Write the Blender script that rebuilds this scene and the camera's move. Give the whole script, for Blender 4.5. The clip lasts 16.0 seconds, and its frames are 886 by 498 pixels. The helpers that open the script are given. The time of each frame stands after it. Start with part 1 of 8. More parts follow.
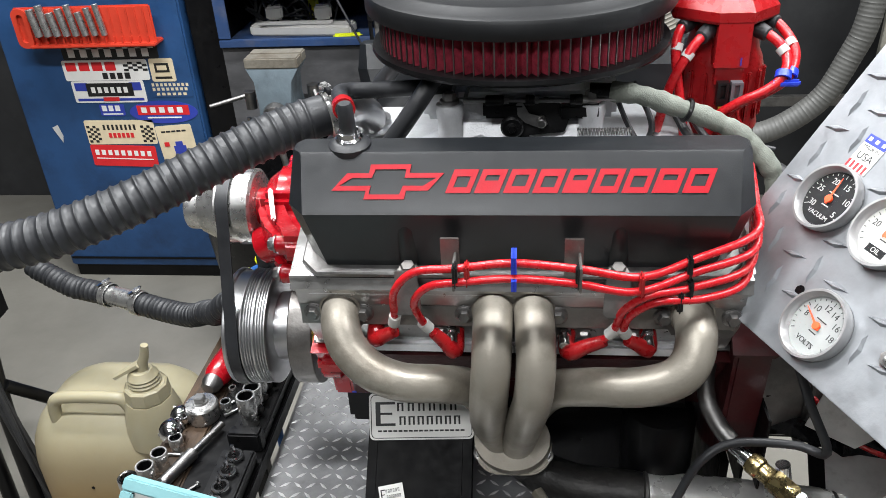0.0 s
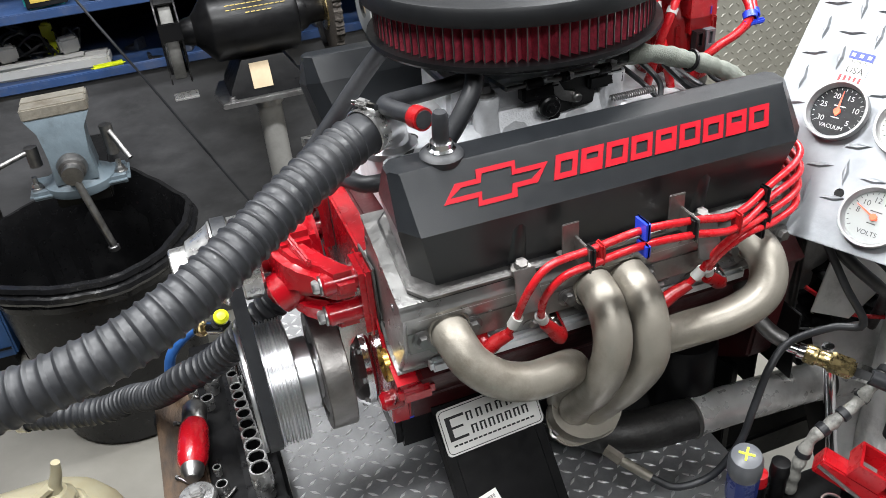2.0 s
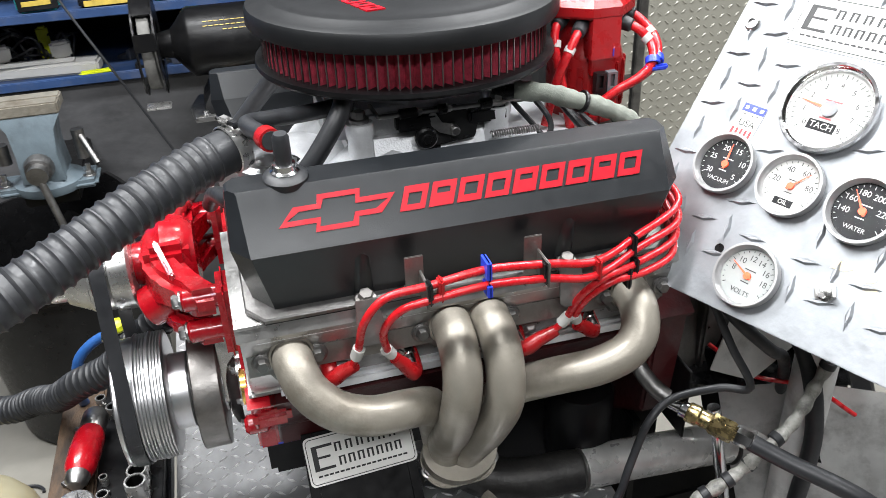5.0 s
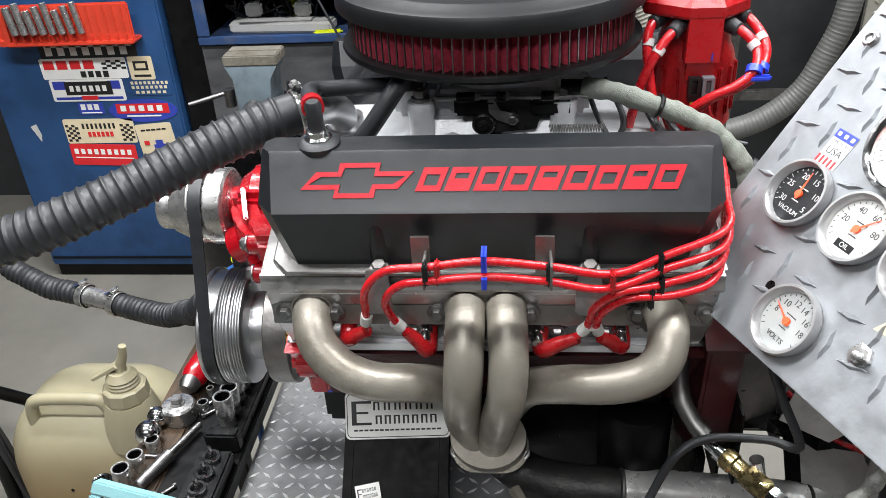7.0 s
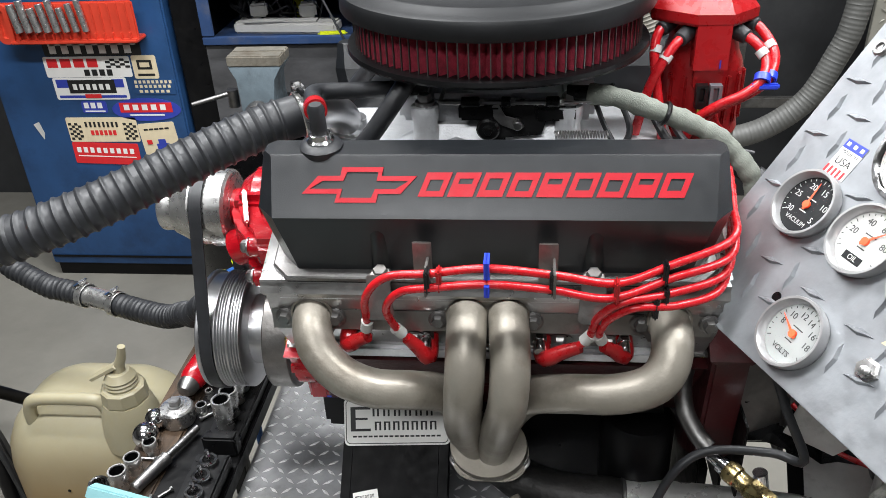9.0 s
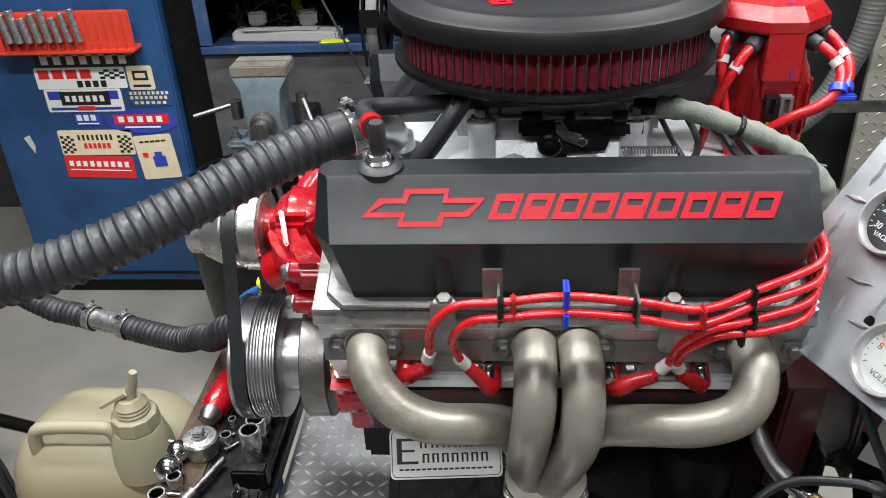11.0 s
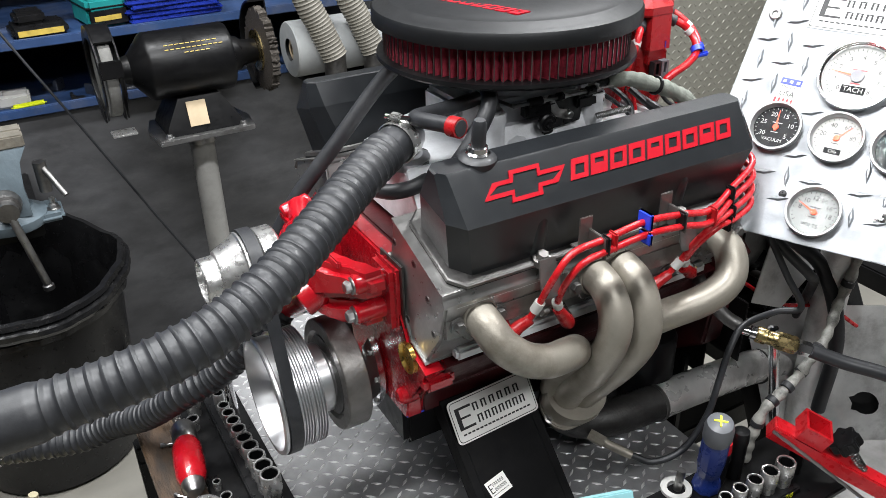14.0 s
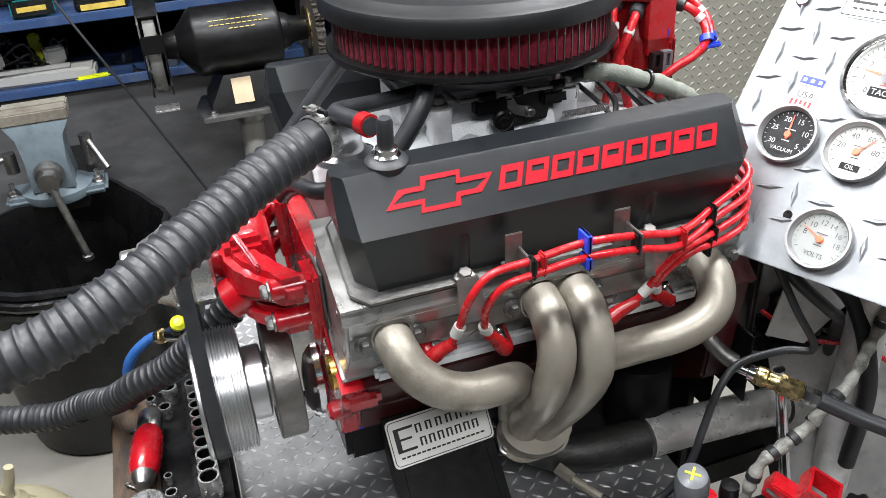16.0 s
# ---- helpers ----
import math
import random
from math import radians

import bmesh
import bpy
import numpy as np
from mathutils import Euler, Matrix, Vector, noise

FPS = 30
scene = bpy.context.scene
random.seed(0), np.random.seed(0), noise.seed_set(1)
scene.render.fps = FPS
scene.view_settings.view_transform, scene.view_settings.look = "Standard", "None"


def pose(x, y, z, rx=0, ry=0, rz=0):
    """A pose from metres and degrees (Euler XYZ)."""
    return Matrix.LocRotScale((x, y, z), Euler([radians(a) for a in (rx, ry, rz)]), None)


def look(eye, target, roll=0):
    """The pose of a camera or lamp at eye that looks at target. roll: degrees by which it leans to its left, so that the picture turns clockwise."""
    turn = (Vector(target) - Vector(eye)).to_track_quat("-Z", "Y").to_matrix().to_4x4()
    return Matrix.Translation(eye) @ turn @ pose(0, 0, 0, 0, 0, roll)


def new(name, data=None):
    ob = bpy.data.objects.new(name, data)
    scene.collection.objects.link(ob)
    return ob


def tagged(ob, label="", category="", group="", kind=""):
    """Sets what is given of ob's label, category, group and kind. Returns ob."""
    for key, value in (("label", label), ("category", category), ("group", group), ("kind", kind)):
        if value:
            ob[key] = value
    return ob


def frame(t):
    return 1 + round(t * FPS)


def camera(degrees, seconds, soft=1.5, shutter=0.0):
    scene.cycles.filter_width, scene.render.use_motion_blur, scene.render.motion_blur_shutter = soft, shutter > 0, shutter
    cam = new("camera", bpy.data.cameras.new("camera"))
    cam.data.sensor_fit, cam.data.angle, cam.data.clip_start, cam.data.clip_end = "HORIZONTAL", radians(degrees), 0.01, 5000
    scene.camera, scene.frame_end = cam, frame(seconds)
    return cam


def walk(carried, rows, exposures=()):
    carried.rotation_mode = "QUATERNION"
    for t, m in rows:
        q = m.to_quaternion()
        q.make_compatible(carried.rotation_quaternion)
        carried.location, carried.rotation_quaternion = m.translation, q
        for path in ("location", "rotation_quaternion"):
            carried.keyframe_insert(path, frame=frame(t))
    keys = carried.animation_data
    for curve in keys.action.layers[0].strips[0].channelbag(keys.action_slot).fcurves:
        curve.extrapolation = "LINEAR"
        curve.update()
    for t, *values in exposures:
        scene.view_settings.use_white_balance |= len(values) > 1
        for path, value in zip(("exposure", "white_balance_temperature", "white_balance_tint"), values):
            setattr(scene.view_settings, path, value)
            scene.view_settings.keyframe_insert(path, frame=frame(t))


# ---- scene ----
cam = camera(57.1, 16.0, soft=0.6, shutter=0.2)
PATH = [
    (0, (0.041, -0.036, 1.442), (-0.183, 1.674, 0.43), -3.4),
    (0.5, (0.034, -0.049, 1.449), (-0.199, 1.656, 0.43), -3.5),
    (1, (0.006, -0.063, 1.451), (-0.201, 1.638, 0.419), -4.1),
    (1.2, (-0.055, -0.039, 1.456), (-0.118, 1.648, 0.390), -4.1),
    (1.5, (-0.177, 0.011, 1.443), (0.022, 1.697, 0.386), -4.3),
    (1.8, (-0.296, 0.040, 1.470), (0.110, 1.641, 0.360), -5.1),
    (2, (-0.358, 0.044, 1.462), (0.16, 1.649, 0.387), -5.2),
    (2.5, (-0.453, -0.001, 1.474), (0.169, 1.565, 0.398), -3.2),
    (3, (-0.538, -0.034, 1.484), (0.171, 1.531, 0.459), -1.8),
    (3.5, (-0.553, -0.038, 1.482), (0.173, 1.537, 0.485), -1.6),
    (4, (-0.489, -0.023, 1.458), (0.239, 1.551, 0.463), -1.9),
    (4.2, (-0.427, 0.001, 1.443), (0.3, 1.576, 0.448), -1.7),
    (6.3, (0.048, -0.021, 1.443), (-0.132, 1.69, 0.423), -4.4),
    (6.5, (0.053, -0.029, 1.442), (-0.137, 1.679, 0.419), -4.2),
    (7, (0.058, -0.029, 1.441), (-0.139, 1.679, 0.418), -3.5),
    (7.5, (0.057, -0.019, 1.443), (-0.139, 1.689, 0.421), -3.4),
    (8, (0.057, -0.02, 1.443), (-0.137, 1.689, 0.422), -3.2),
    (10.5, (0.051, -0.006, 1.433), (-0.16, 1.708, 0.423), -2.3),
    (11, (-0.03, 0.028, 1.433), (-0.179, 1.748, 0.425), -2.7),
    (11.5, (-0.151, 0.049, 1.441), (-0.06, 1.771, 0.428), -5.8),
    (12, (-0.299, -0.013, 1.45), (0.015, 1.668, 0.413), -5.9),
    (12.5, (-0.413, -0.02, 1.457), (0.079, 1.61, 0.408), -3.6),
    (13, (-0.511, 0.018, 1.466), (0.202, 1.581, 0.44), -2.3),
    (13.5, (-0.56, 0.022, 1.473), (0.276, 1.543, 0.481), -0.9),
    (14, (-0.566, 0.016, 1.467), (0.288, 1.538, 0.491), -1.2),
    (14.5, (-0.505, 0.009, 1.461), (0.354, 1.534, 0.493), -1.2),
    (15, (-0.415, -0.007, 1.458), (0.316, 1.58, 0.485), -1.8),
    (15.5, (-0.364, -0.026, 1.455), (0.213, 1.608, 0.457), -3.0),
    (16, (-0.316, 0.014, 1.443), (0.226, 1.649, 0.428), -3.2),
]
EXPOSURES = [(0, 0.07), (1, 0.07), (2, 0.20), (3, 0.24), (4, 0.30), (6.5, 0.20), (7.5, 0.02), (8, 0.01), (10.5, 0.01), (11, -0.02), (11.5, 0.15), (12, 0.23), (13, 0.29), (13.5, 0.21), (14, 0.08), (15, -0.02), (15.5, 0.0), (16, 0.24)]
walk(cam, [(t, look(eye, target, roll)) for t, eye, target, roll in PATH], EXPOSURES)

# ---- light ----
world = bpy.data.worlds.new("shop_air")
scene.world = world
world.use_nodes = True
world.node_tree.nodes["Background"].inputs[0].default_value = (0.8, 0.9, 1.0, 1)
world.node_tree.nodes["Background"].inputs[1].default_value = 0.2


def strip_lamp(name, x, y, z, sx, sy, power, rz=0, tilt=0):
    d = bpy.data.lights.new(name, "AREA")
    d.shape, d.size, d.size_y, d.energy = "RECTANGLE", sx, sy, power
    d.color = (0.985, 1.0, 1.015)
    ob = new(name, d)
    ob.matrix_world = pose(x, y, z, tilt, 0, rz)
    return ob


strip_lamp("ceiling_tube_light", -0.80, 0.45, 2.74, 1.3, 0.18, 58)
strip_lamp("ceiling_tube_light", 0.95, 0.45, 2.74, 1.3, 0.18, 54)
strip_lamp("ceiling_tube_light", -0.30, -1.15, 2.74, 1.3, 0.40, 42)
strip_lamp("ceiling_tube_light", -0.90, 1.60, 2.74, 1.3, 0.18, 54)
strip_lamp("ceiling_tube_light", 1.20, 1.60, 2.74, 1.3, 0.18, 62)


# ---- materials ----
def nodes_of(name):
    m = bpy.data.materials.new(name)
    m.use_nodes = True
    nt = m.node_tree
    return m, nt, nt.nodes["Principled BSDF"]


def add(nt, kind, **inputs):
    n = nt.nodes.new(kind)
    for k, v in inputs.items():
        n.inputs[k.replace("_", " ")].default_value = v
    return n


def surface(name, color, rough=0.5, metal=0.0, vary=0.12, scale=30.0, bump=0.0, bump_scale=200.0,
            dirt=None, dirt_amount=0.0, dirt_scale=8.0, coat=0.0, rough_vary=0.1, stretch=(1, 1, 1), spec=0.5):
    """Two scales of noise over a base colour, with stains, uneven gloss and fine relief."""
    m, nt, b = nodes_of(name)
    L = nt.links.new
    tc = nt.nodes.new("ShaderNodeTexCoord")
    mp = nt.nodes.new("ShaderNodeMapping")
    mp.inputs["Scale"].default_value = stretch
    L(tc.outputs["Object"], mp.inputs["Vector"])
    n1 = add(nt, "ShaderNodeTexNoise", Scale=scale, Detail=6.0, Roughness=0.6)
    L(mp.outputs[0], n1.inputs["Vector"])
    lo = [max(0, c * (1 - vary)) for c in color]
    hi = [min(1, c * (1 + vary)) for c in color]
    r = nt.nodes.new("ShaderNodeValToRGB")
    r.color_ramp.elements[0].position, r.color_ramp.elements[1].position = 0.3, 0.7
    r.color_ramp.elements[0].color, r.color_ramp.elements[1].color = (*lo, 1), (*hi, 1)
    L(n1.outputs["Fac"], r.inputs["Fac"])
    col = r.outputs["Color"]
    if dirt:
        n2 = add(nt, "ShaderNodeTexNoise", Scale=dirt_scale, Detail=8.0, Roughness=0.7)
        L(mp.outputs[0], n2.inputs["Vector"])
        r2 = nt.nodes.new("ShaderNodeValToRGB")
        r2.color_ramp.elements[0].position, r2.color_ramp.elements[1].position = 0.5, 0.72
        r2.color_ramp.elements[0].color, r2.color_ramp.elements[1].color = (0, 0, 0, 1), (dirt_amount,) * 3 + (1,)
        L(n2.outputs["Fac"], r2.inputs["Fac"])
        mix = nt.nodes.new("ShaderNodeMix")
        mix.data_type = "RGBA"
        mix.inputs["B"].default_value = (*dirt, 1)
        L(r2.outputs["Color"], mix.inputs["Factor"])
        L(col, mix.inputs["A"])
        col = mix.outputs["Result"]
    L(col, b.inputs["Base Color"])
    rr = add(nt, "ShaderNodeMapRange", From_Min=0.25, From_Max=0.75, To_Min=max(0.02, rough - rough_vary), To_Max=min(1, rough + rough_vary))
    n3 = add(nt, "ShaderNodeTexNoise", Scale=scale * 2.3, Detail=4.0)
    L(mp.outputs[0], n3.inputs["Vector"])
    L(n3.outputs["Fac"], rr.inputs["Value"])
    L(rr.outputs[0], b.inputs["Roughness"])
    b.inputs["Metallic"].default_value = metal
    b.inputs["Specular IOR Level"].default_value = spec
    b.inputs["Coat Weight"].default_value = coat
    b.inputs["Coat Roughness"].default_value = 0.08
    if bump:
        n4 = add(nt, "ShaderNodeTexNoise", Scale=bump_scale, Detail=5.0)
        L(mp.outputs[0], n4.inputs["Vector"])
        bp = add(nt, "ShaderNodeBump", Strength=bump, Distance=0.002)
        L(n4.outputs["Fac"], bp.inputs["Height"])
        L(bp.outputs[0], b.inputs["Normal"])
    return m


BLACK_CRINKLE = surface("black_powder_coat", (0.0080, 0.0092, 0.0108), 0.34, 0, 0.18, 40, 0.06, 900, (0.016, 0.018, 0.020), 0.3, 6, spec=0.48, rough_vary=0.04)
SATIN_BLACK = surface("satin_black_paint", (0.0075, 0.008, 0.0088), 0.46, 0, 0.15, 50, 0.06, 700, (0.018, 0.018, 0.018), 0.3, 7, spec=0.25, rough_vary=0.04)
BLACK_PAINT = surface("black_paint", (0.004, 0.004, 0.0044), 0.36, 0, 0.25, 30, 0.1, 120, (0.012, 0.0115, 0.011), 0.5, 14, spec=0.22)
MATTE_BLACK = surface("matte_black_paint", (0.004, 0.004, 0.0044), 0.55, 0, 0.25, 30, 0.1, 120, (0.014, 0.0135, 0.013), 0.5, 10, spec=0.10)
BLACK_RUBBER = surface("black_rubber", (0.019, 0.020, 0.0225), 0.46, 0, 0.2, 60, 0.06, 500, (0.06, 0.06, 0.06), 0.28, 20, spec=0.45)
BLACK_PLASTIC = surface("black_plastic", (0.005, 0.005, 0.0055), 0.33, 0, 0.2, 40, 0.05, 300, (0.03, 0.03, 0.03), 0.35, 9, spec=0.35)
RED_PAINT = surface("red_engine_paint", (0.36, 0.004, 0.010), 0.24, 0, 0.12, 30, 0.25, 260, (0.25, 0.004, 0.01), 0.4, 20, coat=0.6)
# engine red with grime, darkened to hold the shade under header and at rear
SHADED_RED = surface("shaded_grimy_red_paint", (0.045, 0.004, 0.005), 0.42, 0, 0.2, 30, 0.2, 200, (0.02, 0.014, 0.014), 0.8, 14)
RED_LETTER = surface("red_letter_paint", (0.37, 0.003, 0.012), 0.42, 0, 0.06, 60, 0.1, 500, spec=0.3)
RED_WIRE = surface("red_silicone", (0.47, 0.009, 0.014), 0.28, 0, 0.08, 50, 0.03, 200, (0.35, 0.01, 0.01), 0.3, 30)
RED_PLASTIC = surface("red_moulded_plastic", (0.29, 0.007, 0.009), 0.3, 0, 0.06, 40, 0.05, 300)
CLAMP_RED = surface("bright_red_enamel", (0.48, 0.008, 0.014), 0.3, 0, 0.08, 40, 0.1, 200, (0.2, 0.01, 0.01), 0.5, 25)
RACK_RED = surface("orange_red_plastic", (0.52, 0.045, 0.022), 0.4, 0, 0.08, 30, 0.05, 200)
RED_FILTER = surface("red_oiled_gauze", (0.31, 0.026, 0.05), 0.7, 0, 0.4, 160, 0.6, 700)
ALUMINIUM = surface("machined_aluminium", (0.355, 0.35, 0.34), 0.34, 0.85, 0.1, 40, 0.12, 300, (0.25, 0.24, 0.23), 0.35, 18)
CAST_ALU = surface("cast_aluminium", (0.70, 0.71, 0.73), 0.38, 0.25, 0.10, 60, 0.3, 420, (0.45, 0.44, 0.43), 0.4, 14)
POLISHED = surface("turned_aluminium", (0.60, 0.60, 0.61), 0.32, 0.95, 0.03, 60, 0.0, 400, rough_vary=0.04)
CHROME = surface("chrome", (0.76, 0.76, 0.77), 0.14, 1.0, 0.05, 60, 0.0, 100, (0.3, 0.3, 0.3), 0.3, 30, rough_vary=0.06)
GREY_PAINT = surface("scuffed_grey_paint", (0.27, 0.265, 0.25), 0.5, 0, 0.1, 12, 0.15, 100, (0.12, 0.115, 0.11), 0.6, 9)
STEEL = surface("bare_steel", (0.36, 0.355, 0.35), 0.36, 1.0, 0.15, 40, 0.2, 200, (0.09, 0.08, 0.07), 0.6, 16)
DULL_STEEL = surface("dull_sheet_steel", (0.24, 0.235, 0.23), 0.5, 0.35, 0.2, 14, 0.25, 120, (0.10, 0.09, 0.085), 0.7, 8)
DARK_STEEL = surface("grimy_steel", (0.20, 0.195, 0.19), 0.45, 1.0, 0.25, 30, 0.3, 150, (0.04, 0.035, 0.03), 0.7, 12)
HEADER = surface("heat_tinted_stainless", (0.265, 0.243, 0.205), 0.44, 0.5, 0.16, 14, 0.14, 300, (0.12, 0.098, 0.072), 0.75, 11, rough_vary=0.14)
SCORCHED = surface("scorched_steel", (0.030, 0.029, 0.028), 0.5, 0.5, 0.4, 25, 0.35, 200, (0.09, 0.085, 0.08), 0.5, 14)
PIPE = surface("mill_finish_pipe", (0.60, 0.595, 0.58), 0.30, 0.5, 0.2, 18, 0.15, 200, (0.12, 0.11, 0.10), 0.7, 12)
SATIN_STEEL = surface("satin_steel", (0.56, 0.555, 0.545), 0.30, 0.9, 0.12, 50, 0.1, 300, (0.25, 0.23, 0.2), 0.4, 30)
RUSTY_PIPE = surface("scuffed_rusty_pipe", (0.25, 0.225, 0.19), 0.42, 0.4, 0.5, 70, 0.2, 200, (0.14, 0.075, 0.04), 0.9, 34)
ZINC_SHEET = surface("dull_zinc_sheet", (0.70, 0.70, 0.69), 0.42, 0.25, 0.2, 14, 0.2, 120, (0.12, 0.11, 0.10), 0.7, 10)
JAW_STEEL = surface("worn_jaw_steel", (0.27, 0.25, 0.21), 0.45, 0.5, 0.2, 30, 0.2, 200, (0.12, 0.09, 0.06), 0.7, 18)
FLANGE_STEEL = surface("flange_steel", (0.21, 0.20, 0.19), 0.38, 0.8, 0.15, 30, 0.2, 200, (0.10, 0.09, 0.08), 0.6, 14)
STONE = surface("grinding_stone", (0.13, 0.128, 0.12), 0.8, 0, 0.2, 60, 0.4, 500)
OCHRE = surface("ochre_paint_pen", (0.46, 0.33, 0.06), 0.5, 0, 0.2, 60)
BAG_BLUE = surface("glossy_blue_film", (0.012, 0.028, 0.24), 0.25, 0, 0.2, 30, 0.3, 60)
DIAMOND_TOP = surface("worn_tread", (0.82, 0.82, 0.82), 0.34, 0.5, 0.2, 60, 0.1, 300, (0.2, 0.2, 0.2), 0.5, 12)
DIAMOND = surface("diamond_plate_aluminium", (0.36, 0.36, 0.365), 0.40, 0.5, 0.12, 30, 0.2, 260, (0.13, 0.125, 0.12), 0.6, 9)
PANEL_ALU = surface("bright_tread_plate", (0.275, 0.287, 0.302), 0.48, 0.55, 0.16, 20, 0.2, 90, (0.20, 0.222, 0.242), 0.5, 9, rough_vary=0.16)
BRASS = surface("brass", (0.52, 0.41, 0.20), 0.28, 1.0, 0.15, 60, 0.1, 300, (0.25, 0.17, 0.08), 0.4, 25)
YELLOW_ZINC = surface("gold_plug", (0.70, 0.46, 0.12), 0.3, 1.0, 0.1, 60)
CONCRETE = surface("sealed_concrete", (0.205, 0.196, 0.172), 0.42, 0, 0.12, 5, 0.15, 60, (0.17, 0.161, 0.139), 0.6, 2.2)
BLUE_STEEL = surface("worn_blue_paint", (0.018, 0.062, 0.165), 0.4, 0, 0.15, 8, 0.12, 120, (0.009, 0.028, 0.075), 0.8, 6)
SHELF_BLUE = surface("shelf_blue_paint", (0.022, 0.050, 0.13), 0.45, 0, 0.2, 12, 0.1, 120, (0.10, 0.10, 0.11), 0.6, 9)
DARK_WALL = surface("dark_wall_board", (0.028, 0.029, 0.031), 0.7, 0, 0.3, 4, 0.2, 40, (0.055, 0.056, 0.058), 0.7, 3)
BENCH_BLACK = surface("scuffed_black_board", (0.066, 0.066, 0.069), 0.46, 0, 0.35, 6, 0.5, 22, (0.11, 0.11, 0.113), 0.75, 5, stretch=(1, 1, 2.2))
WALL_PAINT = surface("grey_wall_paint", (0.06, 0.06, 0.06), 0.7, 0, 0.06, 3, 0.1, 60)
CEILING = surface("grey_ceiling", (0.20, 0.20, 0.20), 0.8, 0, 0.05, 3)
WHITE_PLASTIC = surface("white_plastic", (0.48, 0.475, 0.455), 0.45, 0, 0.06, 30, 0.03, 200, (0.45, 0.43, 0.4), 0.4, 8)
JUG = surface("milky_polyethylene", (0.33, 0.298, 0.20), 0.42, 0, 0.08, 8, 0.06, 120, (0.29, 0.252, 0.16), 0.6, 5)
WOOD = surface("oil_stained_wood", (0.058, 0.034, 0.018), 0.6, 0, 0.6, 12, 0.6, 90, (0.014, 0.011, 0.009), 0.97, 9, stretch=(4, 1, 4))
TEAL = surface("teal_painted_frame", (0.17, 0.34, 0.36), 0.5, 0, 0.1, 20, 0.1, 200)
PAPER = surface("white_paper", (0.78, 0.77, 0.74), 0.55, 0, 0.04, 30)
INK = surface("black_ink", (0.012, 0.012, 0.012), 0.5, 0, 0.1, 30)
BLUE_INK = surface("blue_ink", (0.02, 0.03, 0.35), 0.5, 0, 0.1, 30)
RED_INK = surface("red_print", (0.62, 0.02, 0.025), 0.45, 0, 0.08, 30)
BLUE_PRINT = surface("blue_print", (0.03, 0.05, 0.34), 0.45, 0, 0.08, 30)
CREAM = surface("cream_print", (0.66, 0.56, 0.38), 0.5, 0, 0.08, 30)
YELLOW = surface("fluorescent_yellow", (0.72, 0.78, 0.02), 0.4, 0, 0.1, 30)
BLUE_PLASTIC = surface("blue_plastic", (0.02, 0.05, 0.55), 0.35, 0, 0.1, 40)
NAVY = surface("navy_handle", (0.012, 0.03, 0.17), 0.3, 0, 0.1, 40, 0.05, 200)
GREY_PLASTIC = surface("grey_plastic", (0.10, 0.105, 0.115), 0.4, 0, 0.1, 40)
TEAL_CASE = surface("teal_plastic", (0.01, 0.20, 0.20), 0.4, 0, 0.1, 20)
DUCT_DARK = surface("dark_flex_duct", (0.085, 0.085, 0.08), 0.5, 0, 0.1, 20, 0.1, 100, (0.06, 0.06, 0.055), 0.5, 8)
BLUE_HOSE = surface("blue_rubber_hose", (0.02, 0.085, 0.27), 0.4, 0, 0.15, 40, 0.1, 200)
VISE_BLUE = surface("grey_blue_enamel", (0.105, 0.135, 0.155), 0.45, 0, 0.2, 18, 0.3, 120, (0.035, 0.035, 0.035), 0.8, 11)
DUCT = surface("grey_flex_duct", (0.155, 0.145, 0.122), 0.6, 0, 0.1, 20, 0.1, 100, (0.24, 0.22, 0.18), 0.5, 8)
SLEEVE = surface("grey_green_braid", (0.19, 0.205, 0.175), 0.8, 0, 0.15, 80, 0.6, 900, (0.15, 0.16, 0.14), 0.5, 30)
TAN = surface("tan_tape", (0.48, 0.38, 0.25), 0.7, 0, 0.1, 30)
DIAL_WHITE = surface("white_dial", (0.35, 0.35, 0.335), 0.65, 0, 0.02, 30, spec=0.12)
DIAL_SILVER = surface("silver_dial", (0.22, 0.23, 0.225), 0.65, 0, 0.04, 30, spec=0.12)
DIAL_BLACK = surface("black_dial", (0.010, 0.010, 0.011), 0.6, 0, 0.05, 30, spec=0.12)
BEZEL = surface("satin_bezel", (0.36, 0.36, 0.36), 0.42, 0.7, 0.06, 60)
ORANGE = surface("orange_needle", (0.80, 0.06, 0.01), 0.5, 0, 0.05, 30)
BRISTLE = surface("wire_bristles", (0.05, 0.042, 0.035), 0.6, 0.4, 0.5, 200, 0.8, 600)
ROLL_PAPER = surface("grey_white_wrap", (0.30, 0.31, 0.31), 0.55, 0, 0.12, 14, 0.1, 80, (0.20, 0.20, 0.20), 0.5, 8)
WALL_TREAD = surface("beige_tread_wall", (0.34, 0.33, 0.285), 0.4, 0.3, 0.06, 8, 0.1, 80)


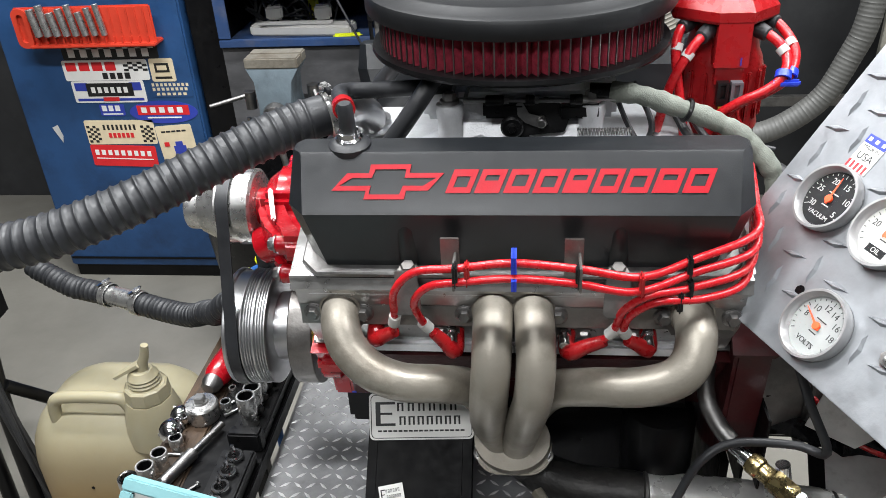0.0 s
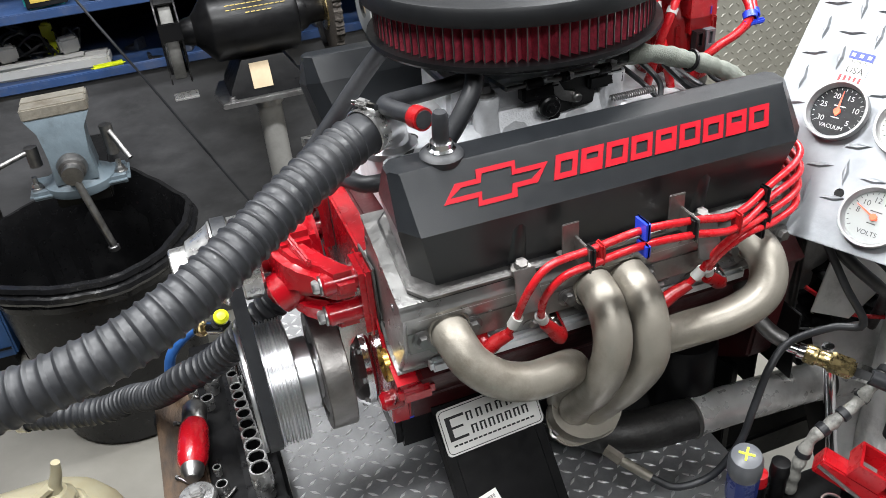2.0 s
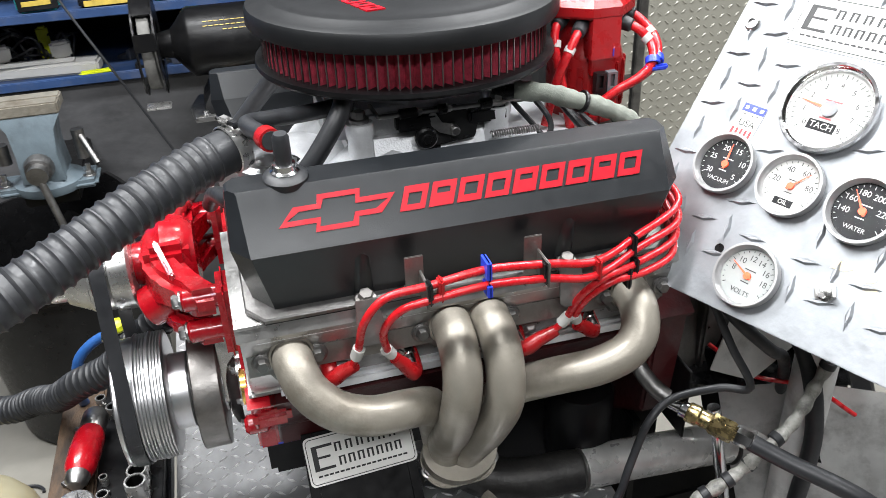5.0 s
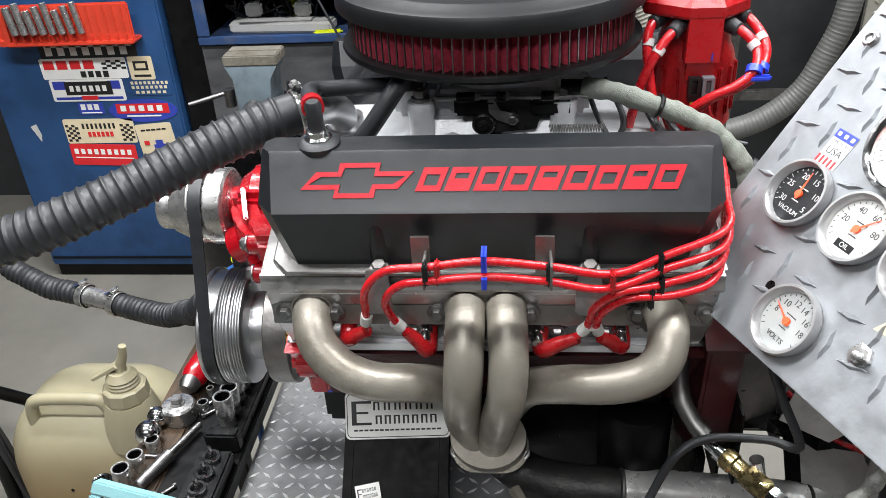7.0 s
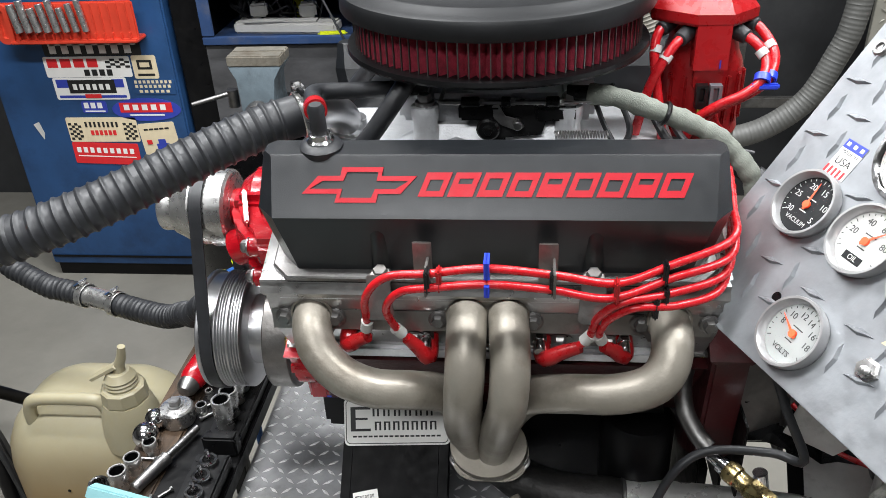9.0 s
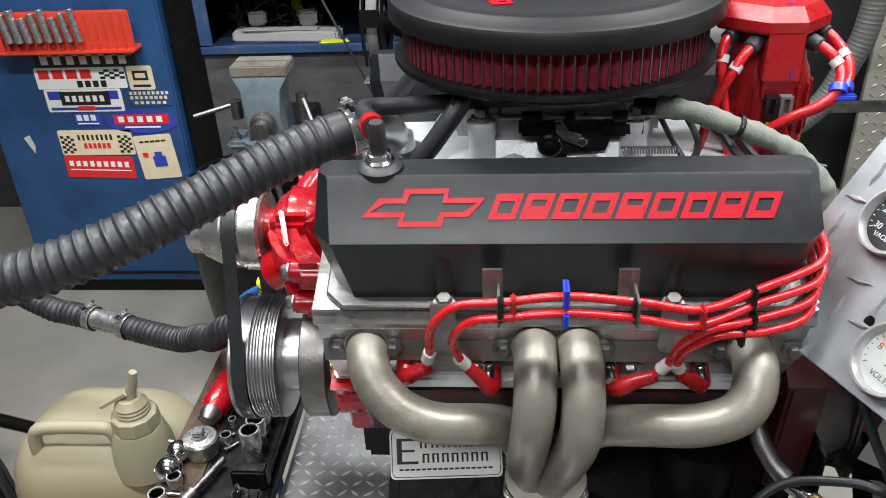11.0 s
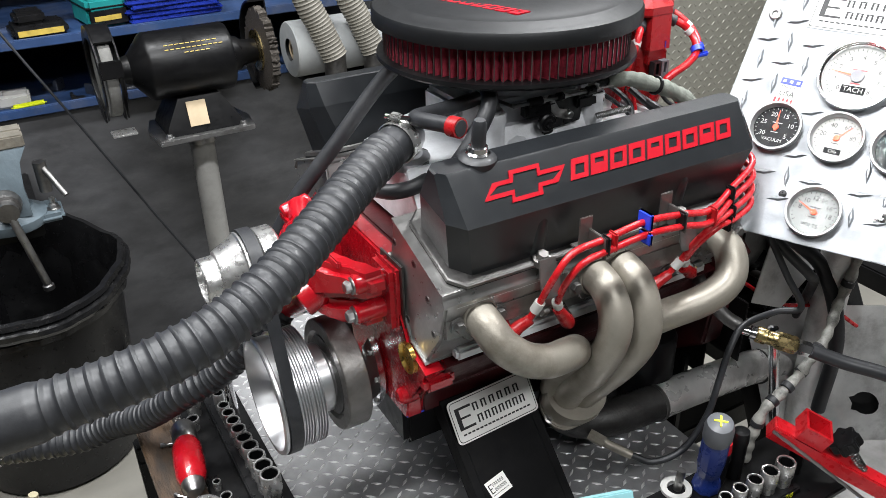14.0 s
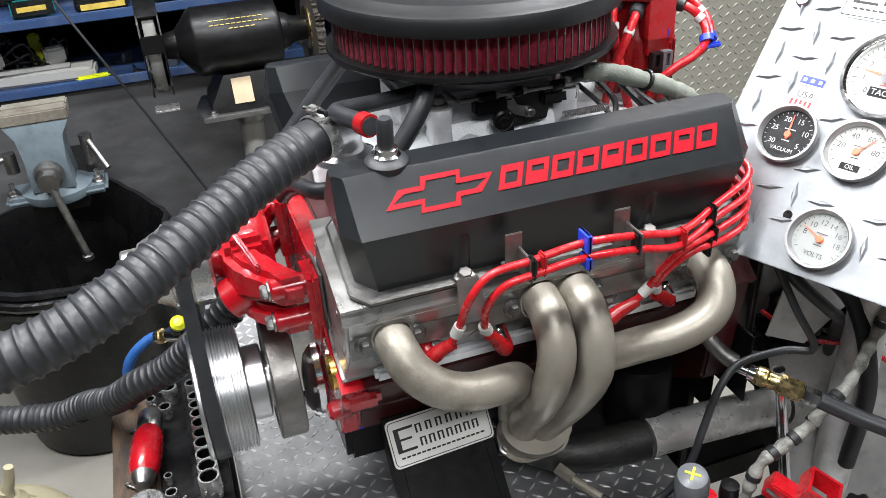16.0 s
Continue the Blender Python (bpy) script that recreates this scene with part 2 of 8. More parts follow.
def jug_material():
    """Milky plastic; the amber fluid shows through below its level."""
    m = JUG
    nt = m.node_tree
    L = nt.links.new
    bs = nt.nodes["Principled BSDF"]
    src = bs.inputs["Base Color"].links[0].from_socket
    tc = nt.nodes.new("ShaderNodeTexCoord")
    sx = nt.nodes.new("ShaderNodeSeparateXYZ")
    L(tc.outputs["Object"], sx.inputs[0])
    lv = add(nt, "ShaderNodeMapRange", From_Min=0.20, From_Max=0.37, To_Min=1.0, To_Max=0.0)
    L(sx.outputs["Z"], lv.inputs["Value"])
    mix = nt.nodes.new("ShaderNodeMix")
    mix.data_type = "RGBA"
    mix.inputs["B"].default_value = (0.27, 0.165, 0.055, 1)
    L(lv.outputs[0], mix.inputs["Factor"])
    L(src, mix.inputs["A"])
    L(mix.outputs["Result"], bs.inputs["Base Color"])
    bs.inputs["Subsurface Weight"].default_value = 0.15
    bs.inputs["Subsurface Radius"].default_value = (0.02, 0.015, 0.008)


jug_material()


def glass_material():
    m, nt, b = nodes_of("clear_lens")
    b.inputs["Base Color"].default_value = (1, 1, 1, 1)
    b.inputs["Roughness"].default_value = 0.02
    b.inputs["Transmission Weight"].default_value = 1.0
    b.inputs["IOR"].default_value = 1.08
    return m


# ---- building helpers ----
BASE = {}


def thing(name, x=0.0, y=0.0, z=0.0, label="", category="", group="", kind=""):
    ob = new(name)
    ob.location = (x, y, z)
    ob.empty_display_size = 0.05
    BASE[ob] = Vector((x, y, z))
    return tagged(ob, label, category, group, kind)


def part(name, geo, material, parent=None, label="", smooth=35):
    """One mesh object from a bmesh in world places, under a thing or a part."""
    me = bpy.data.meshes.new(name)
    if isinstance(geo, bpy.types.Mesh):
        me = geo
    else:
        geo.to_mesh(me)
        geo.free()
    base = BASE.get(parent, Vector())
    if base.length:
        me.transform(Matrix.Translation(-base))
    ob = new(name, me)
    me.materials.append(material)
    if smooth:
        me.shade_smooth()
        me.set_sharp_from_angle(angle=radians(smooth))
    if parent is not None:
        ob.parent = parent
    BASE[ob] = base
    return tagged(ob, label)


def frame_to(a, b):
    """A matrix at a whose z runs to b."""
    d = Vector(b) - Vector(a)
    return Matrix.Translation(a) @ d.to_track_quat("Z", "Y").to_matrix().to_4x4()


def merge(bm, other):
    me = bpy.data.meshes.new("tmp")
    other.to_mesh(me)
    other.free()
    bm.from_mesh(me)
    bpy.data.meshes.remove(me)
    return bm


def box(x0, x1, y0, y1, z0, z1, bevel=0.002, m=None, seg=2):
    bm = bmesh.new()
    bmesh.ops.create_cube(bm, size=1)
    bmesh.ops.scale(bm, vec=(x1 - x0, y1 - y0, z1 - z0), verts=bm.verts)
    bmesh.ops.translate(bm, vec=((x0 + x1) / 2, (y0 + y1) / 2, (z0 + z1) / 2), verts=bm.verts)
    if bevel:
        bmesh.ops.bevel(bm, geom=bm.edges[:], offset=bevel, segments=seg, affect="EDGES", clamp_overlap=True)
    if m is not None:
        bm.transform(m)
    return bm


def lathe(profile, m=None, n=32, caps=True):
    """Turns (radius, height) pairs round z."""
    bm = bmesh.new()
    rings = []
    for r, h in profile:
        rings.append([bm.verts.new((r * math.cos(2 * math.pi * i / n), r * math.sin(2 * math.pi * i / n), h)) for i in range(n)])
    for a, b in zip(rings, rings[1:]):
        for i in range(n):
            bm.faces.new((a[i], a[(i + 1) % n], b[(i + 1) % n], b[i]))
    if caps:
        if profile[0][0] > 1e-5:
            bm.faces.new(list(reversed(rings[0])))
        if profile[-1][0] > 1e-5:
            bm.faces.new(rings[-1])
    bmesh.ops.remove_doubles(bm, verts=bm.verts, dist=1e-6)
    if m is not None:
        bm.transform(m)
    return bm


def rod(a, b, r, r2=None, n=20, bevel=0.0):
    h = (Vector(b) - Vector(a)).length
    r2 = r if r2 is None else r2
    prof = [(r, 0), (r2, h)] if not bevel else [(r - bevel, 0), (r, bevel), (r2, h - bevel), (r2 - bevel, h)]
    return lathe(prof, frame_to(a, b), n)


def hexhead(c, axis, r=0.008, h=0.006, flange=True):
    """A hexagon bolt head with its washer."""
    m = frame_to(c, Vector(c) + Vector(axis))
    bm = lathe([(r * 0.9, -0.0005), (r * 0.9, h * 0.7), (r * 0.75, h)], m, 6)
    if flange:
        merge(bm, lathe([(r * 1.25, -0.001), (r * 1.25, h * 0.12), (r * 1.1, h * 0.2)], m, 18))
    return bm


def smooth_path(points, steps=8):
    p = [Vector(q) for q in points]
    p = [p[0] * 2 - p[1]] + p + [p[-1] * 2 - p[-2]]
    out = []
    for i in range(1, len(p) - 2):
        for k in range(steps):
            t = k / steps
            out.append(0.5 * (2 * p[i] + (p[i + 1] - p[i - 1]) * t + (2 * p[i - 1] - 5 * p[i] + 4 * p[i + 1] - p[i + 2]) * t * t
                              + (3 * p[i] - p[i - 1] - 3 * p[i + 1] + p[i + 2]) * t ** 3))
    out.append(p[-2])
    return out


def even_path(points, step):
    """The smooth path in even steps, with the length run at each."""
    p = smooth_path(points, 24)
    run = [0.0]
    for a, b in zip(p, p[1:]):
        run.append(run[-1] + (b - a).length)
    n = max(2, int(round(run[-1] / step)))
    out, j = [], 0
    for i in range(n + 1):
        s = run[-1] * i / n
        while j < len(run) - 2 and run[j + 1] < s:
            j += 1
        f = (s - run[j]) / max(1e-9, run[j + 1] - run[j])
        out.append((p[j].lerp(p[j + 1], f), s))
    return out


def sweep(points, r, step=0.006, n=16, caps=True):
    """A tube along a smooth path; r is a radius or a function of the length run and the whole length."""
    path = even_path(points, step)
    total = path[-1][1]
    bm = bmesh.new()
    rings, up = [], None
    for i, (p, s) in enumerate(path):
        a, b = path[max(0, i - 1)][0], path[min(len(path) - 1, i + 1)][0]
        d = (b - a).normalized()
        if up is None:
            up = d.orthogonal().normalized()
        up = (up - d * up.dot(d)).normalized()
        side = d.cross(up)
        rad = r(s, total) if callable(r) else r
        rings.append([bm.verts.new(p + (up * math.cos(2 * math.pi * k / n) + side * math.sin(2 * math.pi * k / n)) * rad) for k in range(n)])
    for a, b in zip(rings, rings[1:]):
        for k in range(n):
            bm.faces.new((a[k], a[(k + 1) % n], b[(k + 1) % n], b[k]))
    if caps:
        bm.faces.new(list(reversed(rings[0])))
        bm.faces.new(rings[-1])
    bmesh.ops.recalc_face_normals(bm, faces=bm.faces)
    return bm


def prism(outline, depth, m=None, bevel=0.0):
    """A flat outline (x, y) raised by depth along z."""
    bm = bmesh.new()
    f = bm.faces.new([bm.verts.new((x, y, 0)) for x, y in outline])
    r = bmesh.ops.extrude_face_region(bm, geom=[f])
    bmesh.ops.translate(bm, vec=(0, 0, depth), verts=[v for v in r["geom"] if isinstance(v, bmesh.types.BMVert)])
    bmesh.ops.recalc_face_normals(bm, faces=bm.faces)
    if bevel:
        bmesh.ops.bevel(bm, geom=bm.edges[:], offset=bevel, segments=2, affect="EDGES", clamp_overlap=True)
    if m is not None:
        bm.transform(m)
    return bm


def ring_plate(outer, inner, depth, m):
    """A flat band between two outlines with the same number of corners."""
    bm = bmesh.new()
    k = len(outer)
    lv = [[bm.verts.new((x, y, z)) for x, y in o] for z in (0, depth) for o in (outer, inner)]
    ob_, ib_, ot, it = lv
    for i in range(k):
        j = (i + 1) % k
        bm.faces.new((ot[i], ot[j], it[j], it[i]))
        bm.faces.new((ob_[j], ob_[i], ib_[i], ib_[j]))
        bm.faces.new((ob_[i], ob_[j], ot[j], ot[i]))
        bm.faces.new((it[i], it[j], ib_[j], ib_[i]))
    bmesh.ops.recalc_face_normals(bm, faces=bm.faces)
    bm.transform(m)
    return bm


def loft(loops, caps=True):
    bm = bmesh.new()
    vs = [[bm.verts.new(p) for p in lp] for lp in loops]
    k = len(vs[0])
    for a, b in zip(vs, vs[1:]):
        for i in range(k):
            bm.faces.new((a[i], a[(i + 1) % k], b[(i + 1) % k], b[i]))
    if caps:
        bm.faces.new(list(reversed(vs[0])))
        bm.faces.new(vs[-1])
    bmesh.ops.recalc_face_normals(bm, faces=bm.faces)
    return bm


def axes(origin, u, v, n):
    """A matrix with its x, y, z along u, v, n."""
    m = Matrix.Identity(4)
    for i, a in enumerate((u, v, n)):
        m.col[i][:3] = Vector(a).normalized()
    m.col[3][:3] = origin
    return m


def lettering(text, size, m, depth=0.0003, align="CENTER"):
    c = bpy.data.curves.new("lettering", "FONT")
    c.body, c.size, c.extrude, c.align_x, c.align_y = text, size, depth, align, "CENTER"
    ob = bpy.data.objects.new("lettering", c)
    scene.collection.objects.link(ob)
    me = bpy.data.meshes.new_from_object(ob)
    bpy.data.objects.remove(ob)
    me.materials.clear()
    me.transform(m)
    return me


def bars(rects, depth, m):
    bm = bmesh.new()
    for x0, x1, y0, y1 in rects:
        merge(bm, box(x0, x1, y0, y1, 0, depth, 0))
    bm.transform(m)
    return bm


def rounded(w, h, r, n=5):
    out = []
    for cx, cy, a0 in ((w / 2 - r, h / 2 - r, 0), (-w / 2 + r, h / 2 - r, 90), (-w / 2 + r, -h / 2 + r, 180), (w / 2 - r, -h / 2 + r, 270)):
        for i in range(n):
            a = radians(a0 + 90 * i / (n - 1))
            out.append((cx + r * math.cos(a), cy + r * math.sin(a)))
    return out


def treads(u0, u1, v0, v1, pitch, length, width, height, m, skip=None, jitter=0.0, turns=(38, -38)):
    """The raised lozenges of tread plate, turned by turns, as one mesh."""
    verts, faces = [], []
    rnd = random.Random(5)
    rows = int((v1 - v0) / pitch)
    cols = int((u1 - u0) / pitch)
    for i in range(rows + 1):
        for j in range(cols + 1):
            u, v = u0 + pitch * (j + 0.5), v0 + pitch * (i + 0.5)
            if u > u1 - 0.004 or v > v1 - 0.004 or (skip and skip(u, v)):
                continue
            a = radians(turns[(i + j) % 2]) + rnd.uniform(-jitter, jitter)
            c, s = math.cos(a), math.sin(a)
            k = len(verts)
            for x, y, z in ((-length / 2, 0, 0), (0, -width / 2, 0), (length / 2, 0, 0), (0, width / 2, 0),
                            (-length * 0.3, 0, height), (0, -width * 0.18, height), (length * 0.3, 0, height), (0, width * 0.18, height)):
                verts.append(m @ Vector((u + c * x - s * y, v + s * x + c * y, z)))
            faces += [(k, k + 1, k + 5, k + 4), (k + 1, k + 2, k + 6, k + 5), (k + 2, k + 3, k + 7, k + 6), (k + 3, k, k + 4, k + 7), (k + 4, k + 5, k + 6, k + 7)]
    me = bpy.data.meshes.new("tread")
    me.from_pydata(verts, [], faces)
    return me


# ---- the shop ----
def slab(name, geo, material, label, category):
    ob = part(name, geo, material, None, label, 0)
    return tagged(ob, label, category, "", "structure")


slab("floor", box(-4.2, 4.7, -3.2, 3.1, -0.1, 0, 0), CONCRETE, "worn beige sealed concrete shop floor", "floor")
slab("wall_north", box(-4.2, 4.7, 2.82, 2.95, 0, 2.8, 0), DARK_WALL, "dark board wall behind the work bench", "wall")
slab("wall_south", box(-4.2, 4.7, -3.2, -3.05, 0, 2.8, 0), WALL_PAINT, "plain grey painted shop wall", "wall")
slab("wall_west", box(-4.2, -4.05, -3.05, 2.82, 0, 2.8, 0), WALL_PAINT, "plain grey painted shop wall", "wall")
slab("wall_east", box(4.55, 4.7, -3.05, 2.82, 0, 2.8, 0), WALL_PAINT, "plain grey painted shop wall", "wall")
slab("ceiling", box(-4.2, 4.7, -3.2, 2.95, 2.8, 2.9, 0), CEILING, "plain grey shop ceiling", "ceiling")

# tread plate lining on the back wall
lining = thing("tread_plate_panel", 1.1, 2.45, 0, "beige-grey painted tread plate wall panel", "wall panel", "", "structure")
part("sheet", box(1.05, 3.6, 2.45, 2.47, 0.0, 1.6, 0.002), WALL_TREAD, lining)
part("tread", treads(1.06, 3.4, 0.02, 1.2, 0.030, 0.022, 0.007, 0.0022, axes((0, 2.449, 0), (1, 0, 0), (0, 0, 1), (0, -1, 0))), WALL_TREAD, lining, smooth=0)
tagged(lining.children[1], kind="stuff")


# ---- the run stand ----
CX, CY, CZ = 0.022, 0.872, 0.788      # engine: middle, crank centre
DECK = 0.565
X0, X1 = -0.208, 0.250                # ends of the cylinder heads

stand = thing("engine_run_stand", 0.0, 0.9, 0.0, "black steel engine run stand with an aluminium tread plate deck", "engine stand")
part("deck", box(-0.345, 0.25, 0.36, 1.42, DECK - 0.006, DECK, 0.001), DIAMOND, stand, "scuffed aluminium tread plate deck")
deck_treads = part("tread", treads(-0.343, 0.248, 0.37, 1.41, 0.0188, 0.0190, 0.0052, 0.0019, Matrix.Translation((0, 0, DECK - 0.0002)), jitter=0.08), DIAMOND_TOP, stand, smooth=0)
tagged(deck_treads, kind="stuff")
for yy in (0.36, 1.38):
    part("cross_rail", box(-0.345, 0.27, yy, yy + 0.04, DECK - 0.07, DECK - 0.008, 0.003), BLACK_PAINT, stand)
for xx in (-0.345, 0.21):
    part("side_rail", box(xx, xx + 0.04, 0.401, 1.379, DECK - 0.07, DECK - 0.008, 0.003), BLACK_PAINT, stand)
    for yy in (0.38, 1.36):
        part("leg", box(xx, xx + 0.04, yy, yy + 0.04, 0.0, DECK - 0.071, 0.003), BLACK_PAINT, stand)


def leaning_post(y_top, y_foot, name):
    """The wide folded steel upright that carries the engine mount."""
    for nm, x0, x1, dy in ((name, -0.152, -0.046, 0.0), ("flange", -0.164, -0.1525, 0.03), ("flange", -0.0455, -0.034, 0.03)):
        a = [(x0, y_foot, DECK), (x1, y_foot, DECK), (x1, y_foot + 0.012 + dy, DECK), (x0, y_foot + 0.012 + dy, DECK)]
        b = [(x0, y_top, 0.768), (x1, y_top, 0.768), (x1, y_top + 0.012 + dy, 0.768), (x0, y_top + 0.012 + dy, 0.768)]
        part(nm, loft([a, b]), MATTE_BLACK, stand)


leaning_post(0.750, 0.539, "mount_upright")
leaning_post(0.994, 1.200, "mount_upright")
part("mount_block", box(-0.15, -0.03, 0.76, 0.79, 0.72, 0.80, 0.006), BLACK_PAINT, stand)
# added black plate on a foot, in place of the shadow under the engine's rear
part("rear_support", box(0.272, 0.285, 0.735, 1.02, 0.49, 0.679, 0.002), BLACK_PAINT, stand)
part("rear_foot", box(0.255, 0.300, 0.80, 0.96, 0.0, 0.4895, 0.003), BLACK_PAINT, stand)

# ---- engine ----
engine = thing("v8_engine", CX, CY, DECK, "red V8 engine with black valve covers on a run stand", "engine")


def section(points, x0, x1, bevel=0.003):
    """A (y, z) outline drawn out along x."""
    bm = prism([(y, z) for y, z in points], x1 - x0, axes((x0, 0, 0), (0, 1, 0), (0, 0, 1), (1, 0, 0)))
    if bevel:
        bmesh.ops.bevel(bm, geom=bm.edges[:], offset=bevel, segments=2, affect="EDGES", clamp_overlap=True)
    return bm


def far(bm):
    """The same shape on the other bank."""
    bm.transform(Matrix.Translation((0, 2 * CY, 0)) @ Matrix.Diagonal((1, -1, 1, 1)))
    bmesh.ops.reverse_faces(bm, faces=bm.faces)
    return bm


BLOCK = [(0.738, 0.890), (0.692, 0.874), (0.703, 0.850), (0.752, 0.790), (0.752, 0.758), (0.992, 0.758), (0.992, 0.790),
         (1.041, 0.850), (1.052, 0.874), (1.006, 0.890), (0.960, 0.985), (0.784, 0.985)]
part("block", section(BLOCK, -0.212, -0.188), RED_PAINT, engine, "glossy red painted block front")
# same block behind its front slice; the header's shade is in its colour
part("block_rear", section(BLOCK, -0.1878, 0.252), SHADED_RED, engine, "grimy red block side, darkened for shade")
part("front_boss", rod((-0.224, 0.752, 0.800), (-0.195, 0.752, 0.800), 0.012, bevel=0.004), RED_PAINT, engine)
part("front_lug", box(-0.212, -0.17, 0.694, 0.716, 0.836, 0.858, 0.006), RED_PAINT, engine)
part("core_plug", lathe([(0.0, 0.002), (0.016, 0.002), (0.0185, 0.006), (0.0205, 0.006), (0.0205, 0)], frame_to((-0.2125, 0.733, 0.872), (-0.3, 0.733, 0.872)), 28), YELLOW_ZINC, engine, "gold core plug")
# bell housing red is also darkened for the shade it sits in
part("rear_flange", section([(0.672, 0.900), (0.690, 0.74), (0.77, 0.68), (0.975, 0.68), (1.055, 0.74), (1.072, 0.900), (0.96, 0.99), (0.784, 0.99)], 0.253, 0.292, 0.004), SHADED_RED, engine, "dull red bell housing, darkened for shade")
# added black sheets: they stand in for shade in the gap below the housing
part("dust_cover", box(0.2935, 0.2965, 0.655, 0.80, 0.716, 0.82, 0.001), BLACK_PAINT, engine, "added black sheet in place of shade")
part("dust_cover", box(0.2935, 0.2965, 0.716, 0.80, 0.650, 0.7157, 0.001), BLACK_PAINT, engine, "added black sheet in place of shade")
part("oil_pan", merge(box(-0.205, 0.05, 0.772, 0.972, 0.690, 0.757, 0.008), box(0.02, 0.235, 0.765, 0.98, 0.612, 0.756, 0.012)), BLACK_PAINT, engine, "black oil pan")
part("pan_gasket", box(-0.210, 0.25, 0.755, 0.990, 0.7572, 0.7625, 0.001), BLUE_PLASTIC, engine, "blue gasket edge")

# front: timing cover
tc = lathe([(0.0, 0.0), (0.068, 0.0), (0.072, 0.004), (0.072, 0.012), (0.064, 0.022), (0.052, 0.027), (0.034, 0.028), (0.030, 0.040), (0.0, 0.040)], frame_to((-0.213, CY, CZ), (-0.4, CY, CZ)), 40)
merge(tc, section([(0.822, 0.79), (0.922, 0.79), (0.905, 0.905), (0.838, 0.905)], -0.238, -0.213, 0.006))
part("timing_cover", tc, CHROME, engine, "chrome timing cover")
for a in range(-50, 240, 32):
    c, s = math.cos(radians(a)), math.sin(radians(a))
    part("timing_bolt", hexhead((-0.226, CY + 0.067 * c, CZ + 0.067 * s), (-1, 0, 0), 0.0052, 0.005), STEEL, engine)

# crank damper and pulley
SHORT = Matrix.Translation((0, 0, 0.25)) @ Matrix.Diagonal((1, 1, 0.80, 1)) @ Matrix.Translation((0, 0, -0.25))
XM = frame_to((0, 0.858, CZ), (-1, 0.858, CZ)) @ SHORT     # z runs forward along the crank
part("damper", lathe([(0.0, 0.244), (0.072, 0.244), (0.0770, 0.2445), (0.0780, 0.246), (0.0780, 0.283), (0.0765, 0.285), (0.062, 0.286), (0.058, 0.280), (0.0, 0.280)], XM, 64), FLANGE_STEEL, engine, "dark machined steel harmonic damper", 18)
part("damper_face", lathe([(0.030, 0.2805), (0.055, 0.2805), (0.055, 0.284), (0.030, 0.284)], XM, 40), DARK_STEEL, engine)
part("pulley_hub", lathe([(0.036, 0.240), (0.036, 0.289), (0.045, 0.290), (0.0475, 0.293), (0.0475, 0.320), (0.050, 0.323)], XM, 48, False), POLISHED, engine, "", 18)
prof = [(0.030, 0.319), (0.072, 0.319), (0.0775, 0.321)]
for g in (0.322, 0.343):
    for i in range(4):
        z = g + 0.0045 * i
        prof += [(0.0790, z), (0.0790, z + 0.0012), (0.0755, z + 0.0024), (0.0755, z + 0.0032)]
    prof += [(0.0790, g + 0.018), (0.0800, g + 0.0185), (0.0800, g + 0.0205)]
prof += [(0.0765, 0.3650), (0.0765, 0.3855), (0.0795, 0.3865), (0.0805, 0.388), (0.0805, 0.392), (0.0795, 0.394), (0.0745, 0.394),
         (0.071, 0.380), (0.067, 0.350), (0.060, 0.342), (0.020, 0.340), (0.0, 0.340)]
part("crank_pulley", lathe(prof, XM, 72), POLISHED, engine, "bright turned grooved crank pulley", 18)
part("pulley_bolt", hexhead((-0.3225, 0.858, CZ), (-1, 0, 0), 0.013, 0.012), STEEL, engine)

# water pump
WY, WZ = 0.882, 0.962
pump = part("water_pump", lathe([(0.0, 0.0), (0.040, 0.0), (0.050, 0.012), (0.052, 0.035), (0.040, 0.052), (0.026, 0.060), (0.024, 0.082), (0.0, 0.082)], frame_to((-0.245, WY, WZ), (-0.4, WY, WZ)), 36), RED_PAINT, engine, "glossy red water pump")


def arm(stations, bevel=0.005):
    """A cast arm through box sections given as (x0, x1, y, z0, z1), running across the engine."""
    bm = loft([[(x0, y, z0), (x1, y, z0), (x1, y, z1), (x0, y, z1)] for x0, x1, y, z0, z1 in stations])
    bmesh.ops.bevel(bm, geom=bm.edges[:], offset=bevel, segments=2, affect="EDGES", clamp_overlap=True)
    return bm


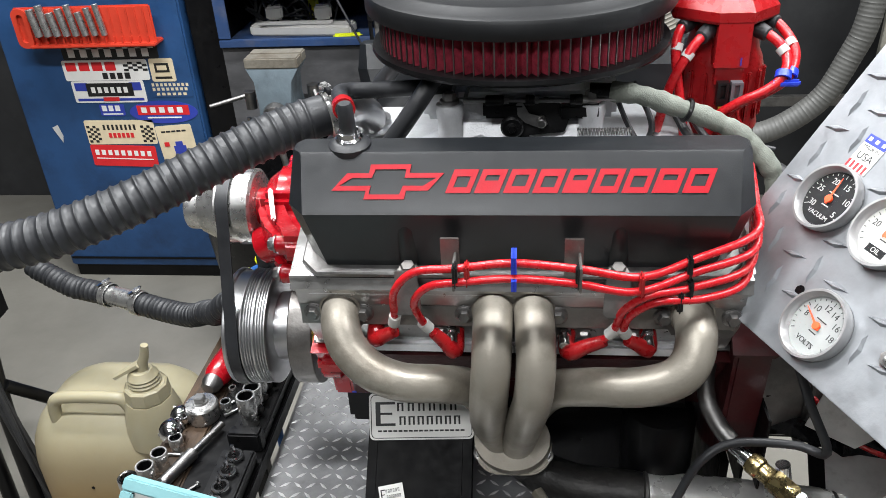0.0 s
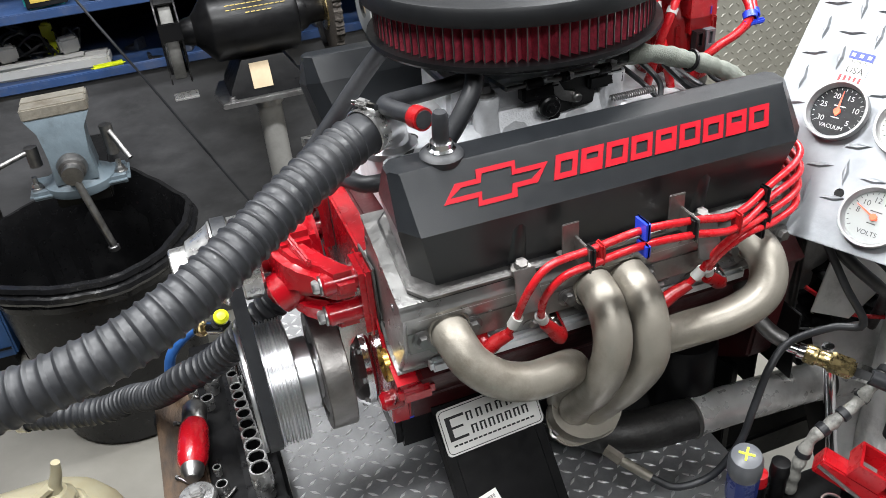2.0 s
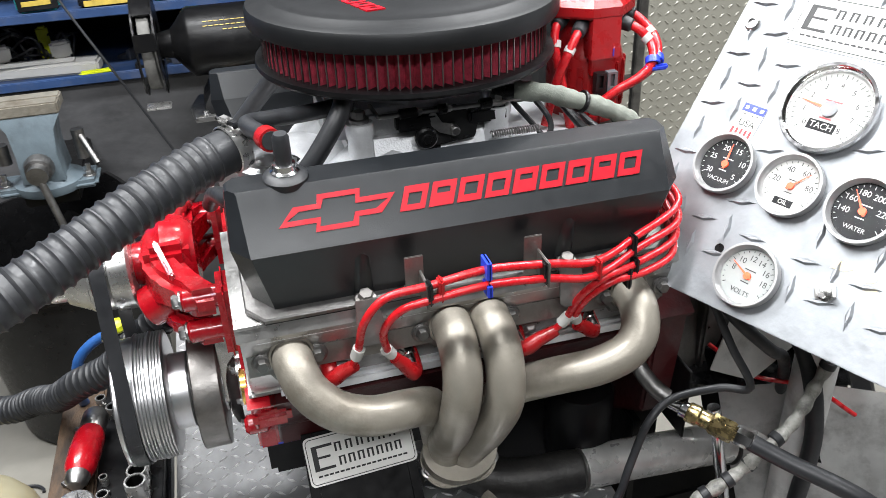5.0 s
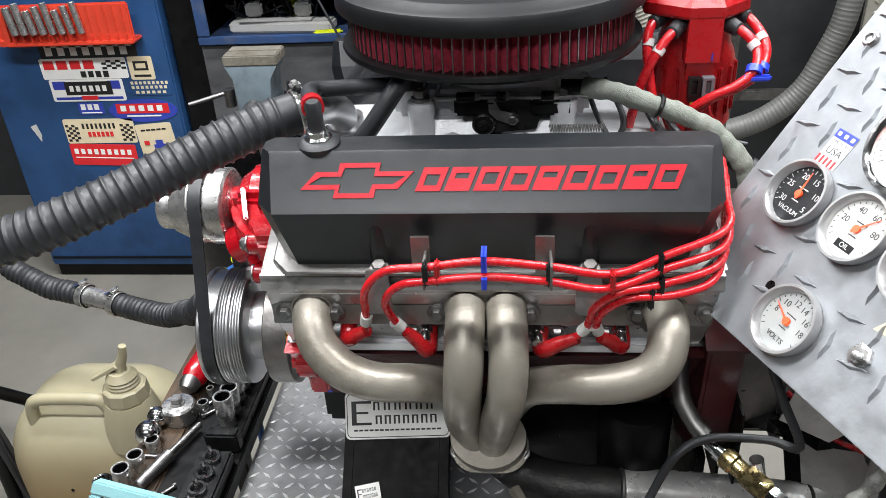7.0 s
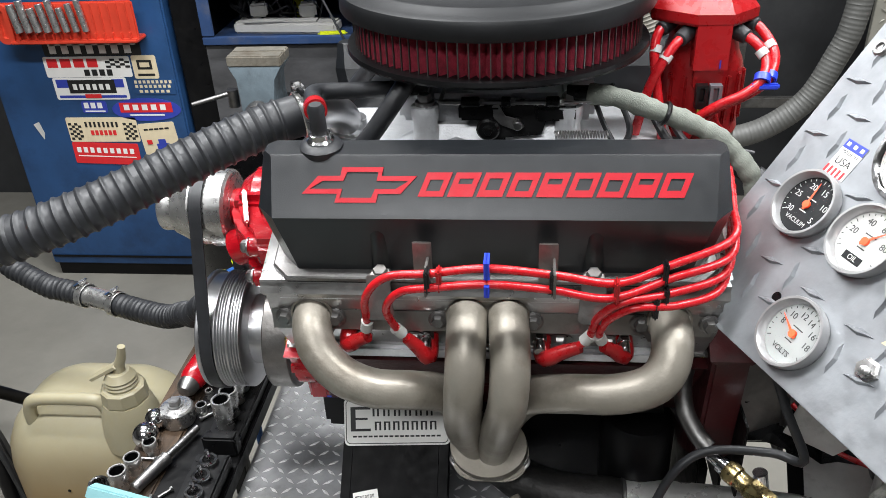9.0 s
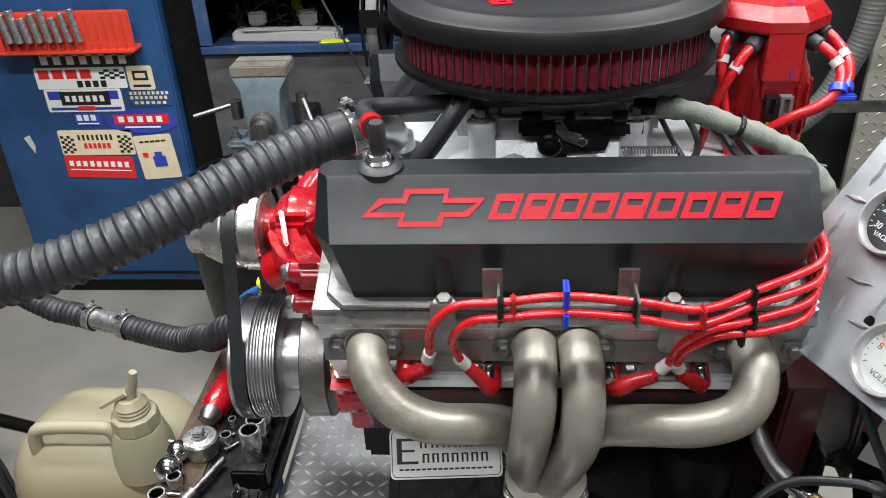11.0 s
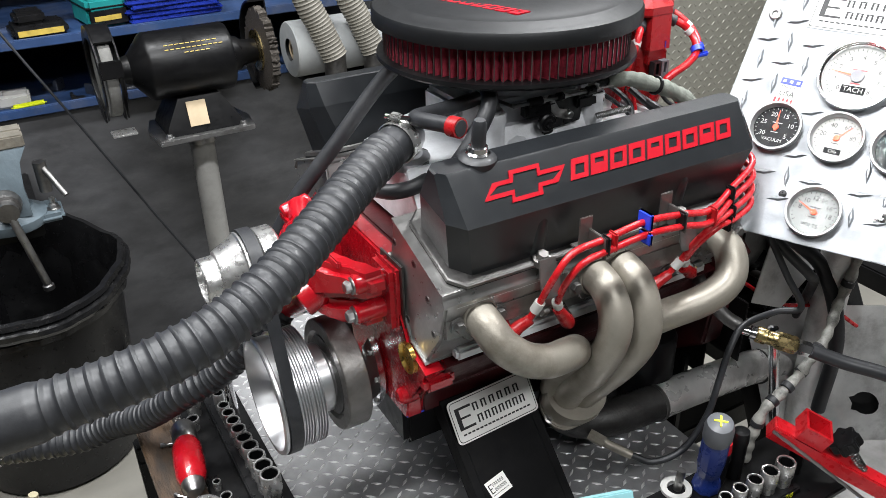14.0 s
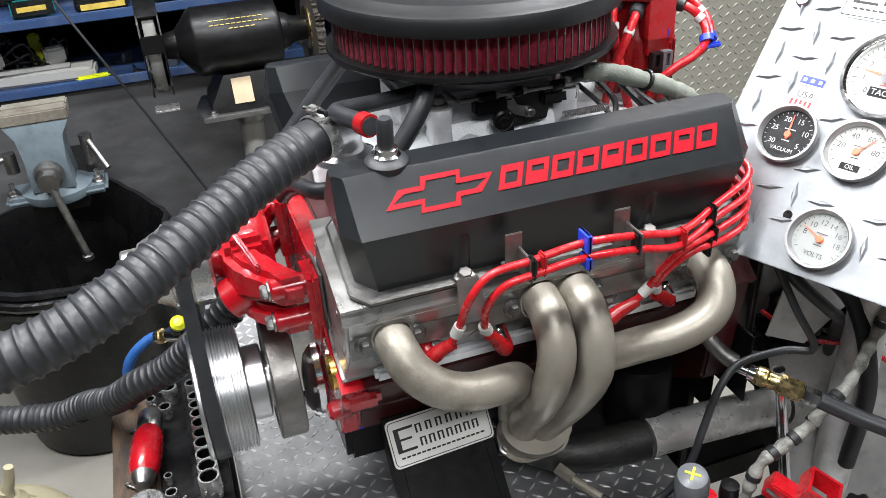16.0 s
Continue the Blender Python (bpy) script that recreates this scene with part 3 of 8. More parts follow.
for sgn in (-1, 1):
    y0 = CY + sgn * 0.098
    part("pump_arm", arm([(-0.256, -0.220, CY + sgn * 0.116, 0.952, 0.982), (-0.264, -0.222, CY + sgn * 0.098, 0.948, 0.986), (-0.290, -0.244, CY + sgn * 0.066, 0.940, 0.986), (-0.306, -0.262, CY + sgn * 0.030, 0.926, 0.992), (-0.306, -0.260, CY, 0.924, 0.996)], 0.012), RED_PAINT, pump)
    part("pump_arm", arm([(-0.256, -0.220, CY + sgn * 0.110, 0.912, 0.938), (-0.262, -0.222, CY + sgn * 0.094, 0.906, 0.940), (-0.286, -0.246, CY + sgn * 0.060, 0.902, 0.932), (-0.298, -0.258, CY + sgn * 0.020, 0.908, 0.930)], 0.010), RED_PAINT, pump)
    part("pump_flange", box(-0.226, -0.2125, y0 - 0.028, y0 + 0.028, 0.900, 0.990, 0.006), RED_PAINT, pump)
    part("pump_flange", box(-0.2122, -0.2095, y0 - 0.029, y0 + 0.029, 0.899, 0.991, 0.001), DARK_STEEL, pump, "dark gasket edge")
    for z in (0.968, 0.927):
        part("pump_boss", rod((-0.264, y0, z), (-0.214, y0, z), 0.0128, bevel=0.003), RED_PAINT, pump)
    part("arm_rib", arm([(-0.272, -0.266, CY + sgn * 0.080, 0.982, 0.992), (-0.288, -0.282, CY + sgn * 0.030, 0.990, 1.010)], 0.002), RED_PAINT, pump)
part("inlet_mouth", lathe([(0.024, 0.0), (0.0245, 0.030), (0.022, 0.032), (0.018, 0.031), (0.017, 0.006), (0.0, 0.005)], frame_to((-0.278, 0.838, 0.940), (-0.325, 0.842, 0.918)), 24), RED_PAINT, pump, "open red inlet neck")
part("mouth_bore", lathe([(0.0165, 0.0065), (0.0, 0.0066)], frame_to((-0.278, 0.838, 0.940), (-0.325, 0.842, 0.918)), 20), BLACK_PAINT, pump, "dark bore", 0)
part("pump_pipe", sweep([(-0.272, WY + 0.01, WZ + 0.03), (-0.270, WY + 0.03, WZ + 0.036), (-0.262, WY + 0.055, WZ + 0.042)], 0.015, 0.006, 16), RED_PAINT, pump)
part("pump_boss", rod((-0.285, WY + 0.060, WZ + 0.034), (-0.245, WY + 0.060, WZ + 0.044), 0.011, bevel=0.003), RED_PAINT, pump)
part("pump_flange", box(-0.285, -0.245, WY + 0.02, WY + 0.075, WZ + 0.018, WZ + 0.040, 0.008), RED_PAINT, pump)
part("pump_flange", box(-0.300, -0.250, WY - 0.05, WY - 0.012, WZ - 0.012, WZ + 0.040, 0.008), RED_PAINT, pump)
part("pump_pipe", sweep([(-0.27, WY, WZ - 0.04), (-0.275, WY + 0.03, WZ - 0.075), (-0.29, WY + 0.06, WZ - 0.10)], 0.024, 0.008, 18), RED_PAINT, pump)
for y0 in (0.774, 0.970):
    for z in (0.968, 0.927):
        part("pump_bolt", hexhead((-0.2645, y0, z), (-1, 0, 0), 0.0088, 0.009), STEEL, engine)
WM = frame_to((0, WY, WZ), (-1, WY, WZ)) @ SHORT
part("pump_pulley", lathe([(0.0, 0.330), (0.046, 0.332), (0.0500, 0.336), (0.0500, 0.362), (0.0475, 0.364), (0.0475, 0.3855), (0.0505, 0.387), (0.0505, 0.390), (0.048, 0.392),
                           (0.044, 0.400), (0.034, 0.426), (0.030, 0.428), (0.0295, 0.449), (0.0285, 0.451), (0.025, 0.451), (0.0245, 0.436), (0.0, 0.435)], WM, 48), SATIN_STEEL, engine, "dull silver water pump pulley", 18)
dense = []
r1, r2, dz = 0.0785, 0.0495, Vector((0, WY - 0.858, WZ - CZ))
ang = math.atan2(dz.z, dz.y)
half = math.acos((r1 - r2) / dz.length)
for i in range(33):
    a = ang + half + (2 * math.pi - 2 * half) * i / 32
    dense.append((0.858 + r1 * math.cos(a), CZ + r1 * math.sin(a)))
for i in range(17):
    a = ang - half + 2 * half * i / 16
    dense.append((WY + r2 * math.cos(a), WZ + r2 * math.sin(a)))
mid = (0.868, 0.86)
part("drive_belt", ring_plate([(y + (y - mid[0]) * 0.035, z + (z - mid[1]) * 0.022) for y, z in dense], dense, 0.0160, axes((-0.3583, 0, 0), (0, 1, 0), (0, 0, 1), (1, 0, 0))), BLACK_RUBBER, engine, "black ribbed drive belt")

# heads, one on each bank
HEAD = [(0.664, 1.0045), (0.654, 1.0000), (0.650, 0.990), (0.664, 0.934), (0.700, 0.882), (0.735, 0.894), (0.784, 0.986), (0.772, 1.038), (0.765, 1.044)]
RU, RV, RW = Vector((1, 0, 0)), Vector((0, 0.934, 0.358)), Vector((0, -0.358, 0.934))
RAIL = axes((CX, 0.657, 1.0085), RU, RV, RW)          # valve cover rail, v across, w off the head


def plan(half, v0, v1, w0, w1, ch):
    """A loop round the cover at one level, with cut corners."""
    def q(x, v):
        f = (v - v0) / (v1 - v0)
        return RAIL @ Vector((x, v, w0 + (w1 - w0) * f))
    c = min(ch, (v1 - v0) * 0.4)
    return [q(-half + ch, v0), q(half - ch, v0), q(half, v0 + c), q(half, v1 - c), q(half - ch, v1), q(-half + ch, v1), q(-half, v1 - c), q(-half, v0 + c)]


def cover_shell():
    bm = loft([plan(0.2105, 0.002, 0.105, 0.0, 0.0, 0.019), plan(0.2230, 0.012, 0.101, 0.0690, 0.058, 0.017), plan(0.2225, 0.0165, 0.101, 0.0715, 0.060, 0.016),
               plan(0.2195, 0.0615, 0.0935, 0.1005, 0.0925, 0.010), plan(0.2170, 0.0645, 0.091, 0.1018, 0.0945, 0.006)])
    return bm


for side in ("near", "off"):
    flip = (lambda b: b) if side == "near" else far
    head = part("cylinder_head", flip(section(HEAD, X0, X1, 0.003)), ALUMINIUM, engine, "bare aluminium cylinder head")
    cover = part("valve_cover", flip(cover_shell()), BLACK_CRINKLE, engine, "satin black valve cover", 12)
    flange = flip(loft([plan(0.2200, -0.0085, 0.114, -0.0035, -0.0035, 0.016), plan(0.2200, -0.0085, 0.114, 0.001, 0.001, 0.016), plan(0.2185, -0.007, 0.1125, 0.0025, 0.0025, 0.016)]))
    gasket = flip(loft([plan(0.2195, -0.0080, 0.1135, -0.0066, -0.0066, 0.016), plan(0.2195, -0.0080, 0.1135, -0.0036, -0.0036, 0.016)]))
    part("cover_gasket", gasket, BLACK_PAINT, cover, "black rubber gasket")
    part("cover_flange", flange, DARK_STEEL, cover, "grey cover flange and gasket")
    for x in (-0.107, 0.100):
        bm = flip(lathe([(0.0125, 0), (0.0125, 0.045), (0.009, 0.058), (0.0, 0.060)], frame_to(RAIL @ Vector((x, 0.010, 0.002)), RAIL @ Vector((x, 0.0225, 0.062))), 18))
        part("bolt_channel", bm, BLACK_CRINKLE, cover)
    if side == "near":
        near_cover, near_head = cover, head
        for hy, hz in ((0.770, 1.012), (0.692, 0.975), (0.743, 0.920), (0.765, 0.968), (0.722, 1.006), (0.680, 0.935)):
            part("tapped_hole", lathe([(0.0052, -0.001), (0.0048, 0.0006), (0.0034, 0.0006), (0.0030, -0.001)], frame_to((X0, hy, hz), (X0 - 1, hy, hz)), 16, False), DARK_STEEL, head)
            part("hole_bore", lathe([(0.0033, 0.0004), (0.0, 0.0004)], frame_to((X0, hy, hz), (X0 - 1, hy, hz)), 12, False), BLACK_PAINT, head, "", 0)

# raised lettering as plain red shapes on the sloping top face
FA, FB = RAIL @ Vector((0, 0.0165, 0.0715)), RAIL @ Vector((0, 0.0615, 0.1005))
FV = (FB - FA).normalized()
FN = Vector((1, 0, 0)).cross(FV)
FACE = axes(FA + FN * 0.0002, (1, 0, 0), FV, FN)
FH = (FB - FA).length


def slant(x0, x1, y0, y1, lean):
    return [(x0, y0), (x1, y0), (x1 + lean, y1), (x0 + lean, y1)]


def emblem(m, s, thick):
    """An open outline of a slanted bar with a wider middle."""
    def o(g):
        return [(-0.050 + 1.6 * g, -0.0078 + g), (-0.019 + g, -0.0078 + g), (-0.021 + g, -0.0155 + g), (0.015 - g, -0.0155 + g), (0.0165 - g * 0.6, -0.0078 + g), (0.036 - g, -0.0078 + g),
                (0.050 - 1.6 * g, 0.0078 - g), (0.0195 - g, 0.0078 - g), (0.021 - g, 0.0155 - g), (-0.0150 + g, 0.0155 - g), (-0.0165 + g * 0.6, 0.0078 - g), (-0.036 + g, 0.0078 - g)]
    return ring_plate([(x * s, y * s) for x, y in o(0)], [(x * s, y * s) for x, y in o(0.0043)], thick, m)


part("emblem", emblem(FACE @ Matrix.Translation((-0.1225, FH * 0.505, 0)), 1.10, 0.0012), RED_LETTER, near_cover, "red outline emblem", 0)
x = -0.0665
for k in range(9):
    w, lean = 0.0238, 0.0090
    y0, y1 = FH * 0.300, FH * 0.730
    q = y1 - y0
    lo, hi = ((0.24, 0.30), (0.52, 0.25), (0.28, 0.24))[k % 3]
    g = ring_plate(slant(x, x + w, y0, y1, lean), slant(x + 0.0056 + lean * lo, x + w - 0.0054 + lean * lo, y0 + q * lo, y1 - q * hi, lean * (1 - lo - hi)), 0.0012, FACE)
    part("word_bar", g, RED_LETTER, near_cover, "slanted red bar", 0)
    x += 0.0275

sc_m = axes(RAIL @ Vector((0.022, 0.0128, 0.0600)), (1, 0, 0), (RAIL @ Vector((0, 0.014, 0.069)) - RAIL @ Vector((0, 0.002, 0.0))).normalized(), Vector((1, 0, 0)).cross((RAIL @ Vector((0, 0.014, 0.069)) - RAIL @ Vector((0, 0.002, 0.0))).normalized()))
for u0, v0, u1, v1 in ((-0.012, -0.0015, -0.002, 0.0), (-0.001, 0.0, 0.006, 0.0012), (0.003, 0.0005, 0.012, 0.0030)):
    part("scratch", prism([(u0, v0), (u1, v1), (u1, v1 + 0.0005), (u0, v0 + 0.0007)], 0.0006, sc_m @ Matrix.Translation((0, 0, 0.0002))), CAST_ALU, near_cover, "bare scratch", 0)

# cover bolts, wire brackets, head bolts and plugs on the near side
for bx in (-0.085, 0.122):
    part("cover_bolt", merge(hexhead((bx, 0.649, 1.012), RW, 0.0085, 0.009), rod((bx, 0.649, 1.006), (bx, 0.6455, 1.0135), 0.010)), FLANGE_STEEL, engine)
for k, z in ((0, 0.918), (1, 0.918), (2, 0.918), (3, 0.918)):
    bx = (-0.060, -0.118, 0.093, 0.143)[k]
    n = Vector((0, -0.815, -0.58))
    part("head_bolt", merge(hexhead((bx, 0.674, 0.921), n, 0.0085, 0.007), lathe([(0.0135, -0.001), (0.0135, 0.002), (0.010, 0.0025)], frame_to((bx, 0.674, 0.921), Vector((bx, 0.674, 0.921)) + n), 24)), ALUMINIUM, engine)
for px_ in (-0.127, -0.045, 0.072, 0.158):
    a, n = Vector((px_, 0.668, 0.930)), Vector((0, -0.88, -0.25))
    bm = merge(rod(a - n * 0.004, a + n * 0.012, 0.0075, n=6), rod(a + n * 0.01, a + n * 0.026, 0.0055))
    part("spark_plug", bm, CHROME, engine)
rib = bmesh.new()
merge(rib, box(X0 + 0.012, X1 - 0.012, 0.6525, 0.664, 0.9765, 0.983, 0.003))
merge(rib, box(X0 + 0.03, X1 - 0.03, 0.678, 0.694, 0.884, 0.900, 0.004))
part("head_rib", rib, CAST_ALU, near_head)
for bx, up in ((-0.040, 0.034), (0.078, 0.034)):
    bm = box(bx - 0.009, bx + 0.009, 0.6300, 0.6322, 1.018, 1.060, 0.0008)
    merge(bm, box(bx - 0.007, bx + 0.007, 0.6315, 0.648, 1.018, 1.0205, 0.0008))
    merge(bm, box(bx + 0.004, bx + 0.0065, 0.600, 0.6305, 1.018, 1.045, 0.0008))
    part("wire_bracket", bm, FLANGE_STEEL, engine)
for bx in (-0.085, 0.122):
    m = axes((bx, 0.636, 1.006), (1, 0, 0), (0, 0.30, 0.95), (0, -0.95, 0.30))
    bm = prism([(-0.012, 0.012), (-0.015, -0.030), (-0.010, -0.034), (0.012, -0.034), (0.014, -0.026), (0.010, 0.012)], 0.0025, m, 0.0006)
    part("wire_loom_plate", bm, FLANGE_STEEL, engine)

# breather
br = thing("breather_fitting", -0.142, 0.70, 1.13, "black rubber elbow in a chrome and rubber grommet", "breather")
br_base = RAIL @ Vector((-0.163, 0.078, 0.0975))
bd = Vector((0, -0.10, 1.0)).normalized()
part("grommet", lathe([(0.020, -0.004), (0.021, 0.003), (0.017, 0.007), (0.012, 0.008)], frame_to(br_base, br_base + bd), 28), BLACK_RUBBER, br)
part("collar", lathe([(0.013, 0.006), (0.0135, 0.009), (0.011, 0.011), (0.0105, 0.016), (0.007, 0.017)], frame_to(br_base, br_base + bd), 28), CHROME, br, "chrome collar")
part("stem", lathe([(0.007, 0.014), (0.008, 0.020), (0.0078, 0.042), (0.006, 0.046), (0.0, 0.046)], frame_to(br_base, br_base + bd), 24), BLACK_RUBBER, br)

# exhaust header
header = thing("exhaust_header", 0.02, 0.66, 0.70, "bare brushed stainless four tube exhaust header", "exhaust header")
TUBES = [
    [(-0.161, 0.680, 0.956), (-0.162, 0.660, 0.957), (-0.160, 0.640, 0.950), (-0.151, 0.625, 0.932), (-0.128, 0.614, 0.912), (-0.096, 0.612, 0.898), (-0.058, 0.622, 0.888), (-0.028, 0.648, 0.862), (-0.014, 0.685, 0.806), (-0.004, 0.713, 0.750)],
    [(-0.001, 0.680, 0.964), (-0.001, 0.655, 0.963), (-0.001, 0.627, 0.952), (-0.002, 0.609, 0.923), (-0.005, 0.611, 0.884), (-0.008, 0.632, 0.836), (-0.007, 0.668, 0.787), (0.004, 0.700, 0.735)],
    [(0.040, 0.680, 0.964), (0.040, 0.655, 0.963), (0.042, 0.628, 0.952), (0.043, 0.610, 0.924), (0.040, 0.604, 0.886), (0.032, 0.624, 0.838), (0.026, 0.658, 0.787), (0.020, 0.692, 0.738)],
    [(0.199, 0.680, 0.958), (0.199, 0.656, 0.958), (0.200, 0.632, 0.950), (0.195, 0.616, 0.930), (0.179, 0.610, 0.912), (0.146, 0.614, 0.897), (0.100, 0.628, 0.884), (0.062, 0.650, 0.860), (0.038, 0.684, 0.800), (0.026, 0.711, 0.742)],
]
for p in TUBES:
    part("tube", sweep(p, 0.0203, 0.006, 24), HEADER, header)
NF = Vector((0, -0.995, 0.10)).normalized()
PORTS = (-0.162, -0.001, 0.040, 0.199)


def flange_outline(grow):
    """One long plate that arches over each port and narrows between them."""
    top, low = [], []
    for i in range(111):
        x = -0.205 + 0.446 * i / 110
        h = 0.006
        for c in PORTS:
            d = abs(x - c)
            if d < 0.0275:
                h = max(h, math.sqrt(0.0275 ** 2 - d * d))
        top.append((x, h + grow))
        low.append((x, -0.017 - grow - (0.007 if min(abs(x - c) for c in PORTS) < 0.020 else 0.0)))
    return top + low[::-1]


m = axes((0.0, 0.6640, 0.957), (1, 0, 0), NF.cross(Vector((1, 0, 0))), NF)
part("flange_gasket", prism(flange_outline(0.0022), 0.0018, m), DARK_STEEL, header, "dark exhaust gasket edge", 0)
part("port_flange", prism(flange_outline(0.0), 0.0070, m @ Matrix.Translation((0, 0, 0.0019))), FLANGE_STEEL, header, "grey steel header flange", 20)
for c in PORTS:
    part("weld_bead", lathe([(0.0200, 0.008), (0.0232, 0.0085), (0.0226, 0.0115), (0.0204, 0.0125)], m @ Matrix.Translation((c, 0, 0)), 28, False), HEADER, header)
for c in (-0.191, -0.137, -0.031, 0.065, 0.171, 0.238):
    part("flange_bolt", merge(hexhead(Vector((c, 0.6640, 0.954)) + NF * 0.0105, NF, 0.0076, 0.008), lathe([(0.0105, 0.0089), (0.0105, 0.0100), (0.009, 0.0108)], axes((c, 0.6640, 0.954), (1, 0, 0), NF.cross(Vector((1, 0, 0))), NF), 24)), DARK_STEEL, header)
cdir = Vector((0.03, 0.55, -0.83)).normalized()
cc = Vector((0.016, 0.694, 0.742))
cm = axes(cc, (1, 0, 0), cdir.cross(Vector((1, 0, 0))), cdir)
part("collector", lathe([(0.043, -0.012), (0.044, 0.006), (0.041, 0.022)], cm @ Matrix.Diagonal((1.05, 0.88, 1, 1)), 32), HEADER, header)
part("collector_flange", prism(rounded(0.094, 0.066, 0.030, 7), 0.008, cm @ Matrix.Translation((0, 0.004, 0.016)), 0.002), HEADER, header)
for u, v in ((0.040, 0.012), (-0.040, 0.012), (0, -0.030)):
    part("collector_bolt", hexhead(cm @ Vector((u, v, 0.018)), -cdir, 0.007, 0.006), STEEL, header)

pipe = thing("exhaust_pipe", 0.3, 0.68, 0.66, "welded steel exhaust pipe with a scorched elbow", "exhaust pipe")
part("elbow", sweep([cc + cdir * 0.026, cc + cdir * 0.05, (0.036, 0.730, 0.672), (0.062, 0.718, 0.660), (0.105, 0.702, 0.660), (0.176, 0.694, 0.661)], 0.0275, 0.006, 28), SCORCHED, pipe, "blackened elbow")
part("weld_bead", lathe([(0.027, 0), (0.0296, 0.002), (0.0293, 0.005), (0.027, 0.007)], frame_to((0.173, 0.694, 0.661), (0.3, 0.694, 0.656)), 28), DARK_STEEL, pipe)
part("tube", sweep([(0.176, 0.694, 0.661), (0.27, 0.694, 0.656), (0.42, 0.692, 0.640), (0.62, 0.690, 0.585), (0.95, 0.69, 0.48)], 0.0272, 0.02, 28), PIPE, pipe)
part("weld_bead", lathe([(0.027, -0.004), (0.0294, 0.0), (0.0290, 0.003), (0.027, 0.006)], frame_to((0.395, 0.6925, 0.643), (0.45, 0.692, 0.6325)), 28), SCORCHED, pipe, "burnt weld bead")
part("sensor", merge(rod((0.046, 0.690, 0.662), (0.058, 0.670, 0.656), 0.0085, n=6), rod((0.058, 0.670, 0.656), (0.082, 0.638, 0.646), 0.0065)), JAW_STEEL, pipe, "tarnished oxygen sensor")
part("sensor_wire", sweep([(0.082, 0.638, 0.646), (0.106, 0.618, 0.638), (0.148, 0.606, 0.652), (0.180, 0.602, 0.70), (0.194, 0.604, 0.75), (0.216, 0.612, 0.80), (0.250, 0.622, 0.818), (0.31, 0.62, 0.82), (0.335, 0.60, 0.83), (0.315, 0.62, 0.88), (0.29, 0.65, 0.95)], 0.0048, 0.006, 12), BLACK_RUBBER, pipe)

# ignition wires, boots and looms
WIRES = [
    ([(0.262, 0.760, 1.075), (0.256, 0.700, 1.062), (0.247, 0.655, 1.052), (0.190, 0.634, 1.036), (0.140, 0.618, 1.026), (0.085, 0.611, 1.038), (0.022, 0.605, 1.048), (-0.030, 0.608, 1.040), (-0.072, 0.610, 1.034), (-0.094, 0.612, 1.010), (-0.100, 0.631, 0.965), (-0.106, 0.641, 0.940)], (-0.127, 0.650, 0.925)),
    ([(0.265, 0.760, 1.066), (0.258, 0.700, 1.048), (0.246, 0.650, 1.036), (0.190, 0.630, 1.024), (0.135, 0.611, 1.014), (0.080, 0.605, 1.026), (0.022, 0.600, 1.034), (-0.030, 0.602, 1.028), (-0.060, 0.606, 1.020), (-0.076, 0.614, 0.995), (-0.070, 0.635, 0.955), (-0.060, 0.643, 0.936)], (-0.042, 0.648, 0.912)),
    ([(0.268, 0.760, 1.056), (0.258, 0.700, 1.034), (0.243, 0.646, 1.020), (0.190, 0.626, 1.010), (0.148, 0.614, 1.008), (0.126, 0.621, 0.985), (0.120, 0.637, 0.950), (0.108, 0.644, 0.930)], (0.076, 0.650, 0.912)),
    ([(0.270, 0.760, 1.046), (0.258, 0.700, 1.022), (0.240, 0.642, 1.006), (0.200, 0.625, 0.998), (0.158, 0.616, 1.000), (0.134, 0.624, 0.978), (0.130, 0.637, 0.950), (0.138, 0.644, 0.932)], (0.158, 0.650, 0.918)),
]
for p, b in WIRES:
    w = thing("spark_plug_wire", *p[-1], "glossy red silicone spark plug wire with red boot", "ignition wire", "spark plug wires on the engine")
    part("lead", sweep(p, 0.0040, 0.006, 14), RED_WIRE, w)
    e, b = Vector(p[-1]), Vector(b)
    part("boot", sweep([e - (b - e) * 0.15, e.lerp(b, 0.4), b, b + Vector((0, 0.022, 0.012))], lambda s, t: 0.0062 + 0.0026 * min(1, 2 * s / t), 0.004, 16), RED_PLASTIC, w)
    q = Vector(p[-2])
    part("white_marker", rod(q - (e - q) * 0.2, q + (e - q) * 0.35, 0.0062), WHITE_PLASTIC, w, "white number sleeve")
sep = thing("wire_separator", 0.022, 0.604, 1.03, "small blue plastic wire separator", "wire clip")
part("clip", merge(box(0.0195, 0.0245, 0.592, 0.616, 1.0395, 1.062, 0.003), box(0.0195, 0.0245, 0.590, 0.612, 1.022, 1.0385, 0.003)), BLUE_PLASTIC, sep)
for x, y, z, mt in ((-0.033, 0.604, 1.035, BLACK_PLASTIC), (0.081, 0.607, 1.033, BLACK_PLASTIC), (-0.022, 0.605, 1.036, RED_PLASTIC), (0.140, 0.614, 1.020, RED_PLASTIC), (0.185, 0.630, 1.030, BLACK_PLASTIC), (0.187, 0.626, 1.006, BLACK_PLASTIC), (0.178, 0.622, 0.998, BLACK_PLASTIC)):
    c = thing("cable_clip", x, y, z, "small plastic cable clip round the red wires", "cable clip", "cable clips on the ignition wires")
    part("band", box(x - 0.0025, x + 0.0025, y - 0.0075, y + 0.0075, z - 0.012, z + 0.012, 0.002), mt, c)

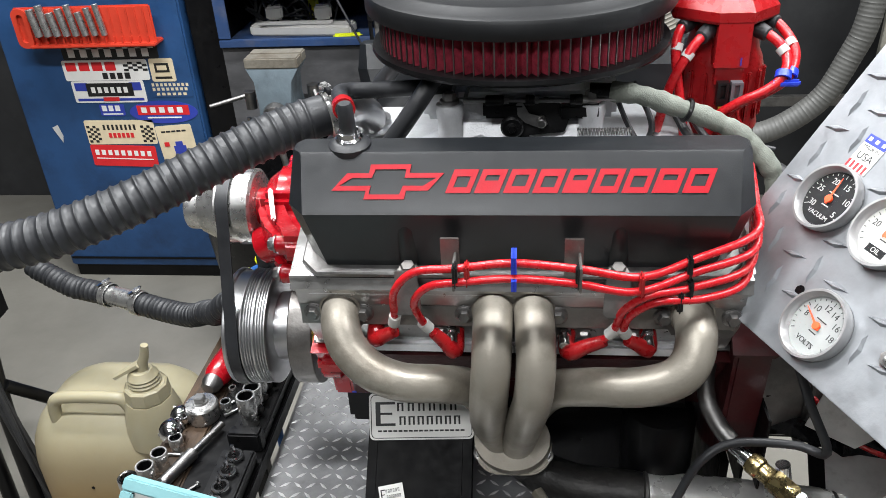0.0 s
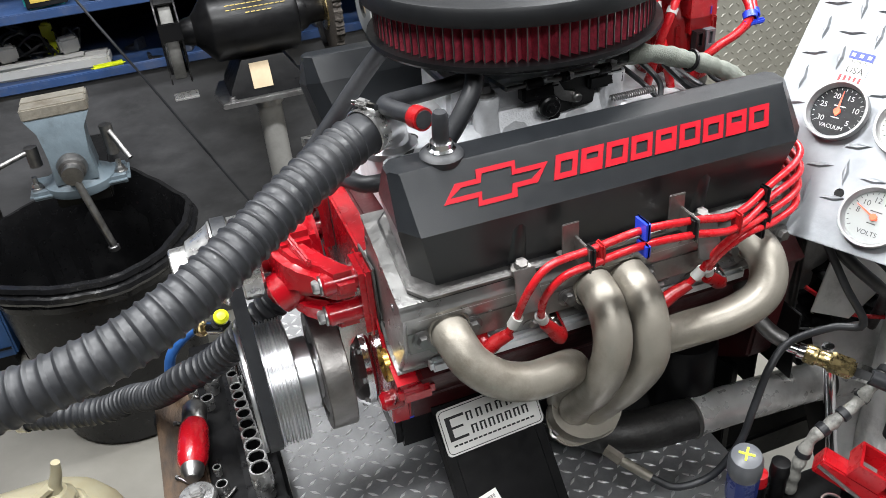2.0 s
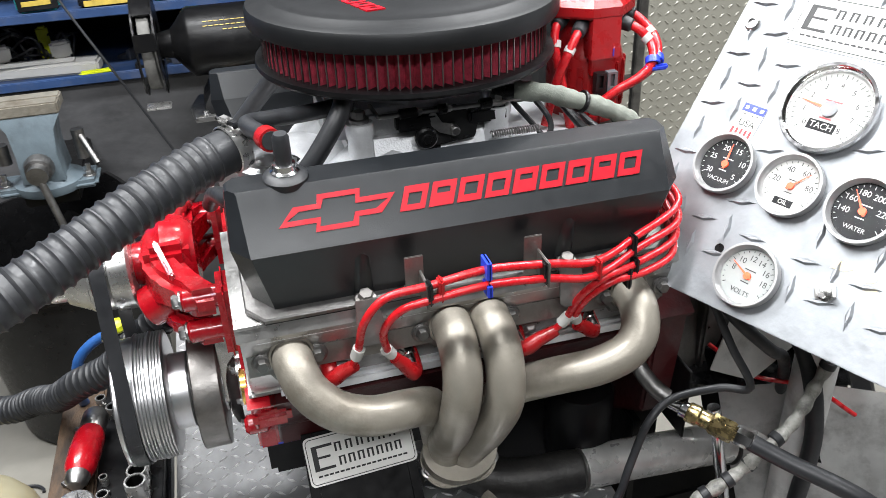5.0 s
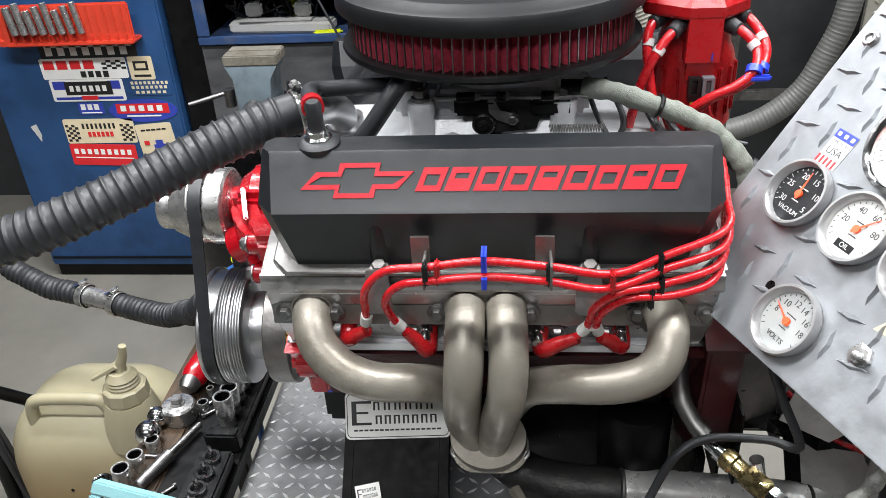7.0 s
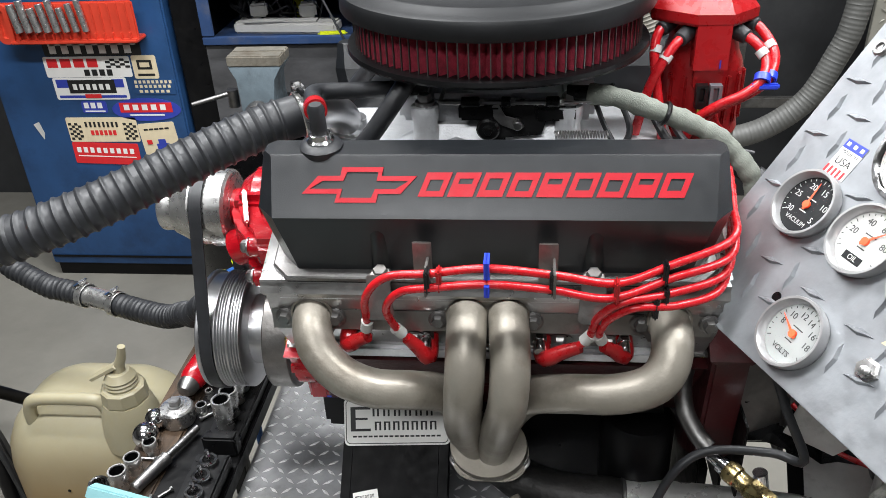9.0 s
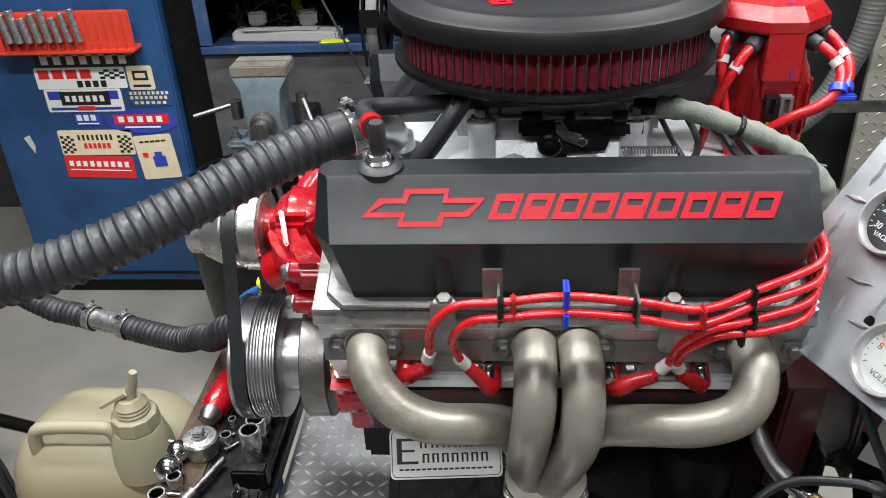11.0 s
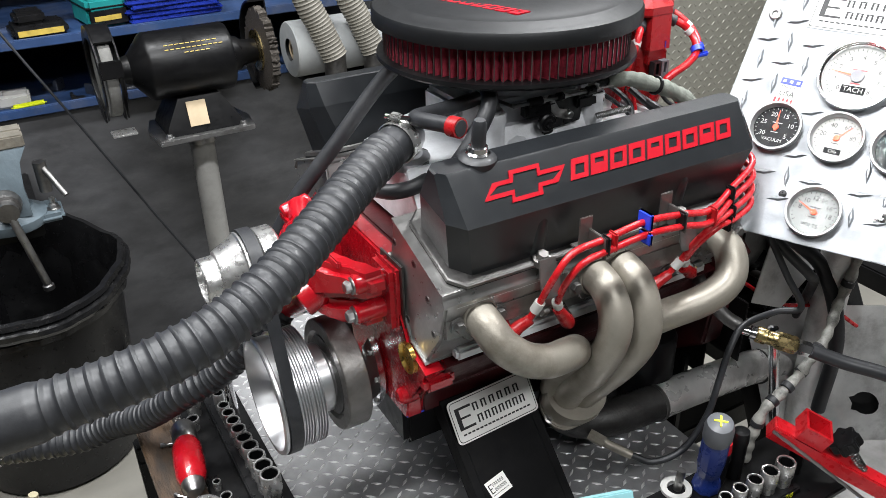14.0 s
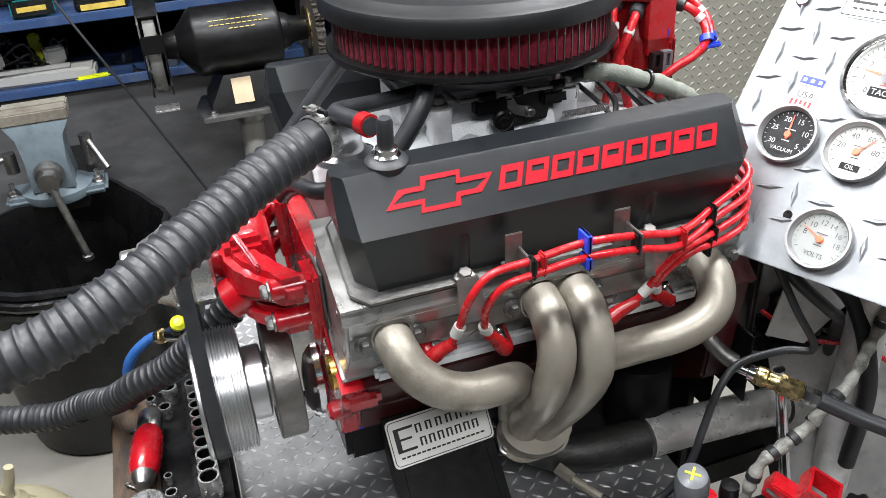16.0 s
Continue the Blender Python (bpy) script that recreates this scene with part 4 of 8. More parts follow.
# intake, carburettor
intake = part("intake_manifold", section([(0.775, 1.035), (0.80, 1.075), (0.945, 1.075), (0.97, 1.035), (0.95, 0.99), (0.795, 0.99)], -0.165, 0.215, 0.006), CAST_ALU, engine, "cast aluminium intake manifold")
for rx in (-0.105, -0.035, 0.075, 0.145):
    for s in (-1, 1):
        part("runner", sweep([(rx, CY + s * 0.115, 1.022), (rx * 0.8, CY + s * 0.085, 1.062), (rx * 0.5 + 0.01, CY + s * 0.045, 1.078)], 0.025, 0.008, 14), CAST_ALU, intake)
part("pad", box(-0.06, 0.105, CY - 0.07, CY + 0.07, 1.06, 1.098, 0.008), CAST_ALU, intake)
part("plenum", section([(0.768, 1.048), (0.800, 1.098), (0.944, 1.098), (0.976, 1.048), (0.95, 1.02), (0.794, 1.02)], -0.055, 0.100, 0.010), CAST_ALU, intake)
for x in (-0.052, 0.100):
    part("bolt_boss", lathe([(0.030, 1.055), (0.024, 1.066), (0.0165, 1.078), (0.0140, 1.095), (0.0135, 1.112), (0.0150, 1.118), (0.0155, 1.128), (0.0145, 1.1305), (0.0, 1.131)], Matrix.Translation((x, 0.800, 0)), 28), CAST_ALU, intake)
for x, y in ((-0.052, 0.800), (0.100, 0.800)):
    part("manifold_bolt", merge(rod((x, y, 1.1312), (x, y, 1.134), 0.0105), hexhead((x, y, 1.134), (0, 0, 1), 0.0085, 0.009)), STEEL, engine)
stat = bmesh.new()
merge(stat, lathe([(0.033, 0), (0.033, 0.008), (0.024, 0.011), (0.022, 0.026), (0.0, 0.027)], Matrix.Translation((-0.150, CY - 0.02, 1.070)), 32))
merge(stat, sweep([(-0.150, CY - 0.02, 1.085), (-0.152, CY - 0.040, 1.108), (-0.162, 0.812, 1.120), (-0.182, 0.788, 1.122)], 0.019, 0.006, 20))
part("thermostat_housing", stat, POLISHED, engine, "chrome thermostat housing")
carb = thing("carburetor", 0.022, CY, 1.098, "silver and black four barrel carburetor under the air cleaner", "carburetor")
part("body", merge(box(-0.05, 0.095, CY - 0.055, CY + 0.055, 1.0985, 1.135, 0.006), lathe([(0.062, 0), (0.064, 0.03), (0.058, 0.052)], Matrix.Translation((0.022, CY + 0.01, 1.134)), 32)), CAST_ALU, carb)
part("fuel_bowl", box(-0.085, -0.051, CY - 0.045, CY + 0.045, 1.100, 1.140, 0.006), CAST_ALU, carb)
part("fuel_bowl", box(0.096, 0.130, CY - 0.045, CY + 0.045, 1.100, 1.140, 0.006), CAST_ALU, carb)
lk = bmesh.new()
merge(lk, box(0.0, 0.016, 0.792, 0.803, 1.083, 1.128, 0.002, pose(0.018, 0, 0.006, 0, 0, 0)))
merge(lk, prism([(0, 0), (0.05, 0.004), (0.058, 0.028), (0.03, 0.042), (0.004, 0.032)], 0.004, axes((0.022, 0.792, 1.096), (1, 0, 0), (0, 0.2, 1), (0, -1, 0.2)), 0.001))
merge(lk, box(-0.015, 0.03, 0.784, 0.80, 1.118, 1.136, 0.003))
merge(lk, box(0.065, 0.11, 0.786, 0.802, 1.116, 1.132, 0.003))
part("throttle_linkage", lk, BLACK_PLASTIC, carb, "black throttle linkage")
part("linkage_rod", merge(rod((-0.034, 0.785, 1.139), (0.092, 0.785, 1.138), 0.0026), merge(rod((0.092, 0.785, 1.138), (0.134, 0.792, 1.136), 0.0014), rod((-0.034, 0.785, 1.139), (-0.034, 0.830, 1.136), 0.0022))), STEEL, carb)
for x0, x1 in ((-0.012, 0.008), (0.030, 0.040), (0.076, 0.090)):
    part("ball_joint", merge(rod((x0, 0.785, 1.139), (x1, 0.785, 1.139), 0.0056, bevel=0.0012), rod((x1 - 0.006, 0.785, 1.139), (x1 - 0.006, 0.803, 1.133), 0.0034)), BLACK_PLASTIC, carb, "black rod joint")
    part("lock_nut", hexhead((x1 + 0.0005, 0.785, 1.139), (1, 0, 0), 0.0046, 0.004, False), STEEL, carb)
part("throttle_lever", merge(prism([(0, 0.030), (0.006, 0.034), (0.014, 0.020), (0.030, 0.016), (0.034, 0.008), (0.026, 0.004), (0.010, 0.010), (0.002, 0.018)], 0.0022, axes((0.020, 0.7835, 1.104), (1, 0, 0), (0, 0.1, 1), (0, -1, 0.1)), 0.0005), rod((0.047, 0.790, 1.116), (0.047, 0.776, 1.115), 0.0050, bevel=0.001)), STEEL, carb, "bent bare steel lever")
part("cable_pulley", merge(rod((0.016, 0.789, 1.110), (0.016, 0.780, 1.109), 0.0125, bevel=0.002), hexhead((0.016, 0.7795, 1.109), (0, -1, 0), 0.005, 0.004)), BLACK_PLASTIC, carb)
spring = []
for i in range(20 * 8 + 1):
    a = i / 8 * 2 * math.pi
    spring.append((0.085 + 0.055 * i / 160, 0.772 + 0.0035 * math.cos(a), 1.108 + 0.0035 * math.sin(a)))
part("return_spring", sweep(spring, 0.0009, 0.0022, 6), STEEL, carb)

# air cleaner
AX, AY = 0.022, 0.888
cleaner = thing("air_cleaner", AX, AY, 1.16, "round black air cleaner with a red pleated filter", "air cleaner")
AM = Matrix.Translation((AX, AY, 0))
part("base_pan", lathe([(0.06, 1.166), (0.14, 1.168), (0.160, 1.172), (0.1655, 1.174), (0.1675, 1.177), (0.1665, 1.181), (0.160, 1.182), (0.06, 1.182)], AM, 96), BLACK_PAINT, cleaner, "glossy black base pan")
bm = bmesh.new()
N = 94
lo, hi = [], []
for i in range(2 * N):
    a = math.pi * i / N
    r = 0.1575 if i % 2 else 0.1460
    lo.append(bm.verts.new((AX + r * math.cos(a), AY + r * math.sin(a), 1.181)))
    hi.append(bm.verts.new((AX + r * math.cos(a), AY + r * math.sin(a), 1.2235)))
for i in range(2 * N):
    bm.faces.new((lo[i], lo[(i + 1) % (2 * N)], hi[(i + 1) % (2 * N)], hi[i]))
part("filter_element", bm, RED_FILTER, cleaner, "red oiled pleated gauze", 0)
bm = bmesh.new()
for i in range(94):
    a = 2 * math.pi * (i + 0.5) / 94
    m = Matrix.Translation((AX, AY, 0)) @ Matrix.Rotation(a, 4, "Z")
    merge(bm, box(0.1566, 0.1582, -0.0006, 0.0006, 1.181, 1.224, 0, m))
part("filter_mesh", bm, DARK_STEEL, cleaner, smooth=0)
part("lid", lathe([(0.06, 1.222), (0.1575, 1.222), (0.1680, 1.2195), (0.1705, 1.2205), (0.1715, 1.2225), (0.1710, 1.236), (0.1690, 1.2395), (0.1640, 1.2415), (0.1570, 1.2425), (0.1500, 1.2465), (0.1470, 1.2475), (0.1440, 1.2470),
                   (0.1380, 1.2495), (0.08, 1.2515), (0.0, 1.2520)], AM, 96), SATIN_BLACK, cleaner, "satin black stepped lid")
LM = Matrix.Translation((AX, AY, 1.2490)) @ Matrix.Rotation(radians(-72), 4, "Z") @ Matrix.Translation((0.012, -0.084, 0))
x = -0.085
for k in range(9):
    part("word_bar", ring_plate(slant(x, x + 0.0145, -0.0095, 0.0095, 0.004), slant(x + 0.0038, x + 0.0107, -0.0055 + 0.002 * (k % 3), 0.0055, 0.0024), 0.0024, LM), RED_LETTER, cleaner, "slanted red bar", 0)
    x += 0.0185
part("emblem", emblem(Matrix.Translation((AX, AY, 1.2514)) @ Matrix.Rotation(radians(-72), 4, "Z") @ Matrix.Translation((0, 0.045, 0)), 1.25, 0.0012), RED_LETTER, cleaner, "red outline emblem", 0)

# distributor
DX, DY = 0.250, 0.900
dist = thing("distributor", DX, DY, 1.02, "red distributor with coil cover and red ignition leads", "distributor")
DM = Matrix.Translation((DX, DY, 0))
part("housing", lathe([(0.022, 0.99), (0.024, 1.040), (0.044, 1.050), (0.046, 1.056), (0.046, 1.068), (0.040, 1.072)], DM, 36), DARK_STEEL, dist)
cap = part("cap", lathe([(0.040, 1.066), (0.0475, 1.068), (0.0480, 1.072), (0.0465, 1.078), (0.0470, 1.138), (0.0440, 1.150), (0.0400, 1.158), (0.0370, 1.172), (0.0360, 1.198), (0.0, 1.199)], DM, 40), RED_PLASTIC, dist, "glossy red distributor cap")
for a in range(200, 341, 20):
    c, s = math.cos(radians(a)), math.sin(radians(a))
    part("cap_rib", box(0.0455, 0.0500, -0.0035, 0.0035, 1.082, 1.140, 0.0015, Matrix.Translation((DX, DY, 0)) @ Matrix.Rotation(radians(a), 4, "Z")), RED_PLASTIC, cap)


def level_loop(points, z):
    return [(DX + x, DY + y, z) for x, y in points]


TOP = [(-0.018, -0.056), (0.018, -0.056), (0.050, -0.024), (0.052, 0.045), (0.030, 0.056), (-0.030, 0.056), (-0.060, 0.045), (-0.062, -0.022)]
coil = part("coil_cover", loft([level_loop([(x * 0.97, y * 0.97) for x, y in TOP], 1.196), level_loop(TOP, 1.199), level_loop(TOP, 1.209), level_loop([(x * 0.80, y * 0.80) for x, y in TOP], 1.222)]), RED_PLASTIC, dist, "red angular coil cover", 10)
part("front_tower", loft([level_loop([(-0.016, -0.054), (0.014, -0.054), (0.014, -0.03), (-0.016, -0.03)], 1.131), level_loop([(-0.016, -0.054), (0.014, -0.054), (0.014, -0.03), (-0.016, -0.03)], 1.1505),
                          level_loop([(-0.019, -0.058), (0.017, -0.058), (0.017, -0.03), (-0.019, -0.03)], 1.151), level_loop([(-0.0175, -0.0555), (0.0175, -0.0555), (0.0175, -0.03), (-0.0175, -0.03)], 1.1985)]), RED_PLASTIC, coil, "", 10)
for i in range(5):
    part("cooling_slot", box(-0.0008, 0.0008, -0.010, 0.010, -0.0006, 0.0008, 0.0003, pose(DX - 0.036 + 0.0042 * i, DY - 0.030, 1.2145, 42, 0, -25)), BLACK_PLASTIC, coil)
part("paint_mark", box(DX + 0.000, DX + 0.010, DY - 0.036, DY - 0.033, 1.2222, 1.2226, 0), BLUE_INK, coil, "blue paint pen dash", 0)
part("paint_mark", box(DX + 0.008, DX + 0.0095, DY - 0.0586, DY - 0.0581, 1.153, 1.162, 0), BLUE_INK, coil, "blue paint pen dash", 0)
for x0, mt in ((-0.0135, BLACK_PLASTIC), (0.0010, GREY_PLASTIC)):
    con = part("connector", ring_plate([(x0, 1.110), (x0 + 0.0125, 1.110), (x0 + 0.0125, 1.136), (x0, 1.136)], [(x0 + 0.0035, 1.118), (x0 + 0.009, 1.118), (x0 + 0.009, 1.1335), (x0 + 0.0035, 1.1335)], 0.010, axes((DX, DY - 0.0545, 0), (1, 0, 0), (0, 0, 1), (0, -1, 0))), mt, dist, "moulded wire connector")
    part("terminal", box(DX + x0 + 0.002, DX + x0 + 0.0105, DY - 0.060, DY - 0.0555, 1.112, 1.132, 0.001), mt, con)
part("yellow_lead", sweep([(DX - 0.008, DY - 0.060, 1.111), (DX - 0.009, DY - 0.066, 1.095), (DX - 0.022, DY - 0.075, 1.080), (DX - 0.04, DY - 0.078, 1.066)], 0.0022, 0.005, 8), YELLOW, dist)
part("brown_lead", sweep([(DX + 0.0, DY - 0.060, 1.111), (DX + 0.002, DY - 0.066, 1.092), (DX + 0.012, DY - 0.080, 1.076), (DX + 0.05, DY - 0.086, 1.068)], 0.0028, 0.005, 8), BLACK_RUBBER, dist)
part("red_lead", sweep([(DX + 0.009, DY - 0.060, 1.111), (DX + 0.012, DY - 0.066, 1.096), (DX + 0.024, DY - 0.074, 1.080), (DX + 0.03, DY - 0.078, 1.05)], 0.0020, 0.005, 8), RED_WIRE, dist)
LEADS = [
    [(0.268, 0.872, 1.190), (0.290, 0.850, 1.181), (0.303, 0.838, 1.166), (0.298, 0.820, 1.149), (0.280, 0.815, 1.134), (0.255, 0.820, 1.119), (0.235, 0.826, 1.098), (0.222, 0.83, 1.05)],
    [(0.280, 0.892, 1.194), (0.300, 0.874, 1.189), (0.314, 0.848, 1.168), (0.305, 0.824, 1.147), (0.284, 0.822, 1.130), (0.256, 0.828, 1.113), (0.240, 0.834, 1.085), (0.235, 0.84, 1.04)],
    [(0.232, 0.868, 1.190), (0.213, 0.846, 1.181), (0.198, 0.836, 1.162), (0.185, 0.836, 1.130), (0.176, 0.842, 1.08)],
    [(0.216, 0.888, 1.195), (0.197, 0.868, 1.187), (0.192, 0.856, 1.164), (0.200, 0.842, 1.110), (0.210, 0.832, 1.05)],
]
for p in LEADS:
    ld = part("lead", sweep(p, 0.0052, 0.005, 14), RED_WIRE, dist)
    a, b = Vector(p[0]), Vector(p[1])
    part("lead_boot", lathe([(0.0065, -0.004), (0.0085, -0.002), (0.0088, 0.016), (0.0078, 0.026), (0.0058, 0.0275)], frame_to(a, b), 20), BLACK_RUBBER, ld, "black lead boot")
    q = Vector(p[1]).lerp(Vector(p[2]), 0.75)
    d = (Vector(p[2]) - Vector(p[1])).normalized()
    part("white_marker", rod(q - d * 0.004, q + d * 0.004, 0.0064), WHITE_PLASTIC, ld, "white number sleeve")
part("blue_clip", merge(merge(lathe([(0.0060, -0.004), (0.0085, -0.004), (0.0085, 0.004), (0.0060, 0.004), (0.0060, -0.004)], frame_to((0.298, 0.820, 1.149), (0.301, 0.829, 1.1575)), 18, False), lathe([(0.0060, -0.004), (0.0085, -0.004), (0.0085, 0.004), (0.0060, 0.004), (0.0060, -0.004)], frame_to((0.306, 0.826, 1.149), (0.310, 0.836, 1.157)), 18, False)), box(0.285, 0.315, 0.812, 0.818, 1.139, 1.146, 0.002)), BLUE_PLASTIC, dist, "blue wire clip")

# sleeve over the wiring behind the cover
sl = thing("wiring_sleeve", 0.2, 0.79, 1.10, "frayed grey-green braided wiring sleeve", "cable sleeve")
part("sleeve", sweep([(0.120, 0.800, 1.142), (0.150, 0.792, 1.140), (0.185, 0.790, 1.128), (0.225, 0.792, 1.112), (0.262, 0.792, 1.090), (0.292, 0.785, 1.055), (0.302, 0.78, 1.01)], lambda s, t: 0.0105 + 0.0007 * math.sin(s * 140) + 0.0006 * math.sin(s * 390), 0.004, 14), SLEEVE, sl)
part("end_fitting", rod((0.098, 0.803, 1.142), (0.122, 0.800, 1.142), 0.0085), BLACK_PLASTIC, sl)
part("cable_tie", lathe([(0.0125, 0), (0.0135, 0.002), (0.0125, 0.004)], frame_to((0.196, 0.790, 1.124), (0.225, 0.792, 1.112)), 16), BLACK_PLASTIC, sl)
for p, r in (([(0.15, 0.86, 1.13), (0.165, 0.80, 1.10), (0.14, 0.775, 1.075), (0.15, 0.80, 1.06)], 0.0035), ([(0.13, 0.84, 1.12), (0.14, 0.79, 1.105), (0.16, 0.775, 1.08), (0.19, 0.79, 1.065)], 0.003), ([(0.19, 0.83, 1.11), (0.21, 0.80, 1.085), (0.25, 0.80, 1.065)], 0.005), ([(0.21, 0.86, 1.10), (0.23, 0.81, 1.08), (0.29, 0.80, 1.045)], 0.004)):
    c = thing("black_wire", *p[1], "thin black wire looped behind the valve cover", "wire", "loose wires behind the valve cover")
    part("wire", sweep(p, r, 0.005, 8), BLACK_RUBBER, c)

# coolant and breather hoses


def ribs(r, amp, pitch, plain):
    def f(s, t):
        if s < plain or s > t - plain:
            return r
        return r + amp * max(0.0, math.cos(2 * math.pi * s / pitch)) ** 1.5
    return f


def clamp(c, d, r, owner):
    m = frame_to(c, Vector(c) + Vector(d))
    band = part("clamp", lathe([(r, -0.001), (r + 0.0008, -0.002), (r + 0.0020, -0.001), (r + 0.0016, 0.006), (r + 0.0020, 0.0125), (r + 0.0008, 0.0135), (r, 0.0125)], m, 40, False), SATIN_STEEL, owner, "steel worm-drive clamp")
    for k in range(10):
        part("slot", box(-0.0012, 0.0012, r + 0.0014, r + 0.0021, 0.003, 0.0095, 0, m @ Matrix.Rotation(radians(18 + 8 * k), 4, "Z")), BLACK_PAINT, band)
    part("screw_housing", box(-0.008, 0.008, r + 0.0022, r + 0.011, 0.000, 0.0115, 0.003, m), SATIN_STEEL, band)
    part("clamp_screw", merge(rod(m @ Vector((0.0085, r + 0.0065, 0.007)), m @ Vector((0.019, r + 0.0065, 0.007)), 0.0038, n=6), rod(m @ Vector((-0.013, r + 0.0065, 0.007)), m @ Vector((-0.0085, r + 0.0065, 0.007)), 0.0028)), CHROME, band)


HOSE = [(-0.176, 0.800, 1.124), (-0.22, 0.774, 1.118), (-0.27, 0.74, 1.106), (-0.33, 0.698, 1.088), (-0.39, 0.659, 1.071), (-0.45, 0.635, 1.056), (-0.51, 0.627, 1.045), (-0.57, 0.631, 1.035), (-0.62, 0.639, 1.027), (-0.665, 0.650, 1.020)]
hose = thing("upper_coolant_hose", -0.4, 0.646, 1.03, "thick black corrugated rubber coolant hose", "hose")


def cuffed(s, t):
    """Ribs along the hose, with a wide smooth cuff at its far end."""
    k = min(1.0, max(0.0, (s - (t - 0.075)) / 0.012))
    return ribs(0.0228, 0.0022, 0.0125, 0.030)(s, t + 0.1) * (1 - k) + 0.0262 * k


part("hose", sweep(HOSE, cuffed, 0.0016, 40), BLACK_RUBBER, hose)
part("stub", sweep([(-0.645, 0.645, 1.023), (-0.70, 0.660, 1.014), (-0.80, 0.688, 0.996)], 0.0228, 0.01, 28), RUSTY_PIPE, hose, "scuffed metal pipe stub")
clamp((-0.640, 0.644, 1.024), (-1, 0.24, -0.17), 0.0264, hose)
clamp((-0.178, 0.799, 1.124), (-1, -0.6, -0.13), 0.0236, hose)
low = thing("lower_coolant_hose", -0.55, 1.02, 0.66, "black corrugated rubber lower coolant hose with steel clamps", "hose")
part("hose", sweep([(-0.29, 0.942, 0.862), (-0.335, 0.950, 0.82), (-0.395, 0.981, 0.755), (-0.447, 1.003, 0.722), (-0.493, 1.052, 0.67), (-0.54, 1.109, 0.63), (-0.587, 1.136, 0.603), (-0.657, 1.165, 0.595), (-0.715, 1.186, 0.596)], ribs(0.0205, 0.0022, 0.0115, 0.02), 0.002, 28), BLACK_RUBBER, low)
part("joint", sweep([(-0.70, 1.180, 0.596), (-0.74, 1.194, 0.597), (-0.80, 1.213, 0.598)], 0.0195, 0.01, 24), SATIN_STEEL, low, "steel pipe joint")
part("hose_end", sweep([(-0.775, 1.205, 0.598), (-0.83, 1.220, 0.60), (-0.868, 1.229, 0.603), (-0.962, 1.264, 0.626)], ribs(0.0205, 0.0022, 0.0115, 0.012), 0.0022, 28), BLACK_RUBBER, low)
clamp((-0.703, 1.181, 0.596), (-0.94, 0.33, 0.01), 0.0222, low)
clamp((-0.776, 1.205, 0.598), (-0.94, 0.30, 0.03), 0.0222, low)
for nm, p, r in (("breather_hose", [(-0.148, 0.716, 1.157), (-0.154, 0.735, 1.156), (-0.166, 0.776, 1.152), (-0.160, 0.793, 1.149), (-0.138, 0.803, 1.146), (-0.10, 0.815, 1.143), (-0.055, 0.835, 1.139)], 0.0090),
                 ("vacuum_hose", [(-0.062, 0.80, 1.168), (-0.075, 0.775, 1.152), (-0.100, 0.768, 1.118), (-0.125, 0.772, 1.085), (-0.135, 0.795, 1.055)], 0.0100),
                 ("heater_hose", [(-0.10, 0.95, 1.165), (-0.13, 0.965, 1.13), (-0.19, 0.975, 1.06), (-0.25, 0.985, 0.99), (-0.29, 0.99, 0.92), (-0.30, 0.98, 0.86)], 0.0105),
                 ("bypass_hose", [(-0.12, 0.86, 1.07), (-0.15, 0.80, 1.065), (-0.19, 0.80, 1.06), (-0.21, 0.85, 1.05), (-0.22, 0.89, 1.02)], 0.0095)):
    h = thing(nm, *p[1], "black rubber hose on the engine's front", "hose")
    part("hose", sweep(p, r, 0.006, 18), BLACK_RUBBER, h)
    if nm == "breather_hose":
        part("red_band", sweep([Vector(p[0]).lerp(Vector(p[1]), 0.05), Vector(p[0]).lerp(Vector(p[1]), 0.75)], 0.0114, 0.004, 20), RED_PLASTIC, h, "red anodised fitting")

# ---- gauge panel ----
PO = Vector((0.315, 0.683, 1.076))
PU, PV, PN = Vector((0.353, -0.936, 0.0)), Vector((0.565, 0.213, 0.797)), Vector((-0.746, -0.281, 0.604))
PM = axes(PO - PN * 0.010, PU, PV, PN)
panel = thing("gauge_panel", 0.4, 0.6, 0.95, "bright aluminium tread plate panel with round gauges", "gauge panel")
OUT = [(-0.077, 0.30), (-0.077, -0.036), (0.004, -0.143), (0.30, -0.131), (0.30, 0.30)]
part("plate", prism(OUT, 0.004, PM @ Matrix.Translation((0, 0, -0.004)), 0.0008), PANEL_ALU, panel, "bright scuffed tread plate", 0)
GAUGES = [("vacuum", 0.0, 0.0, 0.0335, "black"), ("oil", 0.0765, 0.002, 0.0335, "white"), ("tach", 0.073, 0.086, 0.0475, "white"), ("volts", 0.083, -0.097, 0.0335, "silver"), ("water", 0.151, 0.003, 0.0335, "black")]


def clear(u, v):
    if u < -0.068 or v < -0.125 + max(0, (0.0 - u)) * 1.33 + 0.006:
        return True
    if (u + 0.077) * 0.797 + (v + 0.036) * 0.603 < 0.012:
        return True
    if -0.02 < u < 0.14 and 0.140 < v < 0.20:
        return True
    return any((u - gu) ** 2 + (v - gv) ** 2 < (r + 0.006) ** 2 for _, gu, gv, r, _ in GAUGES) or abs(u + 0.004) + abs(v - 0.052) < 0.028


pt = part("tread", treads(-0.07, 0.30, -0.135, 0.29, 0.0300, 0.031, 0.0070, 0.0034, PM, clear, 0.10, (12, 96)), PANEL_ALU, panel, smooth=0)
tagged(pt, kind="stuff")
LENS = glass_material()


